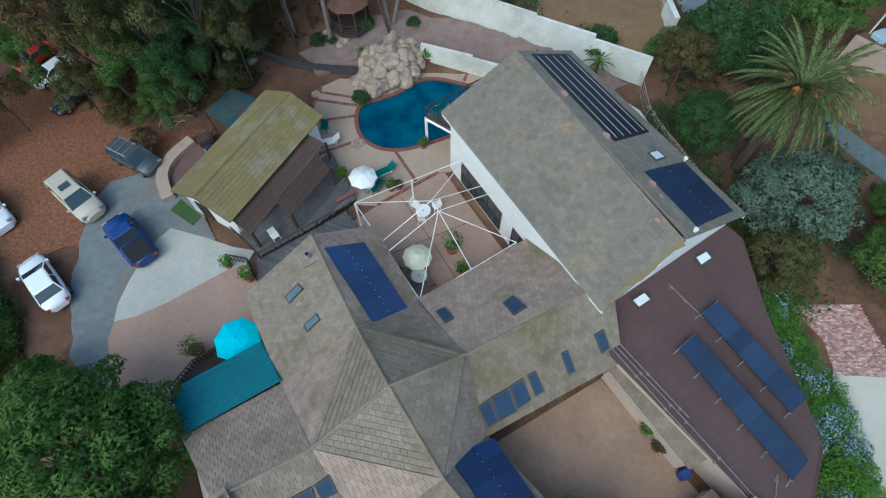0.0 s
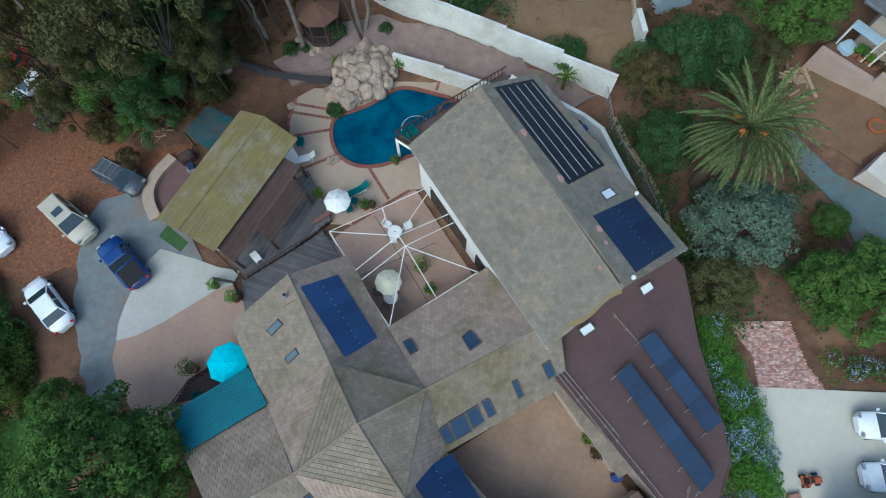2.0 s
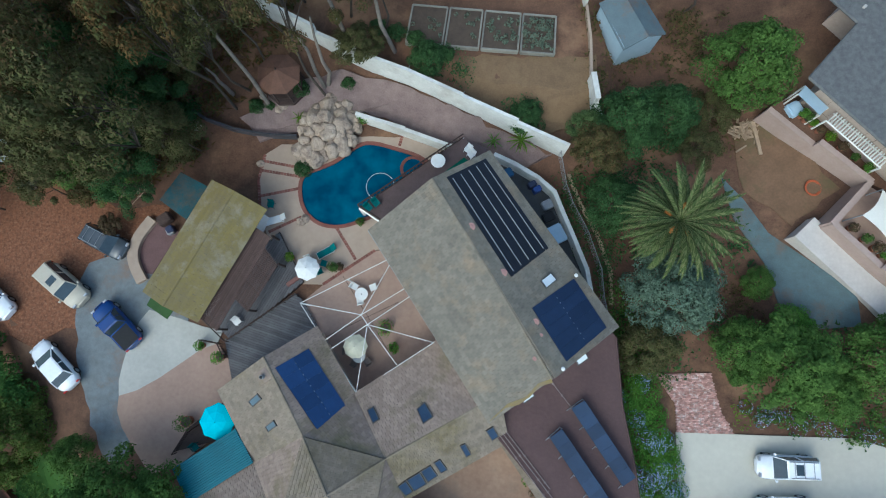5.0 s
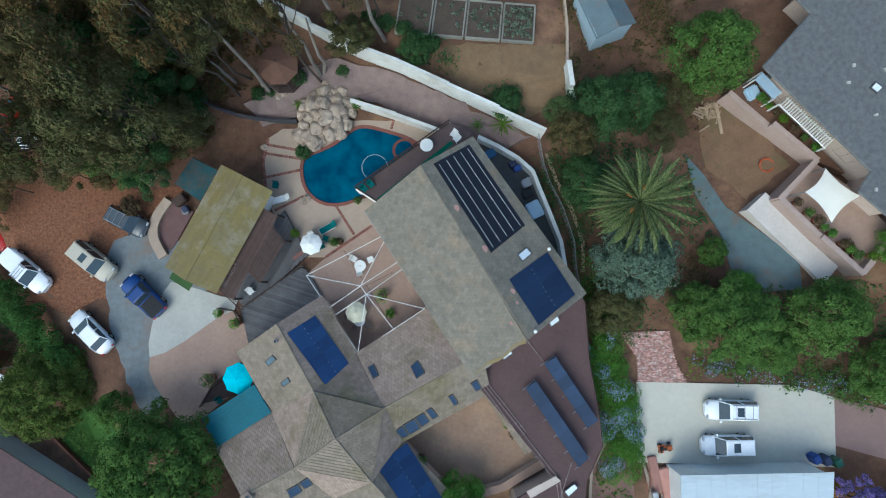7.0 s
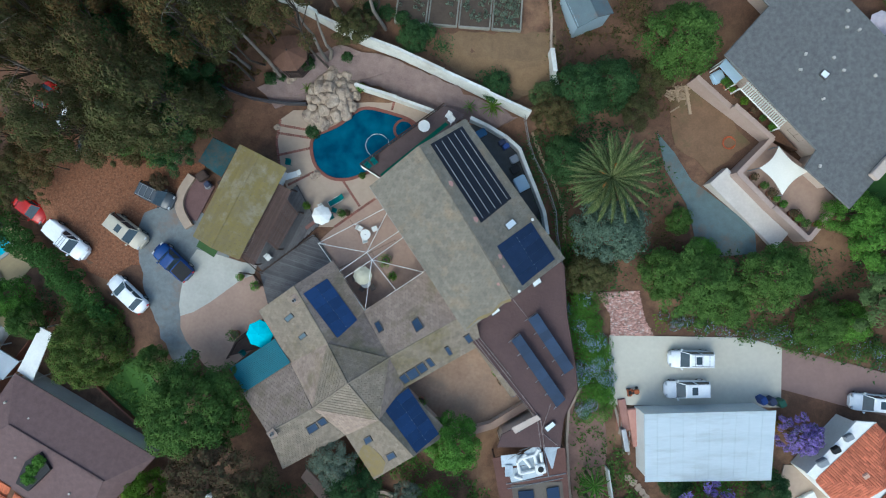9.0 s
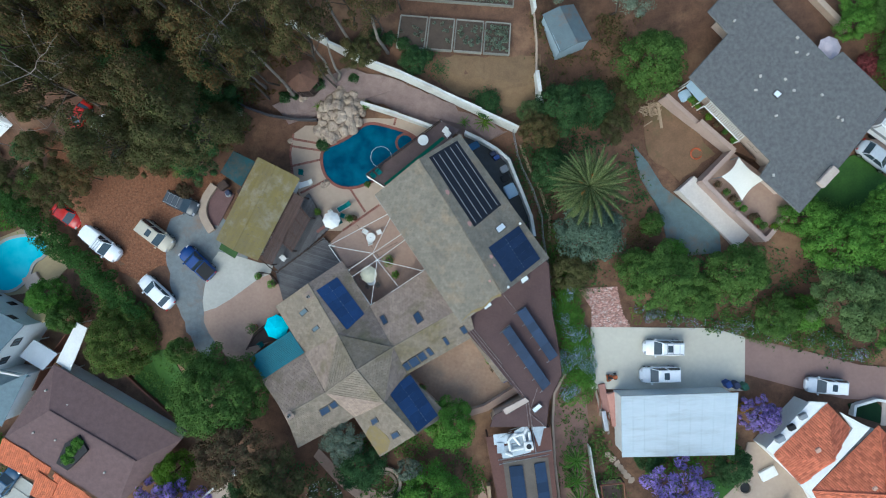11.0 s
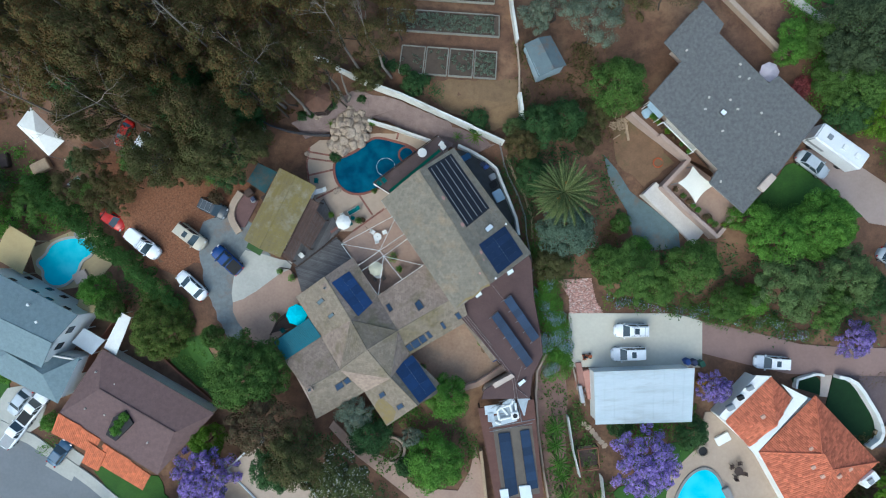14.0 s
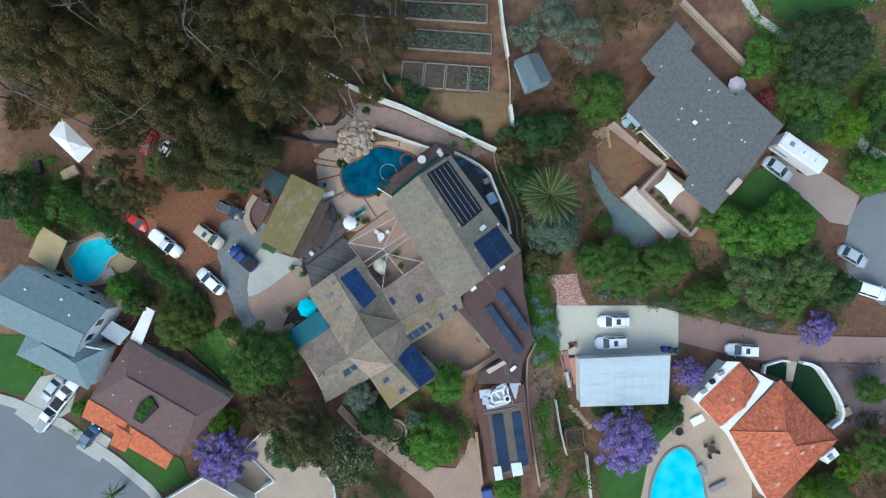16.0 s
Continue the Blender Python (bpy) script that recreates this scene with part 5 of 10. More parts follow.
# gazebo
gz = (-8.16, 38.01)
gazebo = thing("gazebo", "eight-sided timber gazebo with a brown shingle roof", "gazebo", (gz[0], gz[1], ground_z(*gz)))
GR_ = 1.9
oct_ = [(GR_ * math.cos(math.radians(22.5 + 45 * i)), GR_ * math.sin(math.radians(22.5 + 45 * i))) for i in range(8)]
GMAT = material("brown_red_shingle", (0.17, 0.09, 0.06), (0.11, 0.06, 0.042), 1.5, 0.9, fine=0.5)
for i in range(8):
    a, b = oct_[i], oct_[(i + 1) % 8]
    m = face_frame([p3(a, 2.4), p3(b, 2.4), (0, 0, 3.3)])
    inv = m.inverted()
    lc = [inv @ Vector(q) for q in (p3(a, 2.4), p3(b, 2.4), (0, 0, 3.3))]
    part("roof_slope", prism([(q.x, q.y) for q in lc], -0.06, 0), GMAT, gazebo, m=m)
    q = (a[0] * 0.85, a[1] * 0.85)
    part("post", boxes((q[0] - 0.06, q[0] + 0.06, q[1] - 0.06, q[1] + 0.06, 0, 2.45)), DARKWOOD, gazebo)
    bm = bmesh.new()
    beam(bm, (a[0] * 0.85, a[1] * 0.85, 0.95), (b[0] * 0.85, b[1] * 0.85, 0.95), 0.05)
    beam(bm, (a[0] * 0.85, a[1] * 0.85, 0.6), (b[0] * 0.85, b[1] * 0.85, 0.6), 0.03)
    part("rail", bm, DARKWOOD, gazebo)
part("floor", prism([(0.95 * x, 0.95 * y) for x, y in oct_], 0, 0.25), DARKWOOD, gazebo)
bm = bmesh.new()
tube(bm, (0, 0, 3.22), (0, 0, 3.5), 0.1, 0.03, 8)
part("finial", bm, DARKWOOD, gazebo)


# ---------------------------------------------------------------- garden walls and fences
def wall_line(name, line, height, thick, mat, label, cap=None, top=None, posts=0.0):
    g = thing(name, label, "wall")
    for (ax, ay), (bx, by) in zip(line, line[1:]):
        L = math.hypot(bx - ax, by - ay)
        n = max(1, int(L / 3))
        for i in range(n):
            a, b = along((ax, ay), (bx, by), i / n), along((ax, ay), (bx, by), (i + 1) / n)
            gz_ = ground_z(*along(a, b, 0.5))
            zt = top if top is not None else gz_ + height
            turn = math.degrees(math.atan2(by - ay, bx - ax))
            part("wall", boxes((0, L / n + thick * 0.3, -thick / 2, thick / 2, gz_ - 0.4, zt)), mat, g, m=pose(a[0], a[1], 0, 0, 0, turn))
            if cap:
                part("coping", boxes((0, L / n + thick * 0.3, -thick * 0.62, thick * 0.62, zt, zt + 0.07)), cap, g, m=pose(a[0], a[1], 0, 0, 0, turn))
            if posts:
                bm = bmesh.new()
                tube(bm, (a[0], a[1], zt), (a[0] + 0.12, a[1] + 0.1, zt + 0.55), 0.025, n=5)
                part("bracket", bm, GREYMETAL, g)
    return g


wall_line("white_garden_wall", [(-10.05, 44.35), (-5.08, 41.57), (-0.65, 39.38), (2.67, 38.01), (7.09, 35.77), (11.51, 33.56), (15.66, 31.46)], 2.55, 0.22, WALLWHITE, "long whitewashed block garden wall", WALLWHITE, posts=1.0)
wall_line("white_pool_wall", [(-2.16, 35.50), (2.03, 34.05), (6.10, 32.42), (7.82, 31.36)], 1.6, 0.25, WALLWHITE, "low whitewashed wall beside the pool", WALLWHITE)
wall_line("curved_white_wall", [(9.76, 31.65), (11.53, 30.73), (13.44, 29.48), (14.76, 28.21), (15.32, 26.58), (16.17, 24.22), (17.09, 21.55), (17.36, 19.29)], 1.6, 0.28, WALLWHITE, "curved whitewashed wall behind the big house", WALLWHITE)
RETAIN = material("dark_retaining_timber", (0.07, 0.07, 0.08), (0.05, 0.045, 0.045), 1.5, 0.9, fine=0.4)
wall_line("retaining_wall", [(-17.80, 37.05), (-15.65, 35.70), (-13.30, 34.78), (-11.34, 34.36), (-9.70, 34.12), (-7.60, 34.00)], 0.75, 0.2, RETAIN, "low dark retaining wall below the gazebo")


def band(line, width):
    """The outline of a strip of even width along a line, its bends cut round."""
    for _ in range(2):
        out = [line[0]]
        for a, b in zip(line, line[1:]):
            out += [along(a, b, 0.25), along(a, b, 0.75)]
        line = out + [line[-1]]
    lt, rt = [], []
    for i, p in enumerate(line):
        d = Vector(line[min(i + 1, len(line) - 1)]) - Vector(line[max(i - 1, 0)])
        n = Vector((-d.y, d.x)).normalized() * width / 2
        lt.append((p[0] + n.x, p[1] + n.y))
        rt.append((p[0] - n.x, p[1] - n.y))
    return lt + rt[::-1]


kerb = thing("curved_planter_wall", "curved tan kerb wall beside the pool house", "wall")
part("wall", prism(band([(-20.12, 26.83), (-21.22, 25.35), (-21.62, 24.12), (-21.49, 22.90), (-20.61, 21.35)], 0.9), -0.1, 0.5), PATIO, kerb)
area("side_patio", [(-19.81, 26.88), (-17.84, 25.63), (-19.91, 22.02), (-20.98, 22.13), (-21.41, 23.50), (-21.11, 25.24)], material("maroon_paving", (0.16, 0.095, 0.09), (0.12, 0.07, 0.066), 0.7, 0.9, fine=0.3), "maroon paved patio beside the pool house", "patio", 0.125)
wall_line("white_end_wall", [(17.91, 37.48), (18.12, 35.28), (18.45, 33.81)], 1.5, 0.35, WALLWHITE, "short whitewashed end wall", WALLWHITE)
wall_line("garden_kerb_wall", [(18.00, 44.20), (18.15, 41.00), (18.00, 37.80)], 0.5, 0.16, PATIO, "low weathered wall at the edge of dry grass", PATIO)
wall_line("garden_end_wall", [(17.20, 53.33), (17.46, 48.90), (17.95, 44.44)], 1.5, 0.26, WALLWHITE, "whitewashed wall beside vegetable beds", WALLWHITE)


def wire_fence(line, h, label):
    g = thing("wire_fence", label, "fence", group="wire fences")
    for a, b in zip(line, line[1:]):
        ga, gb = ground_z(*a), ground_z(*b)
        for k in range(5):
            bm = bmesh.new()
            beam(bm, p3(a, ga + h * (k + 1) / 5), p3(b, gb + h * (k + 1) / 5), 0.03 if k == 4 else 0.012)
            part("wire" if k < 4 else "top_rail", bm, GREYMETAL, g)
        n = max(1, int(math.dist(a, b) / 2.0))
        for i in range(n):
            q = along(a, b, i / n)
            bm = bmesh.new()
            tube(bm, p3(q, ground_z(*q) - 0.1), p3(q, ground_z(*q) + h), 0.04, n=6)
            part("fence_post", bm, GREYMETAL, g)


wire_fence([(15.17, 32.07), (15.88, 28.91), (16.34, 27.28), (17.49, 24.74), (18.40, 21.53), (18.45, 19.26), (19.15, 14.13)], 1.4, "grey wire fence behind the curved wall")
wall_line("fence_kerb", [(15.80, 31.96), (17.23, 27.49), (18.56, 24.71), (19.48, 21.43), (19.35, 18.74)], 0.25, 0.3, PALEWOOD, "low pale kerb below the wire fence")
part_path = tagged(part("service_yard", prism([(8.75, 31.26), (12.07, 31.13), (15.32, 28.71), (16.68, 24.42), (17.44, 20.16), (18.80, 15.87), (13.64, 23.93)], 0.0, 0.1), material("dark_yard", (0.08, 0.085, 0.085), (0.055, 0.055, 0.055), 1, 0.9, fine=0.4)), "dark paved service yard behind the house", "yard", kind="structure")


# ---------------------------------------------------------------- neighbouring houses
def barrel(parent, p3s, mat, w=0.25, seg=0.45, name="clay_tile_run"):
    """Rows of half-round clay tiles running up a slope."""
    m = face_frame(p3s)
    inv = m.inverted()
    poly = [((inv @ Vector(q)).x, (inv @ Vector(q)).y) for q in p3s]
    x0, x1 = min(p[0] for p in poly), max(p[0] for p in poly)
    y0, y1 = min(p[1] for p in poly), max(p[1] for p in poly)
    verts, faces = [], []
    x = x0 + w / 2
    while x < x1:
        y = y0
        while y < y1:
            if in_poly((x, y + seg / 2), poly):
                b = len(verts)
                for yy, rr, zz in ((y - 0.03, w * 0.49, 0.035), (y + seg, w * 0.46, 0.0)):
                    for k in range(5):
                        a = math.pi * k / 4
                        verts.append((x - rr * math.cos(a), yy, zz + rr * 0.42 * math.sin(a)))
                for k in range(4):
                    faces.append((b + k, b + k + 1, b + 6 + k, b + 5 + k))
            y += seg
        x += w
    me = bpy.data.meshes.new(name)
    me.from_pydata(verts, [], faces)
    me.materials.append(mat)
    o = new(name, me)
    o.parent = parent
    o.matrix_basis = parent.matrix_basis.inverted() @ m
    tagged(o, kind="stuff")


def hip(parent, c, r0, r1, ze, zr, mat, tile=None):
    """A hipped roof: corners c0..c3, ridge r0 (beside c0 and c3) to r1 (beside c1 and c2)."""
    a, b, d, e = [p3(q, ze) for q in c]
    R0, R1 = p3(r0, zr), p3(r1, zr)
    for pl in ([a, b, R1, R0], [b, d, R1], [d, e, R0, R1], [e, a, R0]):
        slab("roof_slope", pl, mat, parent)
        if tile:
            barrel(parent, pl, tile)


def shell(parent, pts, z0, z1, mat=None, over=0.4):
    wall_ring("wall", inset(pts, over), z0, z1, mat or WHITE, parent)


def small_box(name, label, category, xy, z, dims, mat, turn=0.0, group=""):
    """A low bevelled box standing at z."""
    o = new(name, None)
    bm = boxes((-dims[0] / 2, dims[0] / 2, -dims[1] / 2, dims[1] / 2, 0, dims[2]))
    bmesh.ops.bevel(bm, geom=bm.edges[:], offset=min(dims) * 0.12, segments=2, affect="EDGES")
    me = mesh_of(name, bm, mat)
    bpy.data.objects.remove(o)
    o = new(name, me)
    o.matrix_basis = pose(xy[0], xy[1], z, 0, 0, turn)
    return tagged(o, label, category, group)


# blue-grey roofed house
blue = thing("blue_roofed_house", "white two-storey house with a blue-grey shingle roof", "house")
BM = [(-54.10, 18.52), (-41.90, 11.32), (-46.95, 4.60), (-60.00, 11.20)]
gable(blue, BM[1], BM[0], BM[3], BM[2], along(BM[1], BM[2], 0.5), along(BM[0], BM[3], 0.5), 2.2, 3.6, BLUESHINGLE)
shell(blue, BM, -3.3, 2.2, WHITE)
BX = [(-54.79, 8.20), (-42.85, 5.46), (-46.19, -0.70), (-56.60, 5.00)]
hip(blue, BX, (-51.60, 6.60), (-47.20, 3.60), 0.7, 1.9, BLUESHINGLE)
shell(blue, BX, -3.3, 0.7, WHITE)
nwall = inset(BM, 0.4)
for u in (0.2, 0.45, 0.62, 0.82):
    window(blue, along(nwall[0], nwall[1], u), along(nwall[0], nwall[1], u + 0.07), 0.6, 1.6, -1, "window", 2)
    window(blue, along(nwall[0], nwall[1], u), along(nwall[0], nwall[1], u + 0.06), -2.4, -1.4, -1, "window", 2)
for u in (0.25, 0.6):
    window(blue, along(nwall[1], nwall[2], u), along(nwall[1], nwall[2], u + 0.14), 0.2, 1.4, -1, "window", 2)
for xy in ((-52.82, 14.79), (-46.69, 10.74), (-47.71, 13.07)):
    small_box("roof_vent", "white box vent on a blue-grey roof", "roof vent", xy, 2.9, (0.35, 0.35, 0.35), WHITE, 30, "roof vents")
tub = thing("spa_shelter", "pale flat roofed garden shelter beside a house", "shelter")
TB = [(-43.23, 9.22), (-40.42, 7.37), (-42.31, 5.42), (-45.03, 7.26)]
part("roof", prism(TB, -1.0, -0.85), material("pale_blue_roof", (0.42, 0.47, 0.52), (0.36, 0.4, 0.45), 1, 0.6), tub)
for q in inset(TB, 0.1):
    part("post", boxes((q[0] - 0.06, q[0] + 0.06, q[1] - 0.06, q[1] + 0.06, -3.3, -1.0)), WHITE, tub)
tanp = thing("tan_pergola", "tan canvas covered pergola beside a swimming pool", "pergola")
TP = [(-52.88, 24.06), (-49.18, 21.57), (-51.36, 17.08), (-55.15, 19.57)]
part("cover", prism(TP, -0.75, -0.68), material("tan_canvas", (0.45, 0.35, 0.17), (0.38, 0.29, 0.14), 0.7, 0.85), tanp, "tan canvas cover")
for i in range(9):
    a, b = along(TP[0], TP[3], (i + 0.5) / 9), along(TP[1], TP[2], (i + 0.5) / 9)
    a = along(b, a, 1.08)
    bm = bmesh.new()
    beam(bm, p3(a, -0.82), p3(b, -0.82), 0.05)
    part("rafter", bm, PALEWOOD, tanp)
for q in TP:
    part("post", boxes((q[0] - 0.07, q[0] + 0.07, q[1] - 0.07, q[1] + 0.07, -3.3, -0.8)), PALEWOOD, tanp)


def pool(name, pts, z, label, coping):
    pts = rounded(pts, 2)
    ring_area(name + "_coping", inset(pts, -0.35), pts, z - 0.2, z + 0.14, coping, "pale coping round " + label, "coping")
    tagged(part(name + "_water", prism(inset(pts, -0.02), z - 0.2, z + 0.05), W_LIGHT), label, "water", kind="structure")


pool("kidney_pool", [(-51.05, 18.63), (-49.61, 19.43), (-48.83, 20.97), (-46.86, 21.75), (-44.40, 21.81), (-42.69, 21.02), (-43.03, 19.45), (-44.74, 18.66), (-45.36, 16.76), (-47.01, 15.26), (-49.03, 15.19), (-50.12, 16.30), (-49.88, 17.52)], -3.08, "bright turquoise kidney-shaped swimming pool", CONCRETE)
pool("garden_pool", [(36.24, -22.91), (36.75, -19.54), (38.10, -16.38), (39.81, -14.43), (41.80, -13.85), (43.42, -15.46), (44.43, -19.09), (44.90, -23.36)], 0.16, "bright turquoise garden swimming pool", material("grey_coping", (0.25, 0.24, 0.22), (0.18, 0.17, 0.16), 1, 0.8))

# brown-roofed house with clay tile edges
brown = thing("brown_roofed_house", "low house with a brown shingle hipped roof", "house")
BR = [(-46.83, -2.39), (-40.38, 6.28), (-25.44, -3.32), (-33.65, -11.39)]
hip(brown, [BR[1], BR[2], BR[3], BR[0]], (-40.43, 0.97), (-30.50, -5.39), -0.2, 0.9, BROWNSHINGLE)
shell(brown, BR, -3.3, -0.2, WHITE)
ridge_cap(brown, p3((-40.25, 1.04), 0.9), p3((-30.35, -5.30), 0.9), BROWNSHINGLE)
for pts, z in (([(-48.25, -4.99), (-42.63, -8.18), (-41.17, -6.07), (-46.57, -2.23)], 0), ([(-41.44, -9.95), (-36.00, -13.47), (-34.50, -11.34), (-40.69, -6.61)], 0), ([(-44.19, -9.33), (-42.04, -10.64), (-40.48, -8.01), (-42.77, -6.36)], 0)):
    pl = [p3(pts[0], -0.65), p3(pts[1], -0.65), p3(pts[2], -0.05), p3(pts[3], -0.05)]
    slab("clay_roof_slope", pl, REDTILE, brown)
    barrel(brown, pl, REDTILE)
well = thing("light_well", "open planted light well in a brown roof", "light well")
WL = [(-38.57, -2.86), (-36.86, -1.94), (-35.95, -3.83), (-38.40, -6.05), (-39.69, -5.15)]
# solid black block: the shade inside the well is put into its colour
part("curb", prism(WL, 0.55, 1.02), BLACK, well, "solid black block painting the shade inside the well")
car_port = thing("white_lean_to", "white flat lean-to roof beside a house", "lean-to roof")
CP = [(-37.81, 11.11), (-36.49, 10.36), (-38.79, 5.27), (-40.44, 6.38)]
part("roof", prism(CP, -0.7, -0.6), WHITE, car_port)
for q in inset(CP, 0.1):
    part("post", boxes((q[0] - 0.05, q[0] + 0.05, q[1] - 0.05, q[1] + 0.05, -3.3, -0.7)), WHITE, car_port)
for xy in ((-42.69, -1.64), (-38.52, 1.50), (-40.07, -2.61), (-34.42, -6.68), (-41.02, 3.30)):
    small_box("roof_vent", "white box vent on a brown roof", "roof vent", xy, 0.25, (0.25, 0.22, 0.3), material("pale_vent", (0.5, 0.47, 0.42)), 30, "roof vents")
wall_line("timber_fence", [(-37.65, 12.77), (-39.80, 9.58), (-42.57, 6.25), (-44.22, 2.86)], 1.7, 0.08, material("red_brown_fence", (0.20, 0.085, 0.05), (0.14, 0.06, 0.04), 1, 0.85), "reddish timber board fence between gardens")
wall_line("lawn_edging", [(-34.23, 4.96), (-31.51, 2.21), (-25.72, -3.30)], 0.6, 0.2, material("red_brown_fence", (0.20, 0.085, 0.05)), "low reddish edging along a lawn")
wall_line("timber_fence", [(-54.76, 30.28), (-48.74, 29.55), (-55.11, 23.37)], 1.5, 0.08, DARKWOOD, "dark timber garden fence")

# flat-roofed house at the bottom of the plot
flat = thing("tan_flat_roofed_house", "tan flat-roofed house with white parapets", "house")
for pts in ([(-30.05, -14.68), (-25.96, -17.28), (-22.60, -19.60), (-24.00, -24.60), (-36.00, -25.60), (-40.00, -20.00)], [(-19.69, -7.35), (-23.75, -10.86), (-19.45, -15.78), (-22.40, -17.40), (-20.50, -24.60), (-10.20, -23.60), (-10.67, -16.88), (-16.60, -8.20)]):
    part("roof", prism(pts, 0.1, 0.3), PATIO, flat)
    wall_ring("wall", inset(pts, 0.1), -3.0, 0.1, WHITE, flat)
    for a, b in zip(pts, pts[1:] + pts[:1]):
        bm = bmesh.new()
        beam(bm, p3(a, 0.42), p3(b, 0.42), 0.13)
        part("parapet", bm, WHITE, flat)

# grey-roofed house with terrace
grey = thing("grey_roofed_house", "long house with a dark grey shingle roof", "house")
GRP = [(40.58, 46.86), (42.98, 43.90), (42.30, 42.78), (48.15, 36.34), (49.42, 37.20), (54.49, 32.02), (49.65, 26.26), (44.27, 20.53), (40.31, 24.42), (41.47, 26.05), (33.30, 35.15), (37.60, 39.55), (35.56, 41.95)]
part("roof", prism(GRP, 7.15, 7.4), GREYSHINGLE, grey)
wall_ring("wall", inset(GRP, 1.6), 2.0, 7.15, CREAM, grey)
for a, b in zip(GRP[6:] + GRP[:1], GRP[7:] + GRP[:1]):
    if a != b:
        bm = bmesh.new()
        beam(bm, p3(a, 7.32), p3(b, 7.32), 0.1)
        part("gutter", bm, GREYSHINGLE, grey, "dark rain gutter")
gw = inset(GRP, 1.6)
for u in (0.15, 0.45, 0.75):
    window(grey, along(gw[9], gw[10], u), along(gw[9], gw[10], u + 0.14), 3.6, 5.6, 1, "window", 2)
for k, xy in enumerate(((44.57, 37.28), (45.71, 37.00), (40.68, 34.94), (43.28, 34.50), (44.14, 33.30), (42.16, 30.71), (48.62, 30.31), (49.06, 29.98), (44.72, 38.81), (40.14, 33.50), (38.20, 40.83), (41.62, 24.51), (47.04, 32.70))):
    small_box("roof_vent", "pale metal roof vent on grey shingles", "roof vent", xy, 7.39, (0.3, 0.22, 0.16), material("pale_vent", (0.5, 0.47, 0.42)), 40 * k, "roof vents")
skylight([(41.81, 32.96), (42.30, 33.47), (42.89, 32.98), (42.33, 32.47)], z=7.55, label="white domed skylight on grey shingles", glass=WDOME)
small_box("roof_cooler", "tan rooftop box cooler on grey shingles", "cooler", (47.15, 24.08), 7.39, (2.4, 0.9, 0.5), CREAM, 45)
slat = thing("slatted_lean_to", "white slatted sun shade along a house wall", "sun shade")
SL = [(36.01, 32.71), (36.68, 33.31), (40.38, 29.31), (39.71, 28.71)]
for i in range(22):
    a, b = along(SL[0], SL[3], (i + 0.5) / 22), along(SL[1], SL[2], (i + 0.5) / 22)
    bm = bmesh.new()
    beam(bm, p3(a, 4.9), p3(b, 5.1), 0.06)
    part("slat", bm, WHITE, slat)
for a, b in ((SL[0], SL[3]), (SL[1], SL[2])):
    bm = bmesh.new()
    beam(bm, p3(a, 4.8), p3(b, 4.8), 0.07)
    part("beam", bm, WHITE, slat)
for q in (SL[0], SL[3]):
    part("post", boxes((q[0] - 0.06, q[0] + 0.06, q[1] - 0.06, q[1] + 0.06, 2.0, 4.8)), WHITE, slat)
aw = thing("blue_awning", "pale blue metal awning beside a roof", "awning")
AW = [(33.98, 34.95), (34.65, 35.63), (36.22, 33.73), (35.48, 33.13)]
part("sheet", prism(AW, 4.9, 4.98), material("pale_blue_metal", (0.40, 0.52, 0.62), (0.34, 0.45, 0.55), 1, 0.5), aw)
for q in AW:
    part("post", boxes((q[0] - 0.05, q[0] + 0.05, q[1] - 0.05, q[1] + 0.05, 2.0, 4.9)), WHITE, aw)
tagged(part("yard_bed", prism([(32.85, 34.72), (39.70, 28.10), (42.55, 26.75), (34.85, 35.60)], 1.6, 3.1), DIRT), "strip of bare red earth between wall and house", "garden bed", kind="structure")
STUCCO = material("pinkish_stucco", (0.42, 0.32, 0.27), (0.34, 0.25, 0.21), 0.5, 0.9, fine=0.2)
wall_line("terrace_wall", [(32.65, 34.56), (35.97, 31.33), (39.59, 27.91), (36.13, 24.56), (39.35, 21.03), (42.66, 17.73), (45.28, 20.64), (46.47, 21.80)], 1.9, 0.4, STUCCO, "broad pinkish stucco terrace wall", STUCCO)
tagged(part("terrace_floor", prism([(39.85, 27.69), (36.79, 24.61), (43.00, 18.13), (46.27, 21.35), (42.61, 25.54)], 2.0, 3.3), PINK), "pinkish paved roof terrace", "terrace", kind="structure")
tagged(part("white_terrace", prism([(33.90, 23.79), (35.70, 25.35), (41.83, 18.54), (40.32, 16.81)], 1.0, 2.5), material("pale_terrace_paving", (0.60, 0.55, 0.49), (0.48, 0.43, 0.38), 0.5, 0.85, fine=0.2)), "pale concrete lower terrace", "terrace", kind="structure")
sail = thing("shade_sail", "ivory shade sail over a roof terrace", "shade sail")
SC = [p3((37.28, 24.81), 5.4), p3((39.47, 26.90), 5.0), p3((41.92, 24.31), 5.4), p3((39.62, 22.14), 5.0)]
bm = bmesh.new()
N = 12
grid = []
for i in range(N + 1):
    row = []
    for j in range(N + 1):
        u, v = i / N, j / N
        p = quad_point(SC, u, v)
        c = quad_point(SC, 0.5, 0.5)
        pull = 0.16 * (4 * u * (1 - u) * (1 - 4 * v * (1 - v)) + 4 * v * (1 - v) * (1 - 4 * u * (1 - u)))
        row.append(bm.verts.new(p.lerp(c, pull)))
    grid.append(row)
for i in range(N):
    for j in range(N):
        f = bm.faces.new((grid[i][j], grid[i + 1][j], grid[i + 1][j + 1], grid[i][j + 1]))
        f.smooth = True
part("sail_cloth", bm, SAILCLOTH, sail)
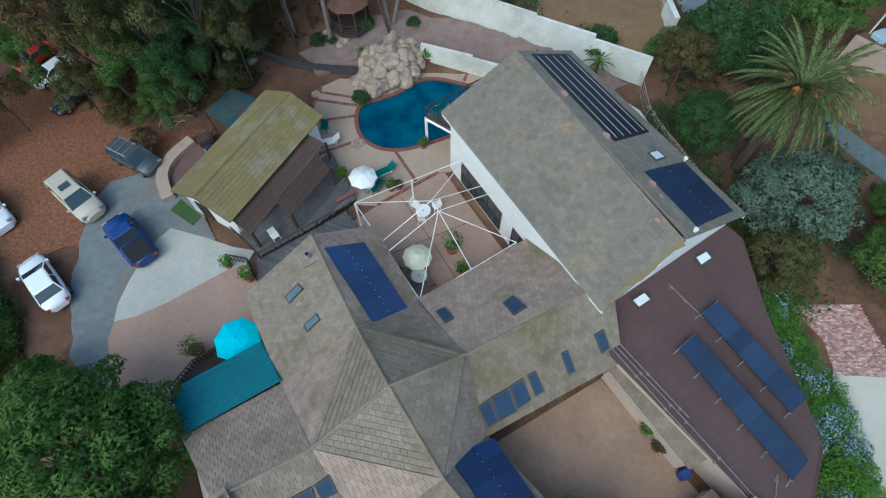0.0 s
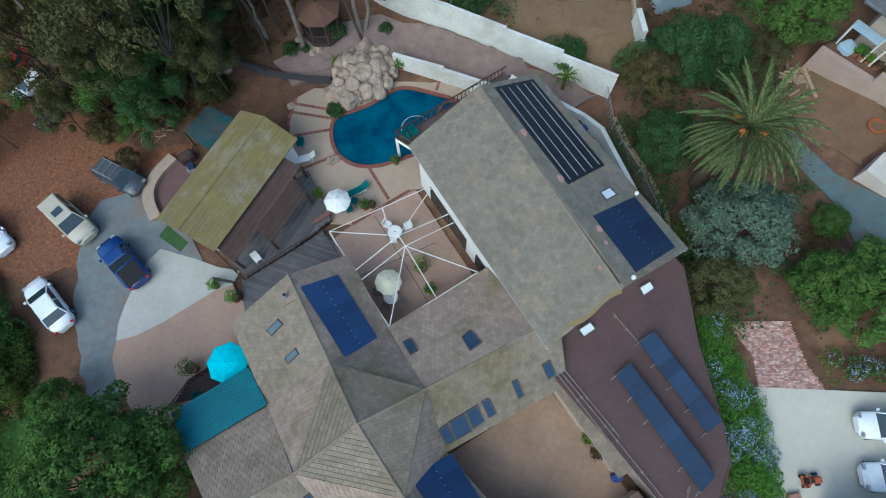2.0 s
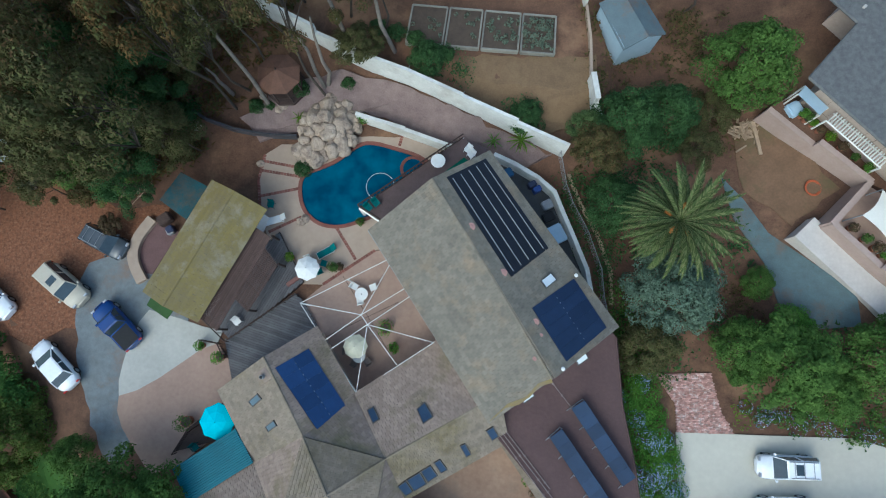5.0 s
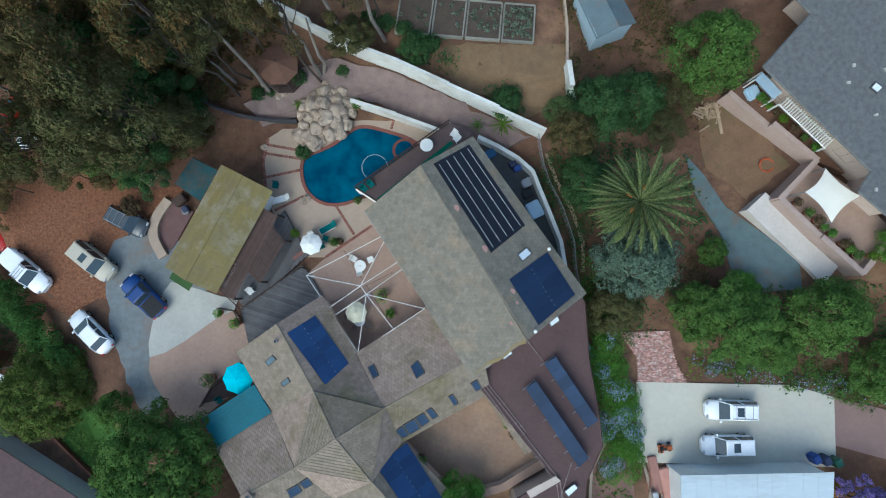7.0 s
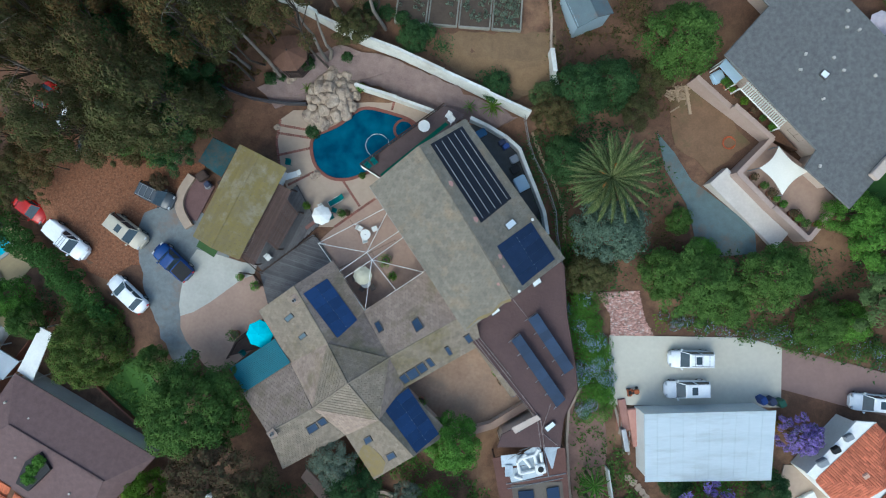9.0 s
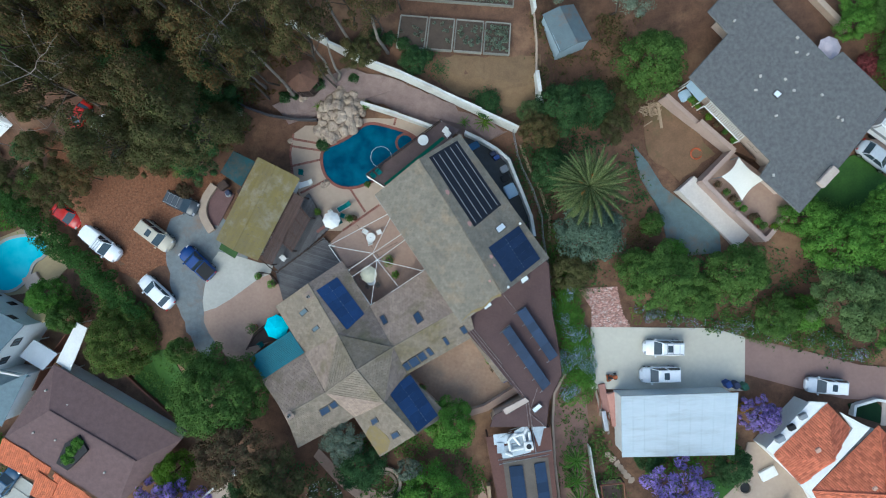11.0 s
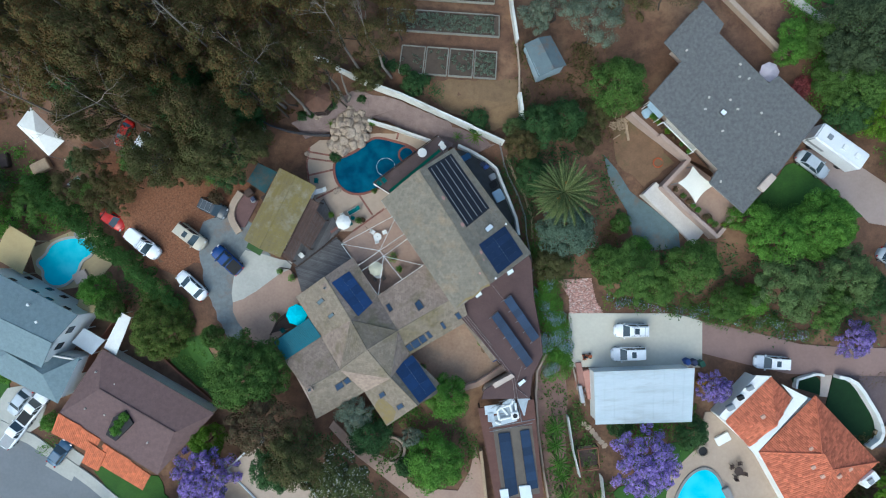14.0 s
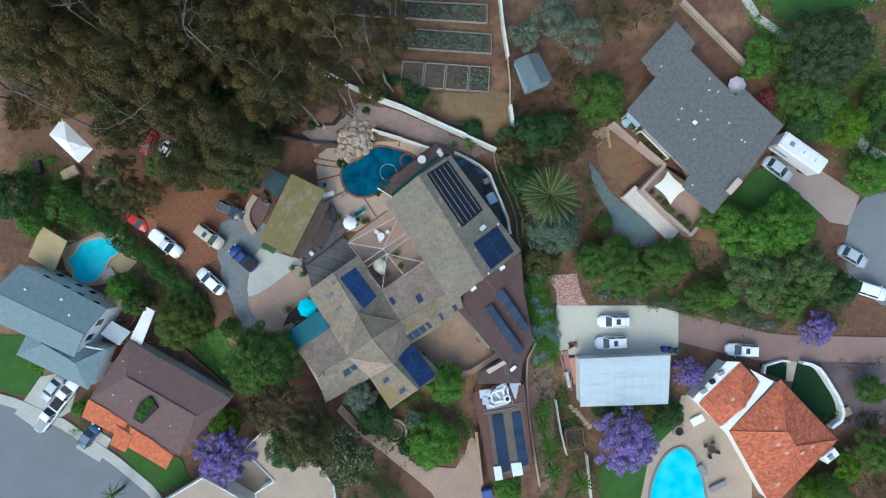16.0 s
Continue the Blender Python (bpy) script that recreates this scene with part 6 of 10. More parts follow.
for q in SC:
    bm = bmesh.new()
    tube(bm, (q[0], q[1], 3.2), q, 0.05, n=6)
    part("mast", bm, GREYMETAL, sail)
rv = thing("motor_home", "large white motor home parked on a drive", "motor home", p3((58.54, 28.50), ground_z(*(58.54, 28.50))), -38)
bm = boxes((-3.6, 3.6, -1.2, 1.2, 0.5, 3.1))
bmesh.ops.bevel(bm, geom=bm.edges[:], offset=0.18, segments=3, affect="EDGES")
part("body", bm, paint("white_coach_paint", (0.75, 0.76, 0.77), 0.35), rv)
part("windscreen", boxes((3.56, 3.63, -1.0, 1.0, 1.4, 2.4)), GLASS, rv)
for x in (-2, 0.3, 2.2):
    part("roof_vent", boxes((x - 0.3, x + 0.3, -0.3, 0.3, 3.1, 3.28)), GREYMETAL if x < 0 else WHITE, rv)
part("stripe", boxes((-3.62, -1.0, -1.22, -1.19, 1.4, 1.8)), GREYMETAL, rv)
for x in (-2.2, 2.3):
    for y in (-1.05, 1.05):
        bm = bmesh.new()
        tube(bm, (x, y - 0.12, 0.42), (x, y + 0.12, 0.42), 0.42, n=14)
        part("wheel", bm, BLACK, rv)
hutt = thing("garden_shed", "small grey-roofed garden shed", "shed")
HS = [(18.69, 43.59), (22.17, 44.57), (24.05, 40.66), (20.39, 39.31)]
gable(hutt, HS[0], HS[3], HS[2], HS[1], along(HS[0], HS[1], 0.5), along(HS[3], HS[2], 0.5), 4.6, 5.4, material("slate_blue_shingle", (0.13, 0.17, 0.185), (0.10, 0.13, 0.145), 1, 0.9, fine=0.5, third=(0.16, 0.12, 0.10)))
shell(hutt, HS, 1.0, 4.65, material("pale_blue_boards", (0.35, 0.45, 0.52), (0.3, 0.39, 0.45), 1, 0.7), 0.15)

# raised vegetable beds
BEDSOIL = material("bed_soil", (0.10, 0.075, 0.055), (0.06, 0.045, 0.035), 1.5, 0.95, 0.6)
BEDWOOD = material("grey_bed_board", (0.27, 0.26, 0.22), (0.20, 0.19, 0.16), 1.5, 0.85, tint=0.15)


def raised_bed(c, label, plants, z=None):
    g0 = ground_z(*c[0]) if z is None else z
    g = thing("raised_bed", label, "garden bed", group="vegetable beds")
    part("soil", prism(inset(c, 0.05), g0 - 0.1, g0 + 0.3), BEDSOIL, g)
    for a, b in zip(c, c[1:] + c[:1]):
        d = Vector((b[0] - a[0], b[1] - a[1]))
        part("board", boxes((0, d.length, -0.07, 0.07, g0 - 0.1, g0 + 0.42)), BEDWOOD, g, m=pose(a[0], a[1], 0, 0, 0, math.degrees(math.atan2(d.y, d.x))))
    if plants:
        rnd = random.Random(int(c[0][0] * 10))
        bm = bmesh.new()
        for _ in range(plants):
            q = quad_point([p3(p, 0) for p in c], rnd.uniform(0.05, 0.95), rnd.uniform(0.12, 0.88))
            for _ in range(16):
                d = Vector((rnd.uniform(-1, 1), rnd.uniform(-1, 1), rnd.uniform(0.2, 1))).normalized()
                leaf_quad(bm, Vector((q.x, q.y, g0 + 0.35)) + d * 0.2, d, 0.22, rnd)
        tagged(part("crop", bm, L_GREY, g, "rows of grey-green crop"), "rows of grey-green crop", kind="stuff")


def bed_leaves():
    Y = [((2.89, 44.72), (15.45, 43.22), (15.12, 39.75), (2.23, 41.20))]
    a, b, c, d = Y[0]
    cuts = (0, 0.26, 0.5, 0.76, 1)
    for i in range(4):
        raised_bed([along(a, b, cuts[i] + 0.01), along(a, b, cuts[i + 1] - 0.01), along(d, c, cuts[i + 1] - 0.01), along(d, c, cuts[i] + 0.01)], "timber-edged vegetable bed with sparse plants", (10, 8, 26, 70)[i])
    raised_bed([(1.22, 46.91), (15.72, 45.23), (15.85, 47.97), (1.36, 49.66)], "timber-edged bed full of grey-green crop", 330)
    raised_bed([(2.24, 51.07), (15.29, 49.62), (15.42, 52.21), (2.36, 53.49)], "timber-edged bed with grey-green crop", 200)
    raised_bed([(-9.02, 52.43), (1.43, 51.11), (1.55, 53.37), (-8.90, 54.69)], "timber-edged bed behind the trees", 30)


# white tent among the trees
tent = thing("white_canopy_tent", "white canopy tent among trees", "tent")
TT = [(-51.08, 37.72), (-48.86, 40.37), (-44.59, 35.22), (-46.86, 33.24)]
apex = p3(along(TT[0], TT[2], 0.5), 0.2)
for a, b in zip(TT, TT[1:] + TT[:1]):
    slab("canopy_side", [p3(a, -0.7), p3(b, -0.7), apex], WHITE, tent, 0.03)
for q in TT:
    bm = bmesh.new()
    tube(bm, p3(q, ground_z(*q)), p3(q, -0.7), 0.04, n=6)
    part("leg", bm, GREYMETAL, tent)

# garage with white sheet roof
shop = thing("white_roofed_garage", "large garage with a white sheet metal roof", "garage")
SG = [(26.00, 0.84), (39.17, 0.74), (38.65, -6.39), (25.98, -6.15)]
sg3 = [p3(SG[3], 3.2), p3(SG[2], 3.2), p3(SG[1], 3.6), p3(SG[0], 3.6)]
for i in range(10):
    pl = [quad_point(sg3, i / 10, 0), quad_point(sg3, (i + 0.995) / 10, 0), quad_point(sg3, (i + 0.995) / 10, 1), quad_point(sg3, i / 10, 1)]
    slab("roof_sheet", [tuple(q) for q in pl], WHITEMETAL, shop, 0.08)
    bm = bmesh.new()
    tube(bm, quad_point(sg3, i / 10, 0) + Vector((0, 0, 0.01)), quad_point(sg3, i / 10, 1) + Vector((0, 0, 0.01)), 0.025, n=5)
    part("seam", bm, WHITEMETAL, shop)
wall_ring("wall", inset(SG, 0.25), 0, 3.15, WHITE, shop)

# clay-roofed villa
villa = thing("clay_roofed_house", "white villa with orange clay tiled roofs", "house")
VN, VE, VS, VW = (54.90, -3.67), (62.78, -12.71), (52.76, -22.06), (47.13, -10.68)
hip(villa, [VN, VE, VS, VW], (54.17, -10.62), (55.43, -12.67), 3.3, 5.2, REDTILE2, REDTILE2)
for a, b in ((VN, (54.04, -10.54)), (VW, (54.04, -10.54)), (VE, (55.29, -12.59)), (VS, (55.29, -12.59))):
    ridge_cap(villa, p3(a, 3.4), p3(b, 5.3), REDTILE2, "hip_tile")
shell(villa, [VN, VE, VS, VW], 0, 3.3, WHITE)
WA1, WB1, WC1, WD1, WT = (49.32, -0.94), (51.79, -3.84), (46.02, -9.98), (43.01, -6.48), (49.02, -6.90)
for pl in ([p3(WD1, 3.3), p3(WA1, 3.3), p3(WT, 4.4)], [p3(WA1, 3.3), p3(WB1, 3.3), p3(WT, 4.4)], [p3(WC1, 3.3), p3(WD1, 3.3), p3(WT, 4.4)]):
    slab("roof_slope", pl, REDTILE2, villa)
    barrel(villa, pl, REDTILE2)
part("parapet_roof", prism([(50.76, -2.05), (53.93, -3.92), (47.07, -10.65), (47.81, -12.23), (45.80, -10.01), (49.51, -7.44), (51.98, -3.82)], 3.0, 3.35), WHITE, villa, "white flat roof between wings")
part("west_parapet", prism([(47.35, -0.70), (49.38, -0.89), (43.06, -6.51), (42.20, -5.82)], 3.0, 3.25), WHITE, villa, "white flat roof edge")
shell(villa, [(47.68, -0.72), (51.85, -3.87), (47.17, -10.88), (42.35, -5.99)], 0, 3.0, WHITE, 0.2)
for xy, z in (((47.52, -5.89), 3.85), ((53.10, -10.06), 4.55), ((53.22, -12.39), 4.6), ((54.29, -13.56), 4.7), ((56.45, -13.68), 4.7), ((58.23, -13.04), 4.2), ((53.27, -18.26), 4.0)):
    o = small_box("roof_vent", "pale triangular vent on clay tiles", "roof vent", xy, z - 0.2, (0.6, 0.5, 0.5), material("pale_terracotta", (0.62, 0.40, 0.30)), 30, "clay roof vents")
chim = thing("white_chimney", "white stucco chimney block beside clay roof", "chimney", p3((61.30, -14.84), 0), 35)
part("stack", boxes((-1.1, 1.1, -0.6, 0.6, 0, 3.8)), WHITE, chim)
part("cap", boxes((-0.5, 0.2, -0.3, 0.3, 3.8, 4.1)), GREYMETAL, chim)
wall_line("curved_villa_wall", [(54.24, -3.44), (54.47, -2.26), (57.05, -1.63), (58.06, -1.85)], 0.7, 0.3, WHITE, "low white wall round a small lawn")
wall_line("curved_villa_wall", [(59.76, -2.02), (61.10, -2.35), (62.18, -3.00), (63.06, -4.23), (63.92, -5.81), (64.70, -7.21), (65.23, -8.60), (65.42, -9.80), (65.03, -10.88), (63.70, -11.75)], 1.2, 0.45, WHITE, "curved white wall round a dark lawn")
tagged(part("villa_path", prism([(58.06, -1.94), (59.59, -2.01), (58.76, -4.95), (57.74, -4.81)], 0, 0.14), CREAM), "cream paved path to a villa door", "path", kind="structure")

# canopy with solar mats below the annex
cano = thing("solar_canopy", "long maroon canopy with blue solar mats", "canopy")
CA = [(10.72, -3.42), (18.13, -2.57), (18.78, -15.54), (12.52, -16.36)]
part("roof", prism(CA, 2.6, 2.75), material("dull_red_roof", (0.14, 0.07, 0.055), (0.10, 0.05, 0.04), 0.8, 0.9, fine=0.3), cano)
for q in inset(CA, 0.2):
    part("post", boxes((q[0] - 0.08, q[0] + 0.08, q[1] - 0.08, q[1] + 0.08, 0, 2.6)), DARKWOOD, cano)
part("inner_floor", prism([(12.54, -6.21), (17.71, -5.98), (18.32, -15.02), (13.38, -15.58)], 2.76, 2.79), material("grey_brown_felt", (0.15, 0.125, 0.10), (0.10, 0.085, 0.07), 0.8, 0.9, fine=0.3), cano, "grey-brown inner panel")
for c in ([(13.16, -6.81), (14.72, -6.73), (15.46, -14.87), (13.88, -15.28)], [(16.04, -6.63), (17.28, -6.45), (18.12, -14.19), (16.71, -14.45)]):
    array_on("solar_array", "long row of deep blue solar panels", "solar panels", c, 1, 7, RACKCELL, z=[2.95] * 4)
for c in ([(13.03, -14.22), (14.10, -14.11), (14.32, -16.08), (13.25, -16.27)], [(15.58, -13.86), (17.06, -13.77), (17.29, -15.58), (15.81, -15.75)]):
    o = part("roof_box", prism(c, 2.75, 3.05), material("white_box", (0.7, 0.74, 0.76), (0.62, 0.66, 0.68), 1, 0.5))
    tagged(o, "white metal box at a canopy end", "roof box", "canopy boxes")
cool = thing("rooftop_cooler", "white rooftop cooling unit with ducts", "cooling unit", p3((14.91, -4.15), 2.75), 10)
SHEET = material("galvanised_sheet", (0.50, 0.55, 0.58), (0.38, 0.43, 0.47), 0.9, 0.45, metal=0.2, third=(0.30, 0.33, 0.35), spots=0.9, tint=0.12)
for x0, x1, y0, y1, z, tx, ty, tz in ((-3.3, -1.7, 0.1, 1.3, 0.08, 3, 2, -6), (-2.7, 0.6, -1.3, 0.1, 0.06, 0, -2, 3), (-1.7, 0.9, 0.1, 1.2, 0.14, -4, 1, -3), (1.5, 3.1, -1.1, 1.6, 0.09, 2, 3, 9), (-0.2, 1.4, 0.9, 1.7, 0.22, 5, -4, 20), (-3.0, -2.2, -1.1, 0.0, 0.12, -3, 5, -12)):
    part("metal_sheet", boxes((x0, x1, y0, y1, 0, 0.035)), SHEET, cool, "loose galvanised sheet", m=pose(0, 0, z, tx, ty, tz))
for a, b, r in (((-3.2, -1.4, 0.05), (3.0, -1.6, 0.05), 0.05), ((-3.2, -1.9, 0.05), (2.6, -2.0, 0.05), 0.04), ((1.2, -1.6, 0.05), (1.3, 1.7, 0.1), 0.05), ((-1.2, 1.7, 0.2), (0.9, 1.9, 0.2), 0.04), ((-2.9, 0.9, 0.2), (-1.0, 1.6, 0.3), 0.035)):
    bm = bmesh.new()
    beam(bm, a, b, r)
    part("support_rail", bm, GREYMETAL, cool)
bm = boxes((0.0, 1.0, -0.8, 0.2, 0.1, 0.9))
bmesh.ops.bevel(bm, geom=bm.edges[:], offset=0.08, segments=2, affect="EDGES")
part("unit", bm, WHITE, cool)
bm = bmesh.new()
tube(bm, (0.5, -0.3, 0.9), (0.5, -0.3, 0.94), 0.3, n=16)
part("fan", bm, BLACK, cool)
for a, b in (((-0.1, -0.5, 0.4), (-1.6, -0.5, 0.4)), ((-1.6, -0.5, 0.4), (-1.6, 0.7, 0.4)), ((0.2, 0.2, 0.5), (0.2, 1.1, 0.5)), ((0.2, 1.1, 0.5), (-1.2, 1.0, 0.5)), ((0.8, 0.2, 0.5), (0.9, 1.2, 0.5)), ((-1.6, 0.7, 0.4), (-0.6, 1.3, 0.45)), ((-0.4, -0.1, 0.3), (-0.9, 0.9, 0.35)), ((-2.2, -0.7, 0.25), (-1.5, -1.1, 0.3)), ((0.3, 1.1, 0.5), (0.7, 1.6, 0.5))):
    bm = bmesh.new()
    tube(bm, a, b, 0.17, n=8)
    part("duct", bm, WHITE, cool)
wall_line("path_wall", [(20.45, 2.89), (19.10, 0.64), (18.77, -2.64), (18.86, -7.60), (19.27, -12.58), (19.97, -18.39)], 0.8, 0.25, PATIO, "tan kerb wall beside an earth path")
wall_line("canopy_side_wall", [(10.91, -9.71), (11.37, -17.37)], 1.2, 0.4, PALEWOOD, "weathered timber wall beside the drive")
wall_line("white_fence", [(22.91, -5.66), (23.44, -10.35), (24.12, -13.79)], 1.3, 0.15, WALLWHITE, "pale boundary wall beside a garage")
wall_line("white_fence", [(27.09, -13.94), (27.55, -21.61)], 1.4, 0.12, WALLWHITE, "pale fence below a garage")
# boards and pipes stacked beside the garage
LUMBER = [material("weathered_board", (0.34, 0.29, 0.24), (0.22, 0.185, 0.15), 3, 0.9, tint=0.2), material("red_brown_board", (0.25, 0.12, 0.08), (0.17, 0.08, 0.055), 3, 0.9, tint=0.2), material("pale_pipe_stock", (0.5, 0.48, 0.44), (0.4, 0.38, 0.34), 3, 0.6)]
rnd = random.Random(12)
for cx, cy, count, lb in ((24.75, -0.6, 9, "loose stack of weathered boards beside a garage"), (25.2, -3.3, 8, "heap of boards and pale pipes beside a garage")):
    pile = thing("lumber_pile", lb, "lumber pile", p3((cx, cy), ground_z(cx, cy)), 0, "stacked lumber")
    for i in range(count):
        ln, wd = rnd.uniform(1.3, 2.9), rnd.uniform(0.1, 0.24)
        part("board", boxes((-wd / 2, wd / 2, -ln / 2, ln / 2, 0, 0.05)), LUMBER[rnd.choice((0, 0, 1, 2))], pile, m=pose(rnd.uniform(-0.55, 0.55), rnd.uniform(-0.4, 0.4), 0.02 + 0.052 * (i // 2), 0, 0, rnd.gauss(5, 14)))
for k in range(7):
    u = k / 6
    xy = (25.3 + 2.8 * u + 0.15 * math.sin(5 * u), -7.1 - 3.1 * u)
    o = new("stepping_stone", mesh_of("stepping_stone", prism(ragged([(0.3 * math.cos(a * 1.047), 0.27 * math.sin(a * 1.047)) for a in range(6)]), -0.05, 0.07), PATIO))
    o.matrix_basis = pose(xy[0], xy[1], ground_z(*xy), 0, 0, 40 * k)
    tagged(o, "flat pale stepping stone in bare earth", "stepping stone", "stepping stones")
hut = thing("timber_hut", "open timber hut with a brown frame", "hut")
HT = [(23.96, -10.03), (26.63, -9.84), (26.74, -12.67), (24.23, -12.88)]
part("floor", prism(HT, 0, 0.3), DARKWOOD, hut)
for a, b in zip(HT, HT[1:] + HT[:1]):
    bm = bmesh.new()
    beam(bm, p3(a, 1.5), p3(b, 1.5), 0.1)
    part("beam", bm, material("red_brown_beam", (0.22, 0.10, 0.06), (0.16, 0.07, 0.045), 1, 0.8), hut)
    part("post", boxes((a[0] - 0.07, a[0] + 0.07, a[1] - 0.07, a[1] + 0.07, 0, 1.5)), DARKWOOD, hut)
wall_line("stone_edging", [(51.79, 51.79), (53.69, 48.39), (58.08, 44.86), (59.19, 42.33)], 0.3, 1.0, material("white_stones", (0.55, 0.53, 0.48), (0.3, 0.28, 0.25), 3, 0.9, 0.6), "pale rubble stone edging along a lawn")
wall_line("stone_edging", [(65.61, 37.87), (67.44, 32.81), (69.74, 28.97), (73.78, 26.70)], 0.3, 1.4, material("white_stones", (0.55, 0.53, 0.48)), "pale rubble stone edging by trees")
wall_line("long_retaining_wall", [(43.00, 50.93), (47.65, 45.80), (52.31, 40.68)], 0.8, 0.6, PATIO, "long tan retaining wall behind a house")


# ---------------------------------------------------------------- vehicles
def loft(bm, rings):
    """Skin between rings of equal length, closed at both ends."""
    vs = [[bm.verts.new(p) for p in r] for r in rings]
    for a, b in zip(vs, vs[1:]):
        for i in range(len(a)):
            bm.faces.new((a[i], a[(i + 1) % len(a)], b[(i + 1) % len(b)], b[i]))
    bm.faces.new(vs[0][::-1])
    bm.faces.new(vs[-1])
    bmesh.ops.recalc_face_normals(bm, faces=bm.faces)


def body_ring(x, w, z0, z1, round_=0.12):
    h = w / 2
    return [(x, -h + 0.05, z0), (x, h - 0.05, z0), (x, h, z0 + 0.2), (x, h, z1 - round_), (x, h - round_, z1), (x, -h + round_, z1), (x, -h, z1 - round_), (x, -h, z0 + 0.2)]


# kind: length, width, height, stations (x share, width share, deck height), cabin (x0, x1 base, x0, x1 roof), deck
CARS = {
    "sedan": (4.8, 1.85, 1.45, [(-0.5, 0.82, 0.72), (-0.47, 0.95, 0.92), (-0.3, 1, 0.98), (0.18, 1, 0.95), (0.42, 0.96, 0.80), (0.49, 0.84, 0.62)], (-0.37, 0.25, -0.24, 0.07)),
    "suv": (5.0, 1.95, 1.85, [(-0.5, 0.9, 0.95), (-0.48, 0.97, 1.08), (0.15, 1, 1.1), (0.42, 0.97, 1.02), (0.49, 0.88, 0.78)], (-0.49, 0.25, -0.44, 0.1)),
    "wagon": (4.7, 1.85, 1.6, [(-0.5, 0.9, 0.82), (-0.48, 0.97, 0.96), (0.15, 1, 0.98), (0.42, 0.97, 0.88), (0.49, 0.88, 0.68)], (-0.48, 0.26, -0.43, 0.09)),
    "pickup": (5.4, 1.95, 1.8, [(-0.5, 0.96, 0.98), (0.12, 1, 1.02), (0.42, 0.97, 1.0), (0.49, 0.9, 0.8)], (-0.1, 0.26, -0.04, 0.13)),
}


def wheel(parent, x, y, r):
    bm = bmesh.new()
    tube(bm, (0, -0.11, 0), (0, 0.11, 0), r, n=16)
    w = part("wheel", bm, BLACK, parent, m=pose(x, y, r))
    bm = bmesh.new()
    tube(bm, (0, -0.12, 0), (0, 0.12, 0), r * 0.6, n=10)
    part("rim", bm, CHROME, w)


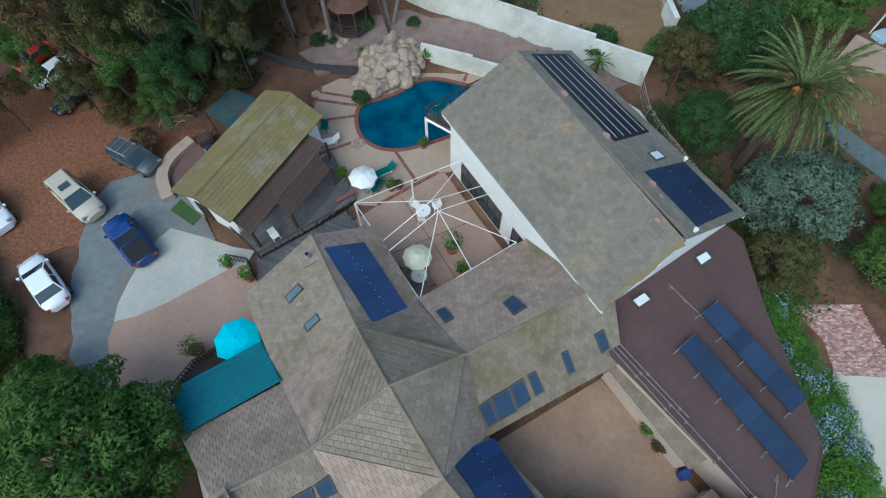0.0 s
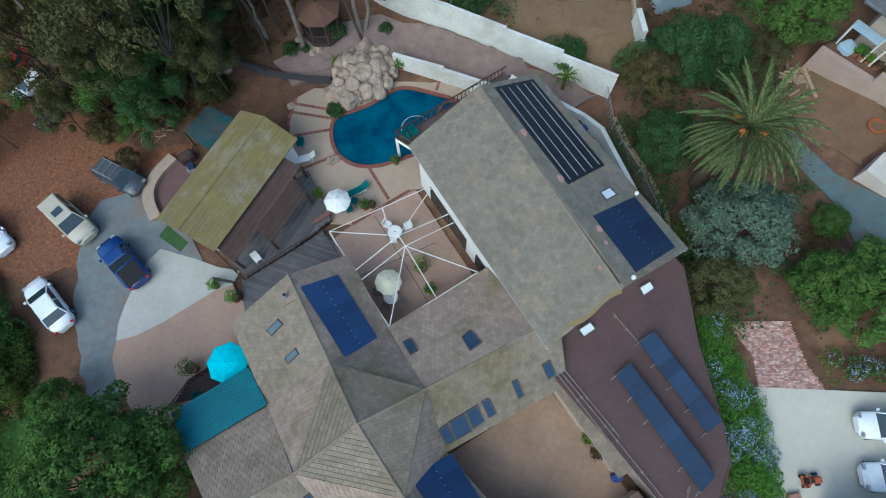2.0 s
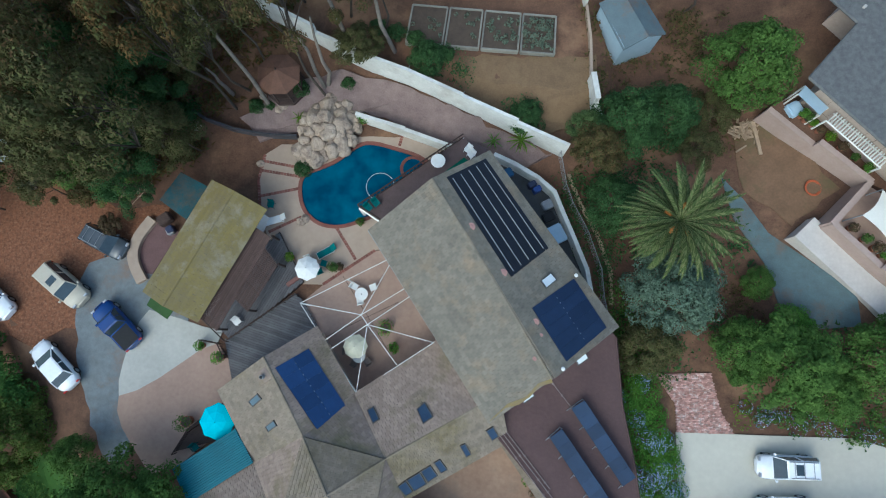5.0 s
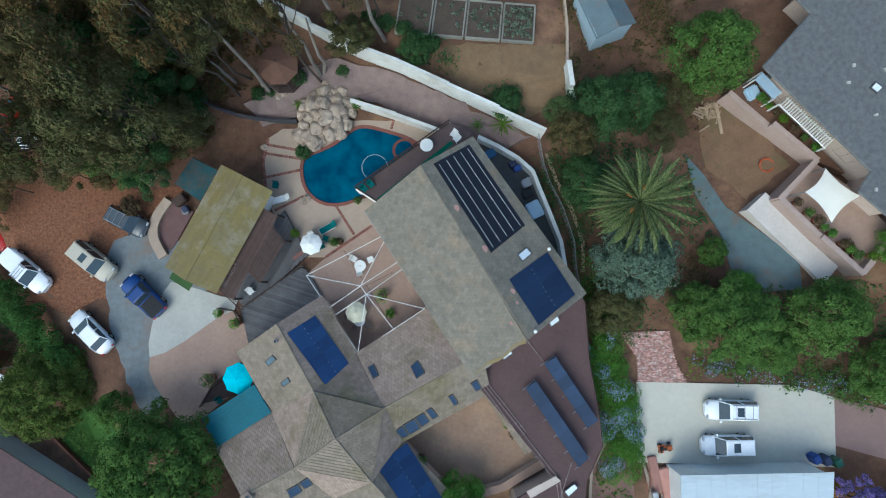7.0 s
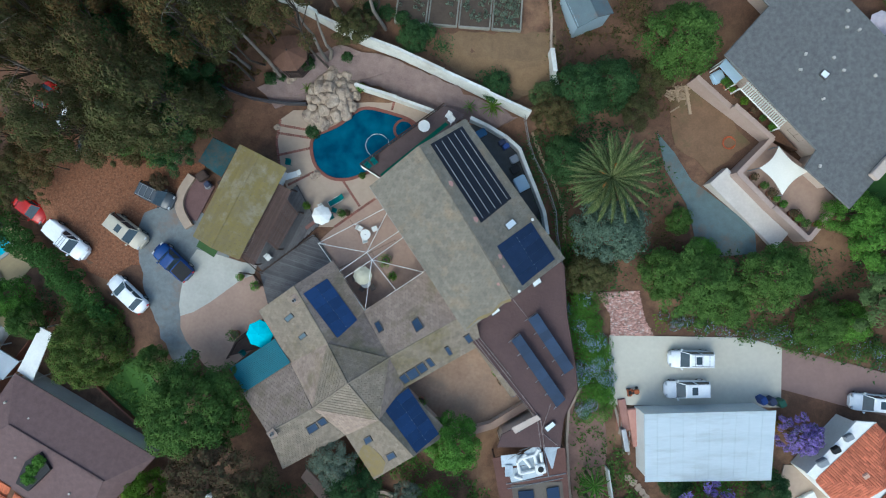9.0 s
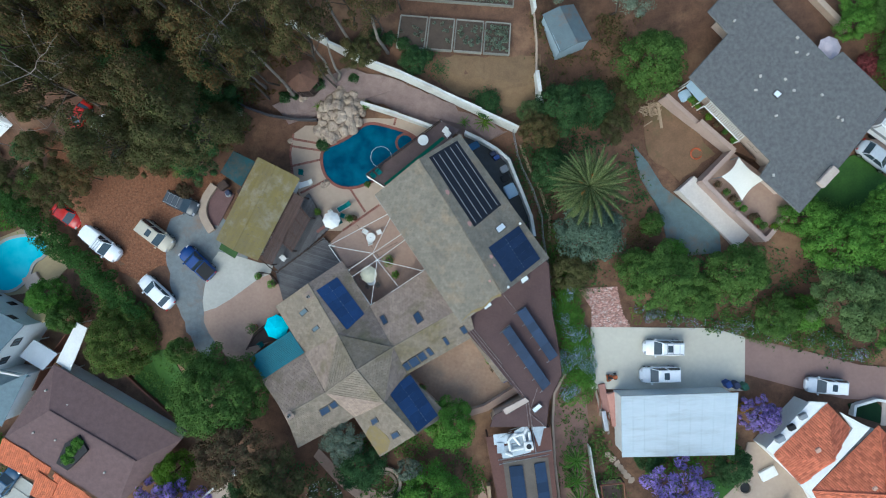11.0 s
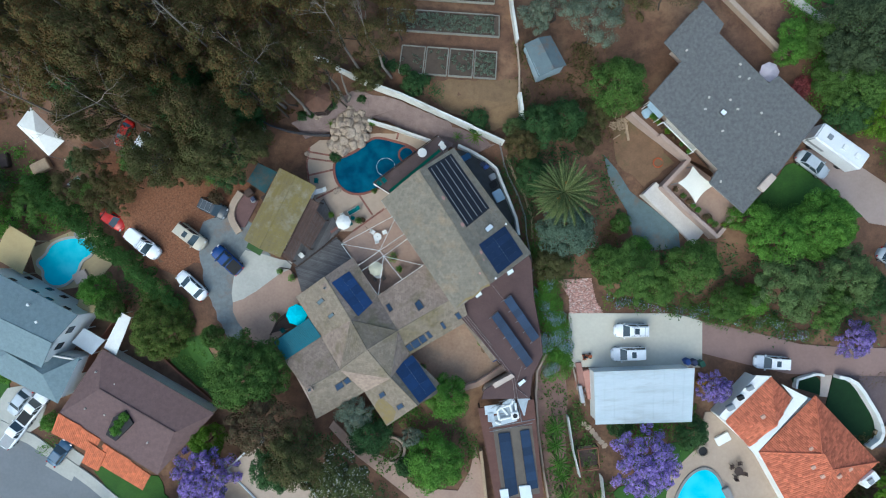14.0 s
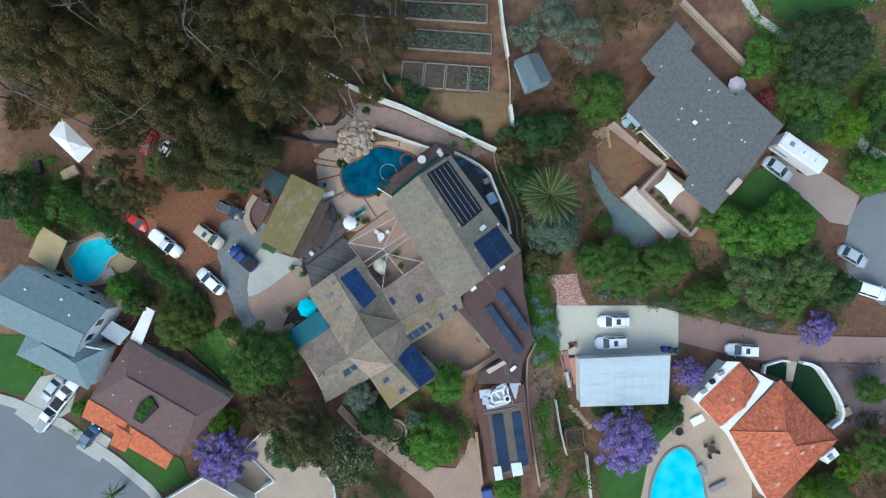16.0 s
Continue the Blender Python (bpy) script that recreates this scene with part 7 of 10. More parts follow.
def car(kind, tail, nose, color, label, name="car", z=None, length=None, rack=False, cab="", group="", sunroof=False, bed=None, size=1.0):
    L, W, H, st, (cb0, cb1, ct0, ct1) = CARS[kind]
    a, b = Vector(tail), Vector(nose)
    turn = math.degrees(math.atan2((b - a).y, (b - a).x))
    c = (a + b) / 2
    k = (length or L) / L
    v = thing(name, label, "car" if kind != "pickup" else "pickup truck", (c.x, c.y, ground_z(c.x, c.y) + 0.1 if z is None else z), turn, group)
    bm = bmesh.new()
    rings = []
    for x in (-0.5, -0.494, -0.48, -0.455, -0.41, -0.34, -0.2, 0.0, 0.2, 0.32, 0.4, 0.445, 0.475, 0.492, 0.5):
        lower = max((s for s in st if s[0] <= x), key=lambda s: s[0], default=st[0])
        upper = min((s for s in st if s[0] >= x), key=lambda s: s[0], default=st[-1])
        u = 0 if upper[0] == lower[0] else (x - lower[0]) / (upper[0] - lower[0])
        wide = max(0.56, (1 - min(1, abs(2 * x)) ** (11 if kind != "sedan" else 8)) ** 0.333)
        rings.append(body_ring(x * L * k, W * wide, 0.28, lower[2] + (upper[2] - lower[2]) * u, 0.17))
    loft(bm, rings)
    for f in bm.faces:
        f.smooth = len(f.verts) == 4
    part("body", bm, color, v)
    zd = st[2][2] - 0.06
    if kind == "pickup":
        bm = boxes((-0.48 * L * k, -0.12 * L * k, -W * 0.4, W * 0.4, zd + 0.05, zd + 0.075))
        part("truck_bed", bm, bed or BLACK, v, "open load bed")
    wb, wt = W * 0.45, W * 0.36

    def cab_ring(z, x0, x1, w):
        return [(x0, -w, z), (x1, -w, z), (x1, w, z), (x0, w, z)]
    bm = bmesh.new()
    loft(bm, [cab_ring(zd, (cb0 + 0.006) * L * k, (cb1 - 0.006) * L * k, wb - 0.03), cab_ring(H - 0.06, (ct0 + 0.006) * L * k, (ct1 - 0.006) * L * k, wt - 0.03)])
    part("cabin", bm, BLACK, v, "dark cabin interior")
    lo, hi = cab_ring(zd, cb0 * L * k, cb1 * L * k, wb), cab_ring(H - 0.06, ct0 * L * k, ct1 * L * k, wt)
    for i, nm in enumerate(("side_window", "windscreen", "side_window", "rear_window")):
        j = (i + 1) % 4
        a0, b0, b1, a1 = Vector(lo[i]), Vector(lo[j]), Vector(hi[j]), Vector(hi[i])
        inn = -(b0 - a0).cross(a1 - a0).normalized() * 0.02
        bm = bmesh.new()
        loft(bm, [[a0, b0, b1, a1], [q + inn for q in (a0, b0, b1, a1)]])
        part(nm, bm, GLASS, v, "dark tinted glass")
    bm = bmesh.new()
    loft(bm, [cab_ring(H - 0.07, (ct0 - 0.015) * L * k, (ct1 + 0.012) * L * k, wt + 0.03), cab_ring(H - 0.01, (ct0 + 0.01) * L * k, (ct1 - 0.015) * L * k, wt - 0.06)])
    part("roof", bm, color, v)
    # pillars between roof and deck
    for s in (-1, 1):
        for xb, xt in ((cb0, ct0), (cb1, ct1), ((cb0 + cb1) / 2, (ct0 + ct1) / 2)):
            bm = bmesh.new()
            tube(bm, (xb * L * k, s * (wb + 0.005), zd), (xt * L * k, s * (wt + 0.01), H - 0.05), 0.045, n=5)
            part("pillar", bm, color, v)
    if sunroof:
        xm = (ct0 * 0.45 + ct1 * 0.55) * L * k
        part("sunroof", boxes((xm - 0.1, xm + 0.5, -0.4, 0.4, H - 0.012, H + 0.006)), GLASS, v, "dark glass sunroof")
    if rack:
        bm = bmesh.new()
        for s in (-1, 1):
            tube(bm, (ct0 * L * k + 0.1, s * wt * 0.9, H + 0.05), (ct1 * L * k - 0.15, s * wt * 0.9, H + 0.05), 0.03, n=6)
        for u in (0.2, 0.5, 0.8):
            x = (ct0 + (ct1 - ct0) * u) * L * k
            tube(bm, (x, -wt * 0.9, H + 0.05), (x, wt * 0.9, H + 0.05), 0.025, n=6)
            for s in (-1, 1):
                tube(bm, (x, s * wt * 0.9, H - 0.04), (x, s * wt * 0.9, H + 0.05), 0.025, n=5)
        part("roof_rack", bm, GREYMETAL, v, "metal roof rack")
    r = 0.33 if kind == "sedan" else 0.38
    for sx in (-0.31, 0.31):
        for sy in (-1, 1):
            wheel(v, sx * L * k, sy * (W / 2 - 0.1), r)
    for s in (-1, 1):
        part("headlight", boxes((0.445 * L * k, 0.478 * L * k, s * W * 0.33 - 0.16, s * W * 0.33 + 0.16, st[-1][2] - 0.06, st[-2][2] - 0.06)), CHROME, v, "clear headlight")
        part("tail_light", boxes((-0.5 * L * k - 0.01, -0.485 * L * k, s * W * 0.36 - 0.12, s * W * 0.36 + 0.12, 0.68, 0.86)), paint("red_lens", (0.45, 0.02, 0.02)), v, "red tail light")
        part("wing_mirror", boxes((cb1 * L * k - 0.25, cb1 * L * k - 0.1, s * W * 0.5, s * (W * 0.5 + 0.17), zd, zd + 0.14)) if s > 0 else boxes((cb1 * L * k - 0.25, cb1 * L * k - 0.1, -(W * 0.5 + 0.17), -W * 0.5, zd, zd + 0.14)), color, v)
    v.matrix_basis = v.matrix_basis @ Matrix.Scale(size, 4)
    if kind == "sedan":
        bm = boxes((0.2 * L * k, 0.202 * L * k, -W * 0.4, W * 0.4, 0.9, 0.955))
        part("bonnet_seam", bm, BLACK, v)
    return v


C_WHITE, C_BLUE, C_BEIGE, C_GREY = paint("white_car_paint", (0.88, 0.89, 0.90)), paint("blue_car_paint", (0.010, 0.045, 0.19)), paint("beige_car_paint", (0.50, 0.45, 0.35), 0.5), paint("dark_grey_car_paint", (0.07, 0.08, 0.09))
C_SILVER, C_RED, C_NAVY, C_BLACK = paint("silver_car_paint", (0.46, 0.50, 0.54)), paint("red_car_paint", (0.48, 0.02, 0.015)), paint("navy_car_paint", (0.05, 0.11, 0.19)), paint("black_car_paint", (0.02, 0.02, 0.024))
car("sedan", (-25.60, 12.80), (-28.85, 16.10), C_WHITE, "clean white saloon car parked on gravel", length=4.85)
car("pickup", (-20.70, 16.10), (-23.80, 19.25), C_BLUE, "blue crew-cab pickup parked on gravel", "pickup_truck", length=4.7)
car("suv", (-28.80, 22.60), (-25.20, 19.60), C_BEIGE, "old beige off-road car on bare earth", sunroof=True, length=4.5)
car("pickup", (-35.76, 22.22), (-31.59, 18.66), C_WHITE, "white pickup with a ladder rack and long cap", "pickup_truck", rack=True, length=5.4, bed=C_WHITE)
car("wagon", (-25.5, 25.7), (-22.1, 23.9), C_GREY, "dark grey estate car with roof bars", rack=True, length=4.0)
car("sedan", (-34.30, 37.00), (-36.10, 33.90), C_RED, "red sports coupe parked below the trees", size=0.8)
car("sedan", (-32.20, 35.30), (-34.30, 32.50), C_WHITE, "stripped white car body below the trees", size=0.8)
car("sedan", (-30.20, 32.40), (-31.50, 30.00), C_BLACK, "dark dusty hatchback below the trees", size=0.8)
car("wagon", (34.62, 5.42), (29.59, 5.67), C_WHITE, "white estate car with a sunroof on a driveway", rack=True, sunroof=True, group="cars on the driveway")
car("wagon", (34.13, 2.33), (29.01, 2.43), C_WHITE, "white off-road car with a sunroof on a driveway", sunroof=True, group="cars on the driveway")
car("wagon", (53.00, 0.05), (48.90, 0.55), C_WHITE, "white estate car on the shared road", sunroof=True)
car("sedan", (54.44, 28.09), (57.99, 25.21), C_SILVER, "silver saloon car beside a motor home")
car("sedan", (65.19, 14.87), (69.65, 12.02), C_SILVER, "silver hatchback in the turning circle")
car("suv", (68.26, 8.98), (72.86, 7.27), C_WHITE, "white car in the turning circle")
car("sedan", (-52.40, 0.70), (-55.30, -2.60), C_SILVER, "silver saloon car on a front drive", length=4.4)
car("pickup", (-53.30, -3.50), (-50.60, -0.40), C_WHITE, "white pickup facing a garage door", "pickup_truck", bed=BLACK)
car("pickup", (-56.10, -6.90), (-53.20, -3.40), C_WHITE, "white pickup parked beside the kerb", "pickup_truck", bed=GREYMETAL)
car("sedan", (-49.60, -9.70), (-47.60, -7.30), C_NAVY, "dark blue hatchback on a short drive", length=4.0)
car("suv", (67.11, 53.48), (70.05, 49.82), C_GREY, "dark grey car on a far drive")
car("sedan", (-39.79, 25.03), (-37.45, 23.16), C_RED, "red hatchback half below the trees", length=3.9)


# ---------------------------------------------------------------- trees and shrubs
def leaf_quad(bm, p, nrm, size, rnd):
    """One drooping leaf clump: two triangles bent along the middle."""
    t = nrm.orthogonal().normalized()
    t = (Matrix.Rotation(rnd.uniform(0, 6.283), 3, nrm) @ t)
    u = nrm.cross(t)
    w = size * rnd.uniform(0.35, 0.7)
    l = size * rnd.uniform(0.7, 1.3)
    a = bm.verts.new(p - t * l * 0.5)
    b = bm.verts.new(p + u * w * 0.5 + nrm * size * 0.12)
    c = bm.verts.new(p + t * l * 0.5 - nrm * size * 0.15)
    d = bm.verts.new(p - u * w * 0.5 + nrm * size * 0.08)
    bm.faces.new((a, b, c, d))


def crown(seed, radius, height, lobes, leaves, size, lobe=0.2, flat=0.8):
    """Leaves over many small rounded clumps set on a dome, uneven in outline, with dark gaps between the clumps."""
    rnd = random.Random(seed)
    bm = bmesh.new()
    centres = []
    for i in range(lobes):
        ang = 2.399963 * i + rnd.uniform(-0.5, 0.5)
        share = math.sqrt((i + 0.4) / lobes)
        rr = radius * (1 - lobe * 0.9) * share * rnd.uniform(0.84, 1.1)
        top = height * (1 - 0.5 * share ** 2.2 - lobe * 0.35) + rnd.uniform(-0.1, 0.07) * height
        centres.append((Vector((rr * math.cos(ang), rr * math.sin(ang), top)), radius * lobe * rnd.uniform(0.65, 1.35)))
    for i in range(lobes // 3):
        ang, share = 2.399963 * i + 1.0, rnd.uniform(0.45, 0.85)
        centres.append((Vector((radius * share * math.cos(ang), radius * share * math.sin(ang), height * rnd.uniform(0.34, 0.52))), radius * lobe * rnd.uniform(1.0, 1.5)))
    for c, r in centres:
        for _ in range(leaves):
            z = rnd.uniform(-0.35, 1)
            a = rnd.uniform(0, 6.283)
            s = math.sqrt(max(0, 1 - z * z))
            d = Vector((s * math.cos(a), s * math.sin(a), z))
            bump = 1 + 0.3 * noise.noise(c * 3 + d * 2.4)
            p = c + Vector((d.x, d.y, d.z * flat)) * r * bump * (1 - 0.3 * rnd.random() ** 2)
            n = (d * 1.5 + Vector((rnd.uniform(-0.6, 0.6), rnd.uniform(-0.6, 0.6), rnd.uniform(-0.1, 0.7)))).normalized()
            d = n.cross(Vector((rnd.gauss(0, 1), rnd.gauss(0, 1), rnd.gauss(0, 1)))).normalized()
            side = d.cross(n) * size * rnd.uniform(0.3, 0.45)
            ln = size * rnd.uniform(0.7, 1.4)
            bm.faces.new([bm.verts.new(q) for q in (p - side, p + side, p + d * ln + n * ln * 0.15)])
    return bm, centres


def sliver(bm, p, d, n, size, rnd):
    """One narrow leaf that points along d and lies across n."""
    side = d.cross(n).normalized() * size * rnd.uniform(0.2, 0.34)
    bm.faces.new([bm.verts.new(q) for q in (p - side, p + side, p + d * size)])


def sprays(seed, radius, height, count, leaves, size, fan=0.30, droop=0.6, low=0.5):
    """An open crown of separate tufts of narrow leaves: each tuft domed, lit above and thin at its rim, with gaps between."""
    rnd = random.Random(seed)
    bm = bmesh.new()
    centres = []
    for i in range(count):
        ang = 2.399963 * i + rnd.uniform(-0.5, 0.5)
        rr = radius * math.sqrt((i + 0.3) / count) * rnd.uniform(0.6, 1.0)
        top = height * (1 - (1 - low) * (rr / radius) ** 1.5) + rnd.uniform(-0.3, 0.1) * (1 - low) * 1.2 * height
        c = Vector((rr * math.cos(ang), rr * math.sin(ang), top))
        s = radius * fan * rnd.uniform(0.55, 1.25)
        centres.append((c, s))
        sx, sy, rot = s * rnd.uniform(0.7, 1.0), s * rnd.uniform(0.9, 1.4), rnd.uniform(0, 6.283)
        co, si = math.cos(rot), math.sin(rot)
        for _ in range(int(leaves * rnd.uniform(0.6, 1.3))):
            z, a = rnd.uniform(-0.25, 1), rnd.uniform(0, 6.283)
            q = math.sqrt(1 - z * z)
            n = Vector((q * math.cos(a), q * math.sin(a), z))
            f = 1.08 - 0.55 * rnd.random() ** 1.6 + 0.22 * noise.noise(c * 2 + n * 2.2)
            x, y = n.x * sx * f, n.y * sy * f
            p = c + Vector((x * co - y * si, x * si + y * co, n.z * s * 0.7 * f))
            n = (Vector((n.x * co - n.y * si, n.x * si + n.y * co, n.z)) * 1.3 + Vector((rnd.gauss(0, 0.4), rnd.gauss(0, 0.4), 0.35))).normalized()
            d = (n.cross(Vector((rnd.gauss(0, 1), rnd.gauss(0, 1), rnd.gauss(0, 1)))).normalized() + Vector((0, 0, -droop * 0.7))).normalized()
            sliver(bm, p, d, n, size * rnd.uniform(0.6, 1.5), rnd)
    return bm, centres


def trunk(seed, height, r, centres, limbs=6, lean=0.1):
    rnd = random.Random(seed)
    bm = bmesh.new()
    pts = [Vector((0, 0, -0.3))]
    for i in range(1, 5):
        pts.append(Vector((lean * height * rnd.uniform(-0.3, 0.3), lean * height * rnd.uniform(-0.3, 0.3), height * i / 4 * 0.85)))
    for i in range(4):
        tube(bm, pts[i], pts[i + 1], r * (1 - 0.17 * i), r * (1 - 0.17 * (i + 1)), 7)
    for c, rr in centres[:: max(1, len(centres) // limbs)]:
        s = pts[2] if rnd.random() < 0.5 else pts[3]
        mid = (s + c) / 2 + Vector((rnd.uniform(-0.3, 0.3), rnd.uniform(-0.3, 0.3), 0.3))
        tube(bm, s, mid, r * 0.42, r * 0.26, 5)
        tube(bm, mid, c, r * 0.26, r * 0.08, 5)
    return bm


PROTOS = {}


def tree_proto(kind, variant):
    """The crown and trunk meshes of a kind, made once and shared."""
    key = (kind, variant)
    if key in PROTOS:
        return PROTOS[key]
    seed = 17 * variant + sum(ord(ch) for ch in kind)
    if kind == "broad":
        bm, cs = crown(seed, 4.0, 6.6, 56, 205, 0.212, lobe=0.185)
        h = 6.0
    elif kind == "grand":
        bm, cs = crown(seed, 6.0, 8.0, 125, 240, 0.225, lobe=0.14)
        h = 7.2
    elif kind == "euc":
        bm, cs = sprays(seed, 3.6, 11.5, 26, 295, 0.18, low=0.6, fan=0.24)
        h = 11.0
    elif kind == "feather":
        bm, cs = sprays(seed, 4.0, 7.0, 50, 255, 0.232, fan=0.19, droop=0.4)
        h = 6.4
    elif kind == "blossom":
        bm, cs = sprays(seed, 4.0, 7.0, 110, 125, 0.26, fan=0.125, droop=0.3)
        h = 6.4
    elif kind == "thin":
        bm, cs = sprays(seed, 3.0, 7.0, 24, 400, 0.16, fan=0.25, droop=0.3, low=0.45)
        h = 6.2
    else:
        bm, cs = crown(seed, 1.6, 1.7, 18, 150, 0.15, lobe=0.28)
        h = 1.3
    crown_me = mesh_of("crown", bm, L_GREEN)
    tr = trunk(seed, h, {"euc": 0.13, "bush": 0.05, "thin": 0.1}.get(kind, 0.2), cs, 10 if kind in ("euc", "feather", "thin") else 6, 0.3 if kind == "euc" else 0.1)
    PROTOS[key] = (crown_me, mesh_of("trunk", tr, BARK if kind == "euc" else BARKDARK), {"broad": (4.0, 6.6), "grand": (6.0, 8.0), "euc": (3.6, 11.5), "feather": (4.0, 7.0), "thin": (3.0, 7.0), "blossom": (4.0, 7.0), "bush": (1.6, 1.7)}[kind])
    return PROTOS[key]


TINTED = {}


def plant(kind, xy, radius, top, leafmat, label, name="tree", category="tree", group="", variant=None, z=None, lean=(0, 0)):
    """A tree or shrub whose crown has the given radius and whose crown centre lies top metres above its foot."""
    rnd = random.Random(f"{xy[0]:.1f} {xy[1]:.1f}")
    variant = rnd.randrange(3) if variant is None else variant
    cm, tm, (r0, h0) = tree_proto(kind, variant)
    key = (cm.name, leafmat.name)
    if key not in TINTED:
        me = cm.copy()
        me.materials.clear()
        me.materials.append(leafmat)
        TINTED[key] = me
    g = ground_z(*xy) if z is None else z
    ob = thing(name, label, category, (xy[0], xy[1], g), 0, group)
    m = Matrix.Diagonal((radius / r0, radius / r0 * rnd.uniform(0.9, 1.1), top / h0, 1))
    turn = rnd.uniform(0, 360)
    ob.matrix_basis = pose(xy[0], xy[1], g, 0, 0, turn)
    if lean != (0, 0):
        back = Matrix.Rotation(-math.radians(turn), 3, "Z") @ Vector((lean[0], lean[1], 0))
        slant = Matrix.Identity(4)
        slant[0][2], slant[1][2] = back.x, back.y
        m = slant @ m
    for nm, me in (("trunk", tm), ("crown", TINTED[key])):
        o = new(nm, me)
        o.parent = ob
        o.matrix_basis = m
    return ob


L_PINE = leaf("deep_olive_leaves", (0.112, 0.118, 0.042), (0.072, 0.076, 0.03), (0.128, 0.108, 0.048), 0.25)


def grove():
    """The eucalyptus wood north-west of the pool."""
    rnd = random.Random(5)
    edge = [(-58.15, 61.01), (1.84, 58.10), (-0.57, 50.18), (-7.25, 45.29), (-12.13, 41.41), (-15.15, 36.08), (-17.48, 32.24), (-20.73, 30.73), (-24.51, 30.23), (-26.51, 32.44), (-28.42, 36.35), (-32.06, 39.49), (-38.38, 39.80), (-42.08, 41.68), (-51.70, 41.57), (-63.80, 38.75)]
    clear = [((-48.46, 37.34), 6.5), ((-36.85, 36.76), 3.6), ((-33.43, 34.23), 4.6), ((-31.6, 32.6), 4.2), ((-26.0, 31.5), 4.5)]
    done = []

    def inside(p):
        hit = False
        for i in range(len(edge)):
            (ax, ay), (bx, by) = edge[i - 1], edge[i]
            if (ay > p[1]) != (by > p[1]) and p[0] < (bx - ax) * (p[1] - ay) / (by - ay) + ax:
                hit = not hit
        return hit
    tries = 0
    while len(done) < 76 and tries < 14000:
        tries += 1
        p = (rnd.uniform(-75, 8), rnd.uniform(18, 75))
        if not inside(p) or (p[0] > -24 and p[1] < 43) or (p[0] > -17 and p[1] < 47) or any((p[0] - q[0]) ** 2 + (p[1] - q[1]) ** 2 < 3.3 ** 2 for q in done) or any((p[0] - c[0]) ** 2 + (p[1] - c[1]) ** 2 < r * r for c, r in clear):
            continue
        done.append(p)
        bronze = rnd.random() < 0.55
        plant("euc", p, rnd.uniform(2.8, 4.6), rnd.uniform(14.0, 23.0), L_EUC2 if bronze else (L_EUC if rnd.random() < 0.75 else L_PINE),
              "tall eucalyptus with thin bronze-green foliage" if bronze else "tall eucalyptus with dull green foliage and pale bark", "eucalyptus_tree", "tree", "eucalyptus wood", lean=(rnd.uniform(-0.12, 0.12), rnd.uniform(-0.12, 0.12)))


def branch(bm, rnd, p, d, length, r, depth):
    """A crooked bare limb that forks on its way."""
    q = p
    for i in range(3):
        d = (d + Vector((rnd.gauss(0, 0.16), rnd.gauss(0, 0.16), rnd.gauss(0.02, 0.1)))).normalized()
        nxt = q + d * length / 3
        tube(bm, q, nxt, r * (1 - 0.22 * i), r * (1 - 0.22 * (i + 1)), 5)
        q = nxt
        if depth and (i or depth > 1):
            for _ in range(2 if i == 2 else 1):
                e = (d + Vector((rnd.gauss(0, 0.6), rnd.gauss(0, 0.6), rnd.gauss(0.0, 0.3)))).normalized()
                branch(bm, rnd, q, e, length * rnd.uniform(0.5, 0.8), r * 0.55, depth - 1)


PALEBARK = material("bleached_bare_wood", (0.255, 0.222, 0.185), (0.145, 0.122, 0.10), 1.5, 0.9, 0.4)


def bare_tree(foot, head, height, reach, label, seed, depth=2):
    """A dead or half-dead gum: a pale leaning bole and naked crooked limbs."""
    rnd = random.Random(seed)
    g = ground_z(*foot)
    ob = thing("bare_tree", label, "tree", (foot[0], foot[1], g), group="bare gum trees")
    bm = bmesh.new()
    top = Vector((head[0] - foot[0], head[1] - foot[1], height))
    pts = [top * (i / 4) + Vector((rnd.gauss(0, 0.15), rnd.gauss(0, 0.15), -0.2 if i == 0 else 0)) for i in range(5)]
    for i in range(4):
        tube(bm, pts[i], pts[i + 1], 0.2 - 0.033 * i, 0.2 - 0.033 * (i + 1), 7)
    part("trunk", bm, PALEBARK, ob)
    bm = bmesh.new()
    out = Vector((top.x, top.y, 0)).normalized() if Vector((top.x, top.y, 0)).length > 0.5 else Vector((1, 0, 0))
    for k in range(5 if depth else 0):
        d = (out * 0.9 + Vector((rnd.gauss(0, 0.75), rnd.gauss(0, 0.75), 0.35))).normalized()
        branch(bm, rnd, pts[4] if k < 3 else pts[3], d, reach * rnd.uniform(0.55, 0.9), 0.045, depth)
    part("bare_crown", bm, PALEBARK, ob) if depth else bm.free()


for k, (head, h, reach, label) in enumerate((
        ((-11.20, 38.00), 17.5, 3.0, "dead pale gum with crooked bare limbs"),
        ((-28.40, 35.00), 17.0, 5.0, "fan of bleached bare branches over parked cars"),
        ((-40.00, 45.22), 18.0, 3.0, "pale bare gum among bronze foliage"),
        ((-38.95, 36.91), 18.0, 3.0, "bare grey gum limbs among thin leaves"),
        ((-19.44, 42.75), 20.0, 3.6, "half-dead gum with long bare limbs"),
        ((-31.78, 45.30), 20.0, 3.0, "bleached bare branches above the wood"),
        ((-0.35, 42.25), 14.0, 2.4, "pale gum beside the garden wall"),
        ((-3.91, 42.60), 16.0, 2.2, "thin pale gum with bare twigs"))):
    foot = (head[0] + 1.6, head[1] - 1.4)
    bare_tree(foot, head, h, reach, label, 40 + k)
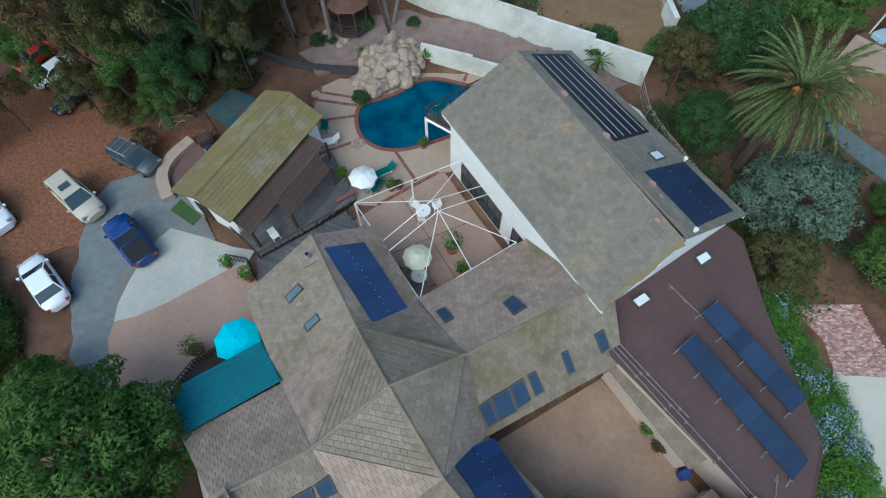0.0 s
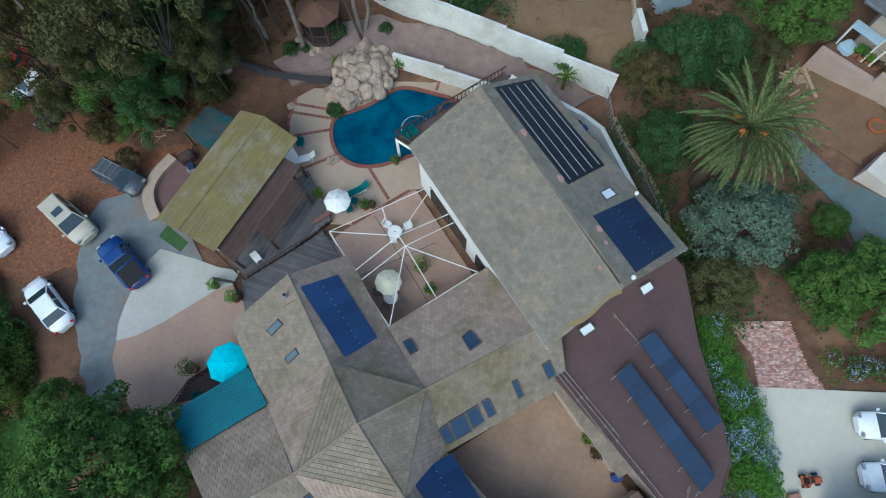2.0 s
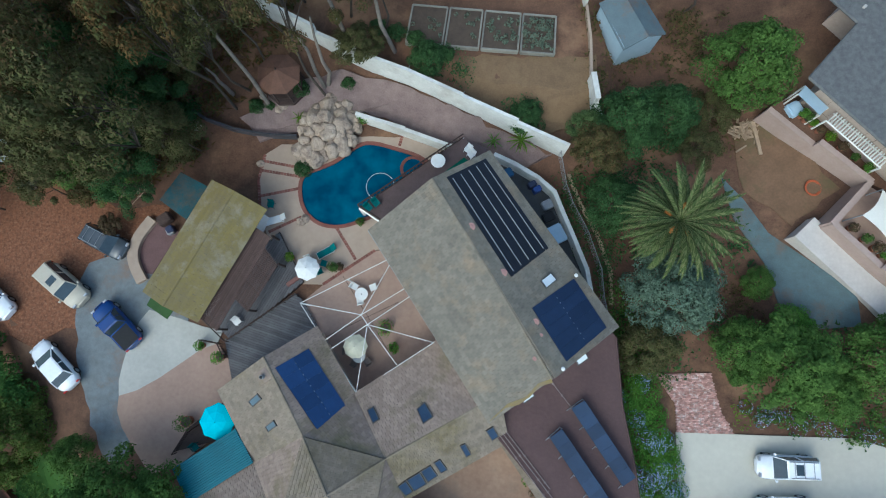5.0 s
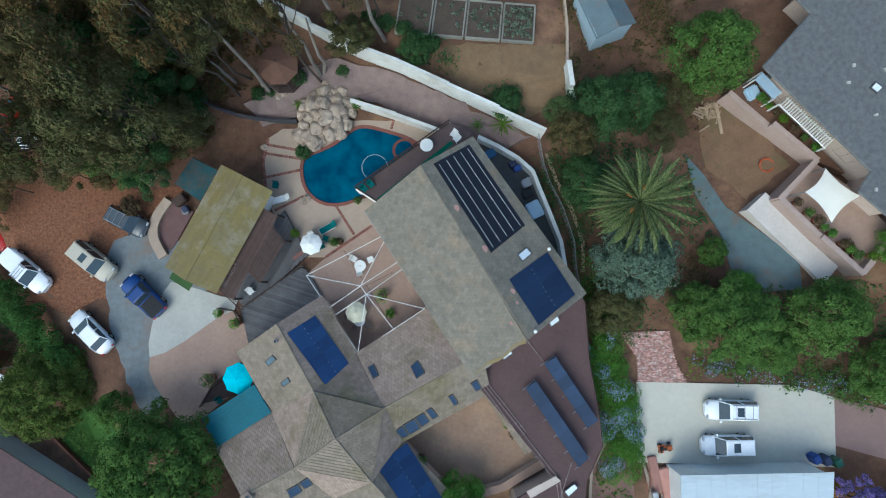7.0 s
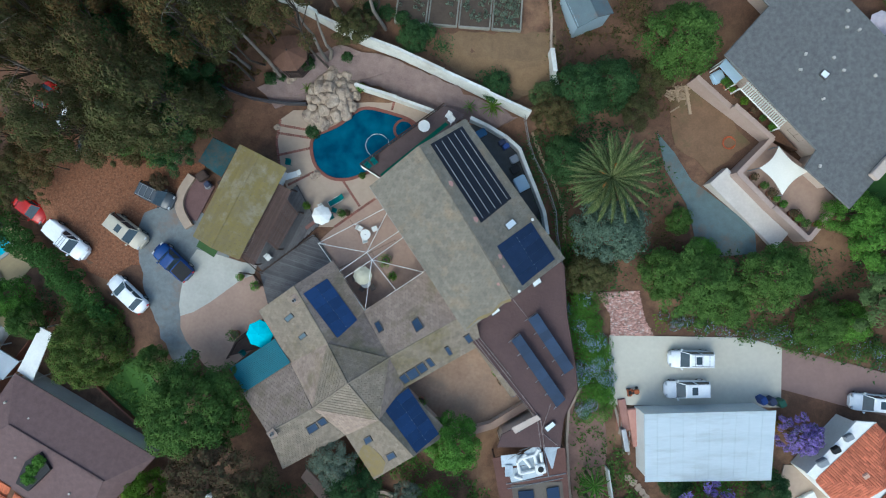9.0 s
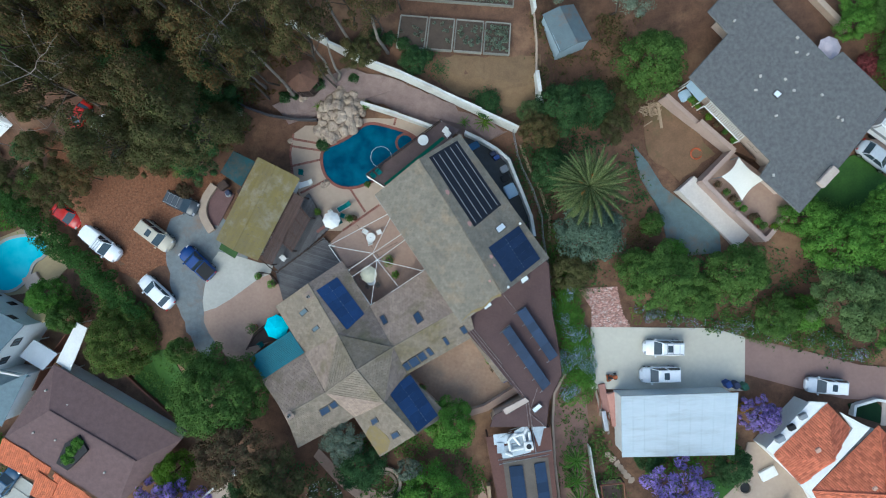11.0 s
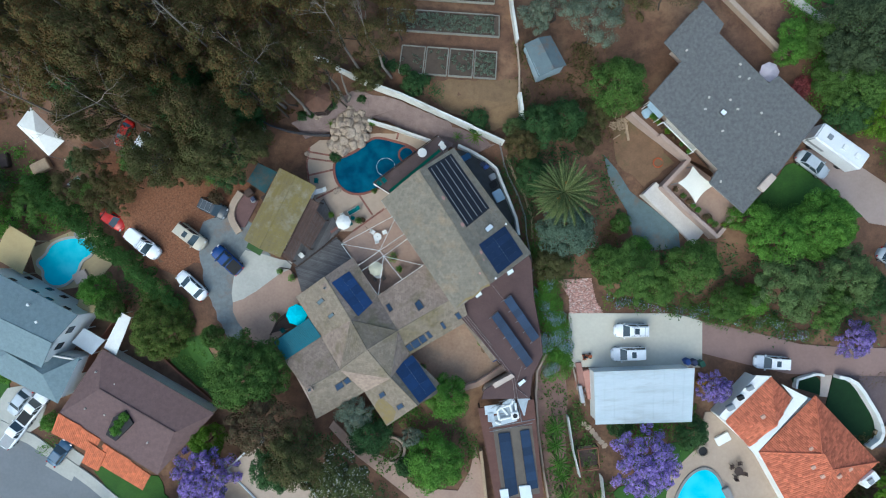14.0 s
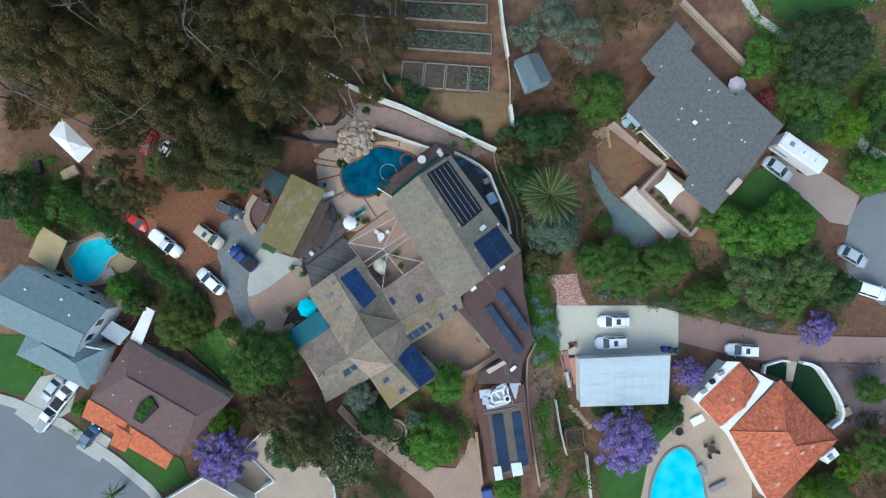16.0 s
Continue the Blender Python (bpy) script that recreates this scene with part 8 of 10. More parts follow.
for k, (foot, head, h) in enumerate((((-5.0, 38.1), (-5.60, 39.60), 9.5), ((-4.6, 38.1), (-3.90, 38.70), 9.5), ((-13.4, 37.7), (-13.0, 37.9), 5.0), ((-29.31, 38.78), (-27.90, 38.41), 4.0))):
    bare_tree(foot, head, h, 1.0, "smooth white bole of a leaning gum", 70 + k, 0)


grove()
L_OLIVE = leaf("olive_leaves", (0.16, 0.22, 0.155), (0.10, 0.145, 0.10))
L_PEPPER = leaf("pepper_tree_leaves", (0.140, 0.202, 0.073), (0.090, 0.134, 0.047))
L_WARM = leaf("warm_green_leaves", (0.140, 0.190, 0.040), (0.084, 0.124, 0.028), (0.17, 0.14, 0.05), 0.08)
L_OAK = leaf("grey_green_oak_leaves", (0.085, 0.115, 0.055), (0.055, 0.078, 0.038))
L_FLECK = leaf("flecked_leaves", (0.12, 0.14, 0.05), (0.075, 0.09, 0.034), (0.5, 0.48, 0.42), 0.1)
# kind, place, crown radius, height, leaves, label
TREES = [
    ("grand", (-19.10, 2.75), 5.6, 7.8, L_MID, "large dark green shade tree beside the drive"),
    ("grand", (-31.60, 8.95), 4.5, 7.0, L_WARM, "leafy green tree behind a brown-roofed house"),
    ("broad", (-24.35, 7.60), 1.7, 3.4, L_MID, "small green tree between drive and lawn"),
    ("feather", (-17.12, -3.46), 4.8, 8.0, L_DRY, "brownish half-bare tree beside the house"),
    ("feather", (-12.90, -7.95), 4.8, 8.0, L_PINE, "grey-green eucalyptus at the entrance"),
    ("feather", (-7.53, -11.40), 4.4, 7.0, L_FLECK, "grey-green tree flecked with pale blossom"),
    ("feather", (-16.17, -9.77), 4.0, 6.0, L_DARK, "dark green tree over a terrace"),
    ("broad", (-26.83, -7.34), 2.6, 4.5, L_LIME, "lime green shrub beside a fence"),
    ("feather", (-5.58, -3.21), 2.9, 4.0, L_GREY, "silvery half-bare shrub under the eaves"),
    ("broad", (-3.90, -6.50), 3.1, 4.2, L_DARK, "rounded dark green tree"),
    ("broad", (4.58, -10.27), 4.2, 5.0, L_GREEN, "bright green spreading tree"),
    ("broad", (6.70, -1.90), 3.3, 5.0, L_GREEN, "bright green tree against the house"),
    ("feather", (1.89, -7.29), 1.8, 3.0, L_GREY, "silver-blue shrub beside garden steps"),
    ("broad", (0.55, -11.34), 1.5, 2.2, L_DARK, "dark green clipped garden shrub"),
    ("broad", (23.41, 19.35), 3.9, 6.0, L_OLIVE, "silver-grey olive tree below a palm"),
    ("broad", (21.40, 15.25), 2.8, 4.2, L_PINE, "olive green bushy tree"),
    ("broad", (20.40, 33.10), 3.1, 6.2, L_DARK, "dark green tree behind the white wall"),
    ("broad", (23.90, 34.00), 2.9, 6.2, L_DARK, "dark green tree with dense foliage"),
    ("thin", (26.60, 31.40), 2.4, 4.6, L_PINE, "thin green tree over bare earth"),
    ("broad", (17.30, 33.00), 1.7, 3.2, L_PEPPER, "small grey-green shrub at the end of the white wall"),
    ("feather", (17.76, 30.78), 2.6, 5.5, L_EUC, "grey-green tree beside a gravel path"),
    ("broad", (19.49, 26.93), 2.6, 4.0, L_DARK, "dark green shrub below a palm"),
    ("broad", (30.50, 37.70), 4.1, 7.2, L_MID, "full green tree beside a grey-roofed house"),
    ("thin", (28.60, 34.60), 2.4, 4.0, L_PINE, "thin brownish-green shrub over bare earth"),
    ("feather", (20.30, 46.70), 2.4, 6.0, L_GREY, "grey-leaved young eucalyptus beside a garden wall"),
    ("feather", (25.20, 48.60), 2.8, 6.5, L_GREY, "grey-leaved eucalyptus beside a small blue shed"),
    ("thin", (-33.50, 28.00), 2.5, 6.0, L_EUC2, "slender bronze gum over leaf litter"),
    ("thin", (-27.60, 29.20), 2.2, 6.0, L_PINE, "slender olive gum over leaf litter"),
    ("thin", (-42.60, 28.60), 2.6, 6.5, L_PINE, "slender olive gum beside a hedge"),
    ("thin", (-38.20, 26.20), 2.2, 5.5, L_EUC, "slender gum over a red car"),
    ("euc", (22.90, 47.60), 3.2, 10.0, L_GREY, "tall grey-leaved eucalyptus beside vegetable beds"),
    ("euc", (27.20, 44.60), 3.6, 10.0, L_GREY, "tall grey-leaved eucalyptus with open crown"),
    ("euc", (30.60, 47.20), 3.6, 10.0, L_EUC, "tall eucalyptus with open crown"),
    ("euc", (36.77, 47.78), 3.2, 9.0, L_DRY, "thin brownish eucalyptus behind a house"),
    ("feather", (31.78, 13.72), 4.2, 6.0, L_MID, "wide feathery green tree above a flower border"),
    ("broad", (28.93, 14.73), 2.9, 5.0, L_MID, "green tree beside a brick path"),
    ("broad", (39.24, 14.20), 3.6, 6.0, L_MID, "rounded dense green citrus tree"),
    ("broad", (35.31, 11.47), 2.8, 4.0, L_MID, "green shrub tree beside a border"),
    ("broad", (44.84, 8.89), 2.7, 4.2, L_MID, "green tree over blue flowers"),
    ("broad", (49.60, 17.30), 4.2, 6.5, L_GREEN, "full green tree on a lawn"),
    ("grand", (55.22, 18.39), 4.6, 6.5, L_GREEN, "large full green tree on a lawn"),
    ("broad", (46.66, 20.07), 2.7, 5.0, L_GREEN, "green tree beside a terrace"),
    ("feather", (50.62, 10.94), 5.0, 8.0, L_PEPPER, "feathery dull green pepper tree"),
    ("feather", (57.24, 12.00), 4.6, 9.0, L_PEPPER, "feathery dull green pepper tree by the road"),
    ("feather", (55.65, 8.51), 3.6, 8.0, L_MID, "feathery green tree over the road"),
    ("broad", (63.66, 9.13), 3.0, 6.0, L_DARK, "dark green tree at the turning circle"),
    ("grand", (60.60, 42.00), 6.0, 8.0, L_OAK, "large grey-green oak on a lawn"),
    ("feather", (57.80, 39.40), 3.4, 6.6, L_OAK, "grey-green oak limb beside a house"),
    ("broad", (67.93, 25.05), 3.6, 6.0, L_GREEN, "leafy tree by the turning circle"),
    ("broad", (60.36, 35.51), 4.0, 6.0, L_MID, "green tree behind a motor home"),
    ("broad", (64.23, 32.09), 3.6, 6.0, L_LIME, "yellow-green tree behind a motor home"),
    ("broad", (55.60, 42.60), 2.2, 4.0, L_MID, "green tree behind a house"),
    ("broad", (70.06, 35.44), 3.6, 6.0, L_MID, "green tree at the edge of a lawn"),
    ("broad", (52.06, 40.61), 1.9, 4.0, L_GREEN, "green shrub beside a wall"),
    ("blossom", (32.18, -11.20), 5.2, 6.0, L_JAC, "jacaranda covered in violet blossom"),
    ("blossom", (42.14, -2.28), 2.4, 4.5, L_JAC, "small jacaranda in violet blossom"),
    ("blossom", (61.28, 3.26), 2.7, 4.2, L_JAC, "jacaranda in violet blossom by the road"),
    ("blossom", (-26.61, -11.47), 4.8, 6.5, L_JAC, "wide jacaranda in violet blossom"),
    ("broad", (-40.95, 14.30), 2.6, 5.0, L_GREEN, "rounded green tree in a back garden"),
    ("broad", (-39.38, 11.93), 2.3, 4.5, L_MID, "dark green tree in a back garden"),
    ("broad", (-56.66, 28.87), 4.0, 6.0, L_DARK, "dark green tree behind a fence"),
    ("broad", (-54.28, 24.58), 2.4, 4.0, L_GREEN, "green shrub beside a pergola"),
    ("feather", (-49.91, 26.50), 2.6, 4.0, L_MID, "thin green tree over a shed"),
    ("broad", (-55.27, 3.43), 1.8, 2.6, L_GREEN, "green shrub beside a front drive"),
    ("broad", (-49.33, -3.99), 1.5, 2.2, L_GREEN, "clipped green shrub beside a drive"),
    ("bush", (-27.76, 31.82), 1.6, 1.8, L_PINE, "low green bush beside parked cars"),
    ("bush", (-26.12, 29.35), 1.5, 1.6, L_EUC, "low olive bush in the litter"),
    ("bush", (-25.96, 33.08), 1.8, 2.2, L_EUC, "olive brush below the gums"),
    ("bush", (-22.06, 30.83), 1.5, 1.5, L_DRY, "dry brown brush below the gums"),
    ("feather", (-1.48, 40.06), 2.4, 4.6, L_PINE, "small olive tree beside the garden wall"),
    ("broad", (4.20, 39.30), 1.7, 2.6, L_DARK, "dark green shrub behind the garden wall"),
    ("broad", (12.31, 34.43), 1.7, 2.0, L_DARK, "dark green shrub on dry grass"),
    ("bush", (54.73, 36.64), 1.7, 1.8, material("red_bush_leaves", (0.22, 0.05, 0.05), (0.14, 0.035, 0.03), 0.35, 0.8, island=0.4), "dark red shrub beside a house"),
    ("broad", (57.62, 37.26), 3.0, 4.5, L_MID, "green shrub tree beside a red shrub"),
    ("broad", (60.24, 33.10), 3.6, 5.0, L_DARK, "full green tree behind a motor home"),
    ("broad", (52.84, 43.10), 2.2, 3.0, L_GREEN, "bright green shrub beside a lawn path"),
    ("broad", (54.40, 41.55), 2.0, 3.0, L_MID, "green shrub beside a lawn path"),
    ("broad", (59.03, 35.85), 2.2, 3.0, L_LIME, "yellow-green shrub behind a house"),
    ("broad", (70.32, 32.60), 3.2, 5.0, L_DARK, "dark green tree beside stone edging"),
    ("broad", (31.15, 20.14), 1.5, 2.0, L_MID, "bright green shrub beside the gravel path"),
    ("broad", (33.03, 16.32), 2.2, 2.6, L_GREEN, "green shrub below the gravel path"),
    ("bush", (43.60, 13.00), 1.1, 1.3, L_DARK, "low dark shrub on brown earth"),
    ("broad", (48.27, 9.02), 2.4, 3.4, L_GREEN, "leafy green shrub above the road"),
    ("feather", (-23.21, 26.13), 1.2, 2.2, L_DRY, "thin brownish tree beside the gravel"),
    ("feather", (-39.67, 27.34), 2.4, 3.2, L_MID, "thin green tree over leaf litter"),
    ("broad", (62.28, -20.79), 3.0, 4.0, L_MID, "green shrub tree beside a border"),
    ("broad", (68.82, -6.20), 2.4, 4.0, L_MID, "green shrub in a gravel yard"),
    ("feather", (67.98, -14.89), 3.4, 5.0, L_MID, "green tree beside a fence"),
    ("feather", (64.18, -17.15), 2.6, 4.0, L_LIME, "yellow-green shrub tree beside a fence"),
    ("broad", (59.48, -21.00), 2.4, 4.0, L_LIME, "yellow-green shrub beside a border"),
    ("broad", (15.04, -17.87), 2.6, 3.6, L_GREEN, "green shrub behind the canopy"),
    ("broad", (39.24, -8.41), 2.4, 3.4, L_DARK, "dark shrub behind the garage"),
    ("broad", (29.68, -6.98), 2.0, 2.6, L_DARK, "dark shrub beside the garage"),
]
for i, xy in enumerate(((-26.59, 39.30), (-24.89, 40.76), (-22.01, 37.09), (-19.91, 39.22), (-17.74, 35.66), (-24.77, 36.08), (-28.75, 41.57), (-21.55, 42.25), (-22.39, 34.36), (-17.75, 33.00), (-30.97, 41.99), (-17.09, 39.18), (-22.72, 40.36), (-31.23, 39.35))):
    plant("bush", xy, 1.7 + 0.2 * (i % 3), 2.0 + 0.3 * (i % 2), (L_PINE, L_DARK, L_EUC)[i % 3], "low dusty brush below the gums", "brush_shrub", "shrub", "brush below the gums")
# leafy trees of middle height that fill the wood's edge below the gums
for k, (x, y, r, top, mt) in enumerate(((-28.6, 37.6, 3.0, 8.0, L_PINE), (-25.8, 35.2, 3.0, 8.5, L_DARK), (-23.2, 33.2, 2.8, 8.0, L_MID), (-20.2, 34.6, 3.2, 9.0, L_DARK), (-17.6, 33.2, 2.6, 7.0, L_PINE),
        (-21.8, 37.0, 3.2, 9.0, L_PINE), (-25.2, 38.4, 3.4, 10.0, L_DARK), (-18.0, 37.2, 2.8, 8.0, L_DARK), (-29.8, 40.6, 3.4, 9.0, L_PINE), (-22.6, 29.6, 1.8, 3.6, L_MID), (-20.4, 31.4, 2.2, 6.0, L_PINE),
        (-34.5, 41.2, 3.4, 9.0, L_PINE), (-39.0, 41.0, 3.0, 8.0, L_DARK), (-15.2, 39.5, 2.6, 8.0, L_PINE), (-27.0, 42.5, 3.4, 10.0, L_EUC), (-14.0, 42.5, 3.0, 9.0, L_PINE))):
    plant("thin", (x, y), r * 1.15, top, mt, "leafy green tree of middle height below tall gums", "understory_tree", "tree", "trees below the gums")
# slender trees that lean out over the litter: foot, crown centre, height, radius
for foot, head, top, r, mt in (((-31.8, 31.8), (-30.6, 28.9), 8.0, 2.3, L_MID), ((-27.5, 33.5), (-26.1, 30.5), 8.0, 2.4, L_PINE), ((-24.0, 31.5), (-22.5, 28.1), 8.0, 2.6, L_MID), ((-19.8, 32.2), (-18.7, 29.4), 8.0, 2.8, L_DARK), ((-20.5, 29.5), (-19.2, 26.6), 8.0, 2.4, L_DARK), ((-16.2, 33.0), (-15.2, 30.5), 10.0, 2.6, L_PINE), ((-36.5, 28.5), (-35.8, 27.8), 6.0, 2.0, L_EUC),
        ((-37.8, 31.6), (-37.2, 30.4), 7.0, 2.4, L_PINE), ((-36.2, 26.0), (-36.0, 25.5), 3.5, 1.7, L_PINE), ((-40.5, 31.8), (-40.5, 31.5), 4.0, 1.9, L_DARK), ((-43.0, 28.5), (-43.0, 28.5), 3.0, 1.7, L_MID)):
    plant("thin", foot, r, top, mt, "slender green tree leaning out over the litter", "slender_tree", "tree", "trees over the litter", lean=((head[0] - foot[0]) / top, (head[1] - foot[1]) / top))
# tall gums of the wood's edge: foot, crown centre, height over the foot, crown radius
for foot, head, top, r, mt, label in (
        ((-18.5, 32.0), (-13.5, 28.0), 19.0, 4.2, L_PINE, "dense green gum leaning over the pool house"),
        ((-21.6, 31.8), (-17.0, 26.6), 16.0, 4.0, L_PINE, "leaning gum with full green crown"),
        ((-25.3, 30.9), (-22.4, 27.4), 19.5, 3.8, L_PINE, "tall green gum leaning over the litter"),
        ((-20.2, 33.4), (-17.2, 32.2), 20.5, 4.0, L_EUC, "tall olive gum with a pale bole"),
        ((-26.5, 31.5), (-26.2, 26.4), 13.5, 3.4, L_EUC, "gum leaning far over the litter"),
        ((-31.8, 37.2), (-29.2, 30.6), 17.0, 3.4, L_PINE, "leaning gum above parked cars"),
        ((-23.0, 32.0), (-20.8, 27.0), 11.5, 3.2, L_PINE, "lower green gum above the litter"),
        ((-30.5, 38.5), (-32.0, 26.6), 14.5, 3.0, L_EUC, "long leaning gum over the litter"),
        ((-4.8, 37.4), (-6.2, 39.2), 19.0, 3.4, L_EUC, "tall gum with a white leaning bole"),
        ((-9.8, 39.7), (-10.8, 41.0), 17.5, 3.2, L_EUC, "tall twin gum with white boles"),
        ((-13.0, 36.6), (-13.6, 36.2), 21.5, 3.8, L_EUC2, "very tall bronze gum"),
        ((-11.5, 38.0), (-10.5, 36.8), 16.0, 3.4, L_PINE, "tall gum behind the gazebo"),
        ((0.5, 42.5), (0.2, 41.2), 13.0, 3.0, L_EUC, "tall olive gum above the garden wall"),
        ((3.0, 45.5), (2.6, 44.5), 12.0, 3.0, L_EUC2, "bronze gum beside vegetable beds"),
        ((-2.5, 44.0), (-2.6, 43.0), 16.0, 3.4, L_EUC, "tall gum above the garden wall"),
        ((-6.5, 45.5), (-6.4, 44.5), 18.0, 3.6, L_EUC2, "bronze gum above the garden wall"),
        ((1.5, 49.0), (1.2, 48.0), 15.0, 3.2, L_EUC, "gum above vegetable beds")):
    plant("euc", foot, r, top, mt, label, "eucalyptus_tree", "tree", "eucalyptus wood", lean=((head[0] - foot[0]) / top, (head[1] - foot[1]) / top))
for kind, xy, r, top, mt, label in TREES:
    plant(kind, xy, r, top, mt, label)


def palm(xy, top, radius, fronds, label, name="palm_tree", z=None, leafmat=None, fruit=False):
    g = ground_z(*xy) if z is None else z
    ob = thing(name, label, "palm", (xy[0], xy[1], g))
    rnd = random.Random(3)
    bm = bmesh.new()
    for i in range(6):
        tube(bm, (0, 0, -0.2 + top * i / 6), (0, 0, -0.2 + top * (i + 1) / 6), 0.42 * radius / 4.4 + 0.05 * (i % 2), 0.40 * radius / 4.4, 9)
    part("trunk", bm, BARKDARK, ob)
    for k in range(fronds):
        bm = bmesh.new()
        ang = 2.39996 * k
        up = 1.15 - 1.55 * (k / fronds)
        ln = radius * rnd.uniform(0.85, 1.1)
        prev = Vector((0, 0, top))
        d = Vector((math.cos(ang) * math.cos(up), math.sin(ang) * math.cos(up), math.sin(up)))
        side = Vector((-math.sin(ang), math.cos(ang), 0))
        n = 11
        for i in range(n):
            d = (d + Vector((0, 0, -0.11 - 0.02 * i * (1 - up)))).normalized()
            nxt = prev + d * ln / n
            tube(bm, prev, nxt, 0.035 * (1 - i / n) + 0.008, 0.03 * (1 - i / n) + 0.006, 4)
            for h in (0.0, 0.25, 0.5, 0.75):
                p = prev.lerp(nxt, h)
                wl = ln * 0.115 * math.sin(math.pi * min(0.97, (i + h + 0.7) / (n + 0.5))) ** 0.6
                for s in (-1, 1):
                    tip = p + (side * s * 0.55 + d * 1.0 + Vector((0, 0, -0.12))).normalized() * wl * rnd.uniform(0.85, 1.1)
                    w = d * 0.075 * radius / 4.4 + Vector((0, 0, 0.02))
                    bm.faces.new([bm.verts.new(q) for q in (p - w, p + w, tip)])
            prev = nxt
        part("frond", bm, leafmat or L_PALM, ob)
    if fruit:
        for k in range(5):
            bm = bmesh.new()
            a = k * 1.3
            tube(bm, (0, 0, top - 0.1), (0.9 * math.cos(a), 0.9 * math.sin(a), top + 0.45), 0.05, 0.03, 5)
            bmesh.ops.create_icosphere(bm, subdivisions=1, radius=0.34, matrix=pose(1.0 * math.cos(a), 1.0 * math.sin(a), top + 0.42))
            part("fruit_cluster", bm, material("orange_dates", (0.50, 0.19, 0.03), (0.36, 0.12, 0.02), 3, 0.7), ob, "orange date cluster")
    return ob


palm((22.03, 24.06), 8.3, 4.7, 104, "mature date palm with arching green fronds", fruit=True)
for xy, top, r in (((20.75, -6.24), 3.4, 1.9), ((20.70, -8.62), 3.2, 1.8), ((20.90, -10.77), 3.6, 2.0), ((21.30, -12.70), 3.0, 1.6), ((21.60, -15.44), 3.4, 1.9), ((25.60, -16.80), 3.8, 2.3)):
    palm(xy, top, r, 34, "feathery bright green palm on an earth bank", name="feather_palm", leafmat=L_GREEN)
palm((12.00, 32.40), 1.6, 1.5, 20, "small fan palm beside the white wall", leafmat=L_LIME)
palm((9.72, 32.72), 0.8, 1.0, 14, "low palm shrub beside the white wall", leafmat=L_GREEN)
palm((-43.99, -16.83), 3.0, 2.2, 18, "small palm at the street edge", leafmat=L_GREEN)
palm((-7.17, 35.35), 0.7, 0.8, 14, "spiky yellow-green yucca beside the boulders", name="yucca_plant", leafmat=L_LIME)


def hedge(name, line, width, height, mat, label, per=60, flowers=None, size=0.22, category="hedge", kind=""):
    """A hedge or border along a line: leaves over lumpy mounds, with blossom scattered on it."""
    rnd = random.Random(len(line) * 7 + int(abs(line[0][0]) * 10))
    ob = thing(name, label, category, (line[0][0], line[0][1], ground_z(*line[0])), kind=kind)
    base = Vector(ob.matrix_basis.translation)
    bm, fl, stems = bmesh.new(), bmesh.new(), bmesh.new()
    for (ax, ay), (bx, by) in zip(line, line[1:]):
        n = max(1, int(math.hypot(bx - ax, by - ay) / 0.55))
        for i in range(n):
            for j in range(max(1, int(width / 0.9))):
                u = (i + rnd.random()) / n
                off = rnd.uniform(-0.5, 0.5) * width
                dx, dy = (bx - ax), (by - ay)
                q = math.hypot(dx, dy)
                x, y = ax + dx * u - dy / q * off, ay + dy * u + dx / q * off
                r = rnd.uniform(0.55, 0.9)
                h = height * rnd.uniform(0.72, 1.03) * (1 - 0.5 * (2 * abs(off) / width) ** 3)
                c = Vector((x, y, ground_z(x, y) + h - r * 0.6)) - base
                tube(stems, c - Vector((0, 0, h)), c, 0.03, 0.02, 4)
                for _ in range(per):
                    z, a = rnd.uniform(-0.5, 1), rnd.uniform(0, 6.283)
                    s = math.sqrt(1 - z * z)
                    d = Vector((s * math.cos(a), s * math.sin(a), z))
                    nn = (d + Vector((rnd.uniform(-0.7, 0.7), rnd.uniform(-0.7, 0.7), rnd.uniform(0.2, 1.2)))).normalized()
                    leaf_quad(bm, c + d * r * rnd.uniform(0.85, 1.1), nn, size * rnd.uniform(0.6, 1.2), rnd)
                if flowers and rnd.random() < flowers[1]:
                    for _ in range(int(per * 0.75)):
                        z, a = rnd.uniform(0.0, 1), rnd.uniform(0, 6.283)
                        s = math.sqrt(1 - z * z)
                        d = Vector((s * math.cos(a), s * math.sin(a), z))
                        leaf_quad(fl, c + d * (r + 0.07), d, 0.12, rnd)
    tagged(part("stem_run", stems, BARKDARK, ob), kind="stuff")
    part("foliage", bm, mat, ob)
    if flowers:
        part("blossom", fl, flowers[0], ob, "clusters of small blossom")
    else:
        fl.free()
    return ob


L_HEDGE = leaf("hedge_leaves", (0.083, 0.165, 0.039), (0.050, 0.110, 0.026))
hedge("flowering_hedge", [(19.86, 12.91), (20.91, 8.45), (21.63, 4.17), (22.26, -0.11)], 3.8, 1.6, L_GREEN, "tall green hedge with blue blossom", 270, (L_BLUE, 0.15), size=0.17)
hedge("flowering_hedge", [(22.49, 7.94), (22.85, 4.96), (22.70, 1.99)], 2.0, 1.2, L_GREEN, "green border thick with blue blossom", 200, (L_BLUE, 0.4), size=0.16)
hedge("flowering_border", [(29.53, 9.45), (35.45, 8.81), (42.19, 7.54)], 1.6, 1.0, L_MID, "green border with blue blossom", 90, (L_BLUE, 0.5))
hedge("flowering_border", [(42.61, 7.43), (49.76, 5.88), (57.30, 3.37)], 1.6, 1.0, L_MID, "green border with blue blossom by the road", 90, (L_BLUE, 0.5))
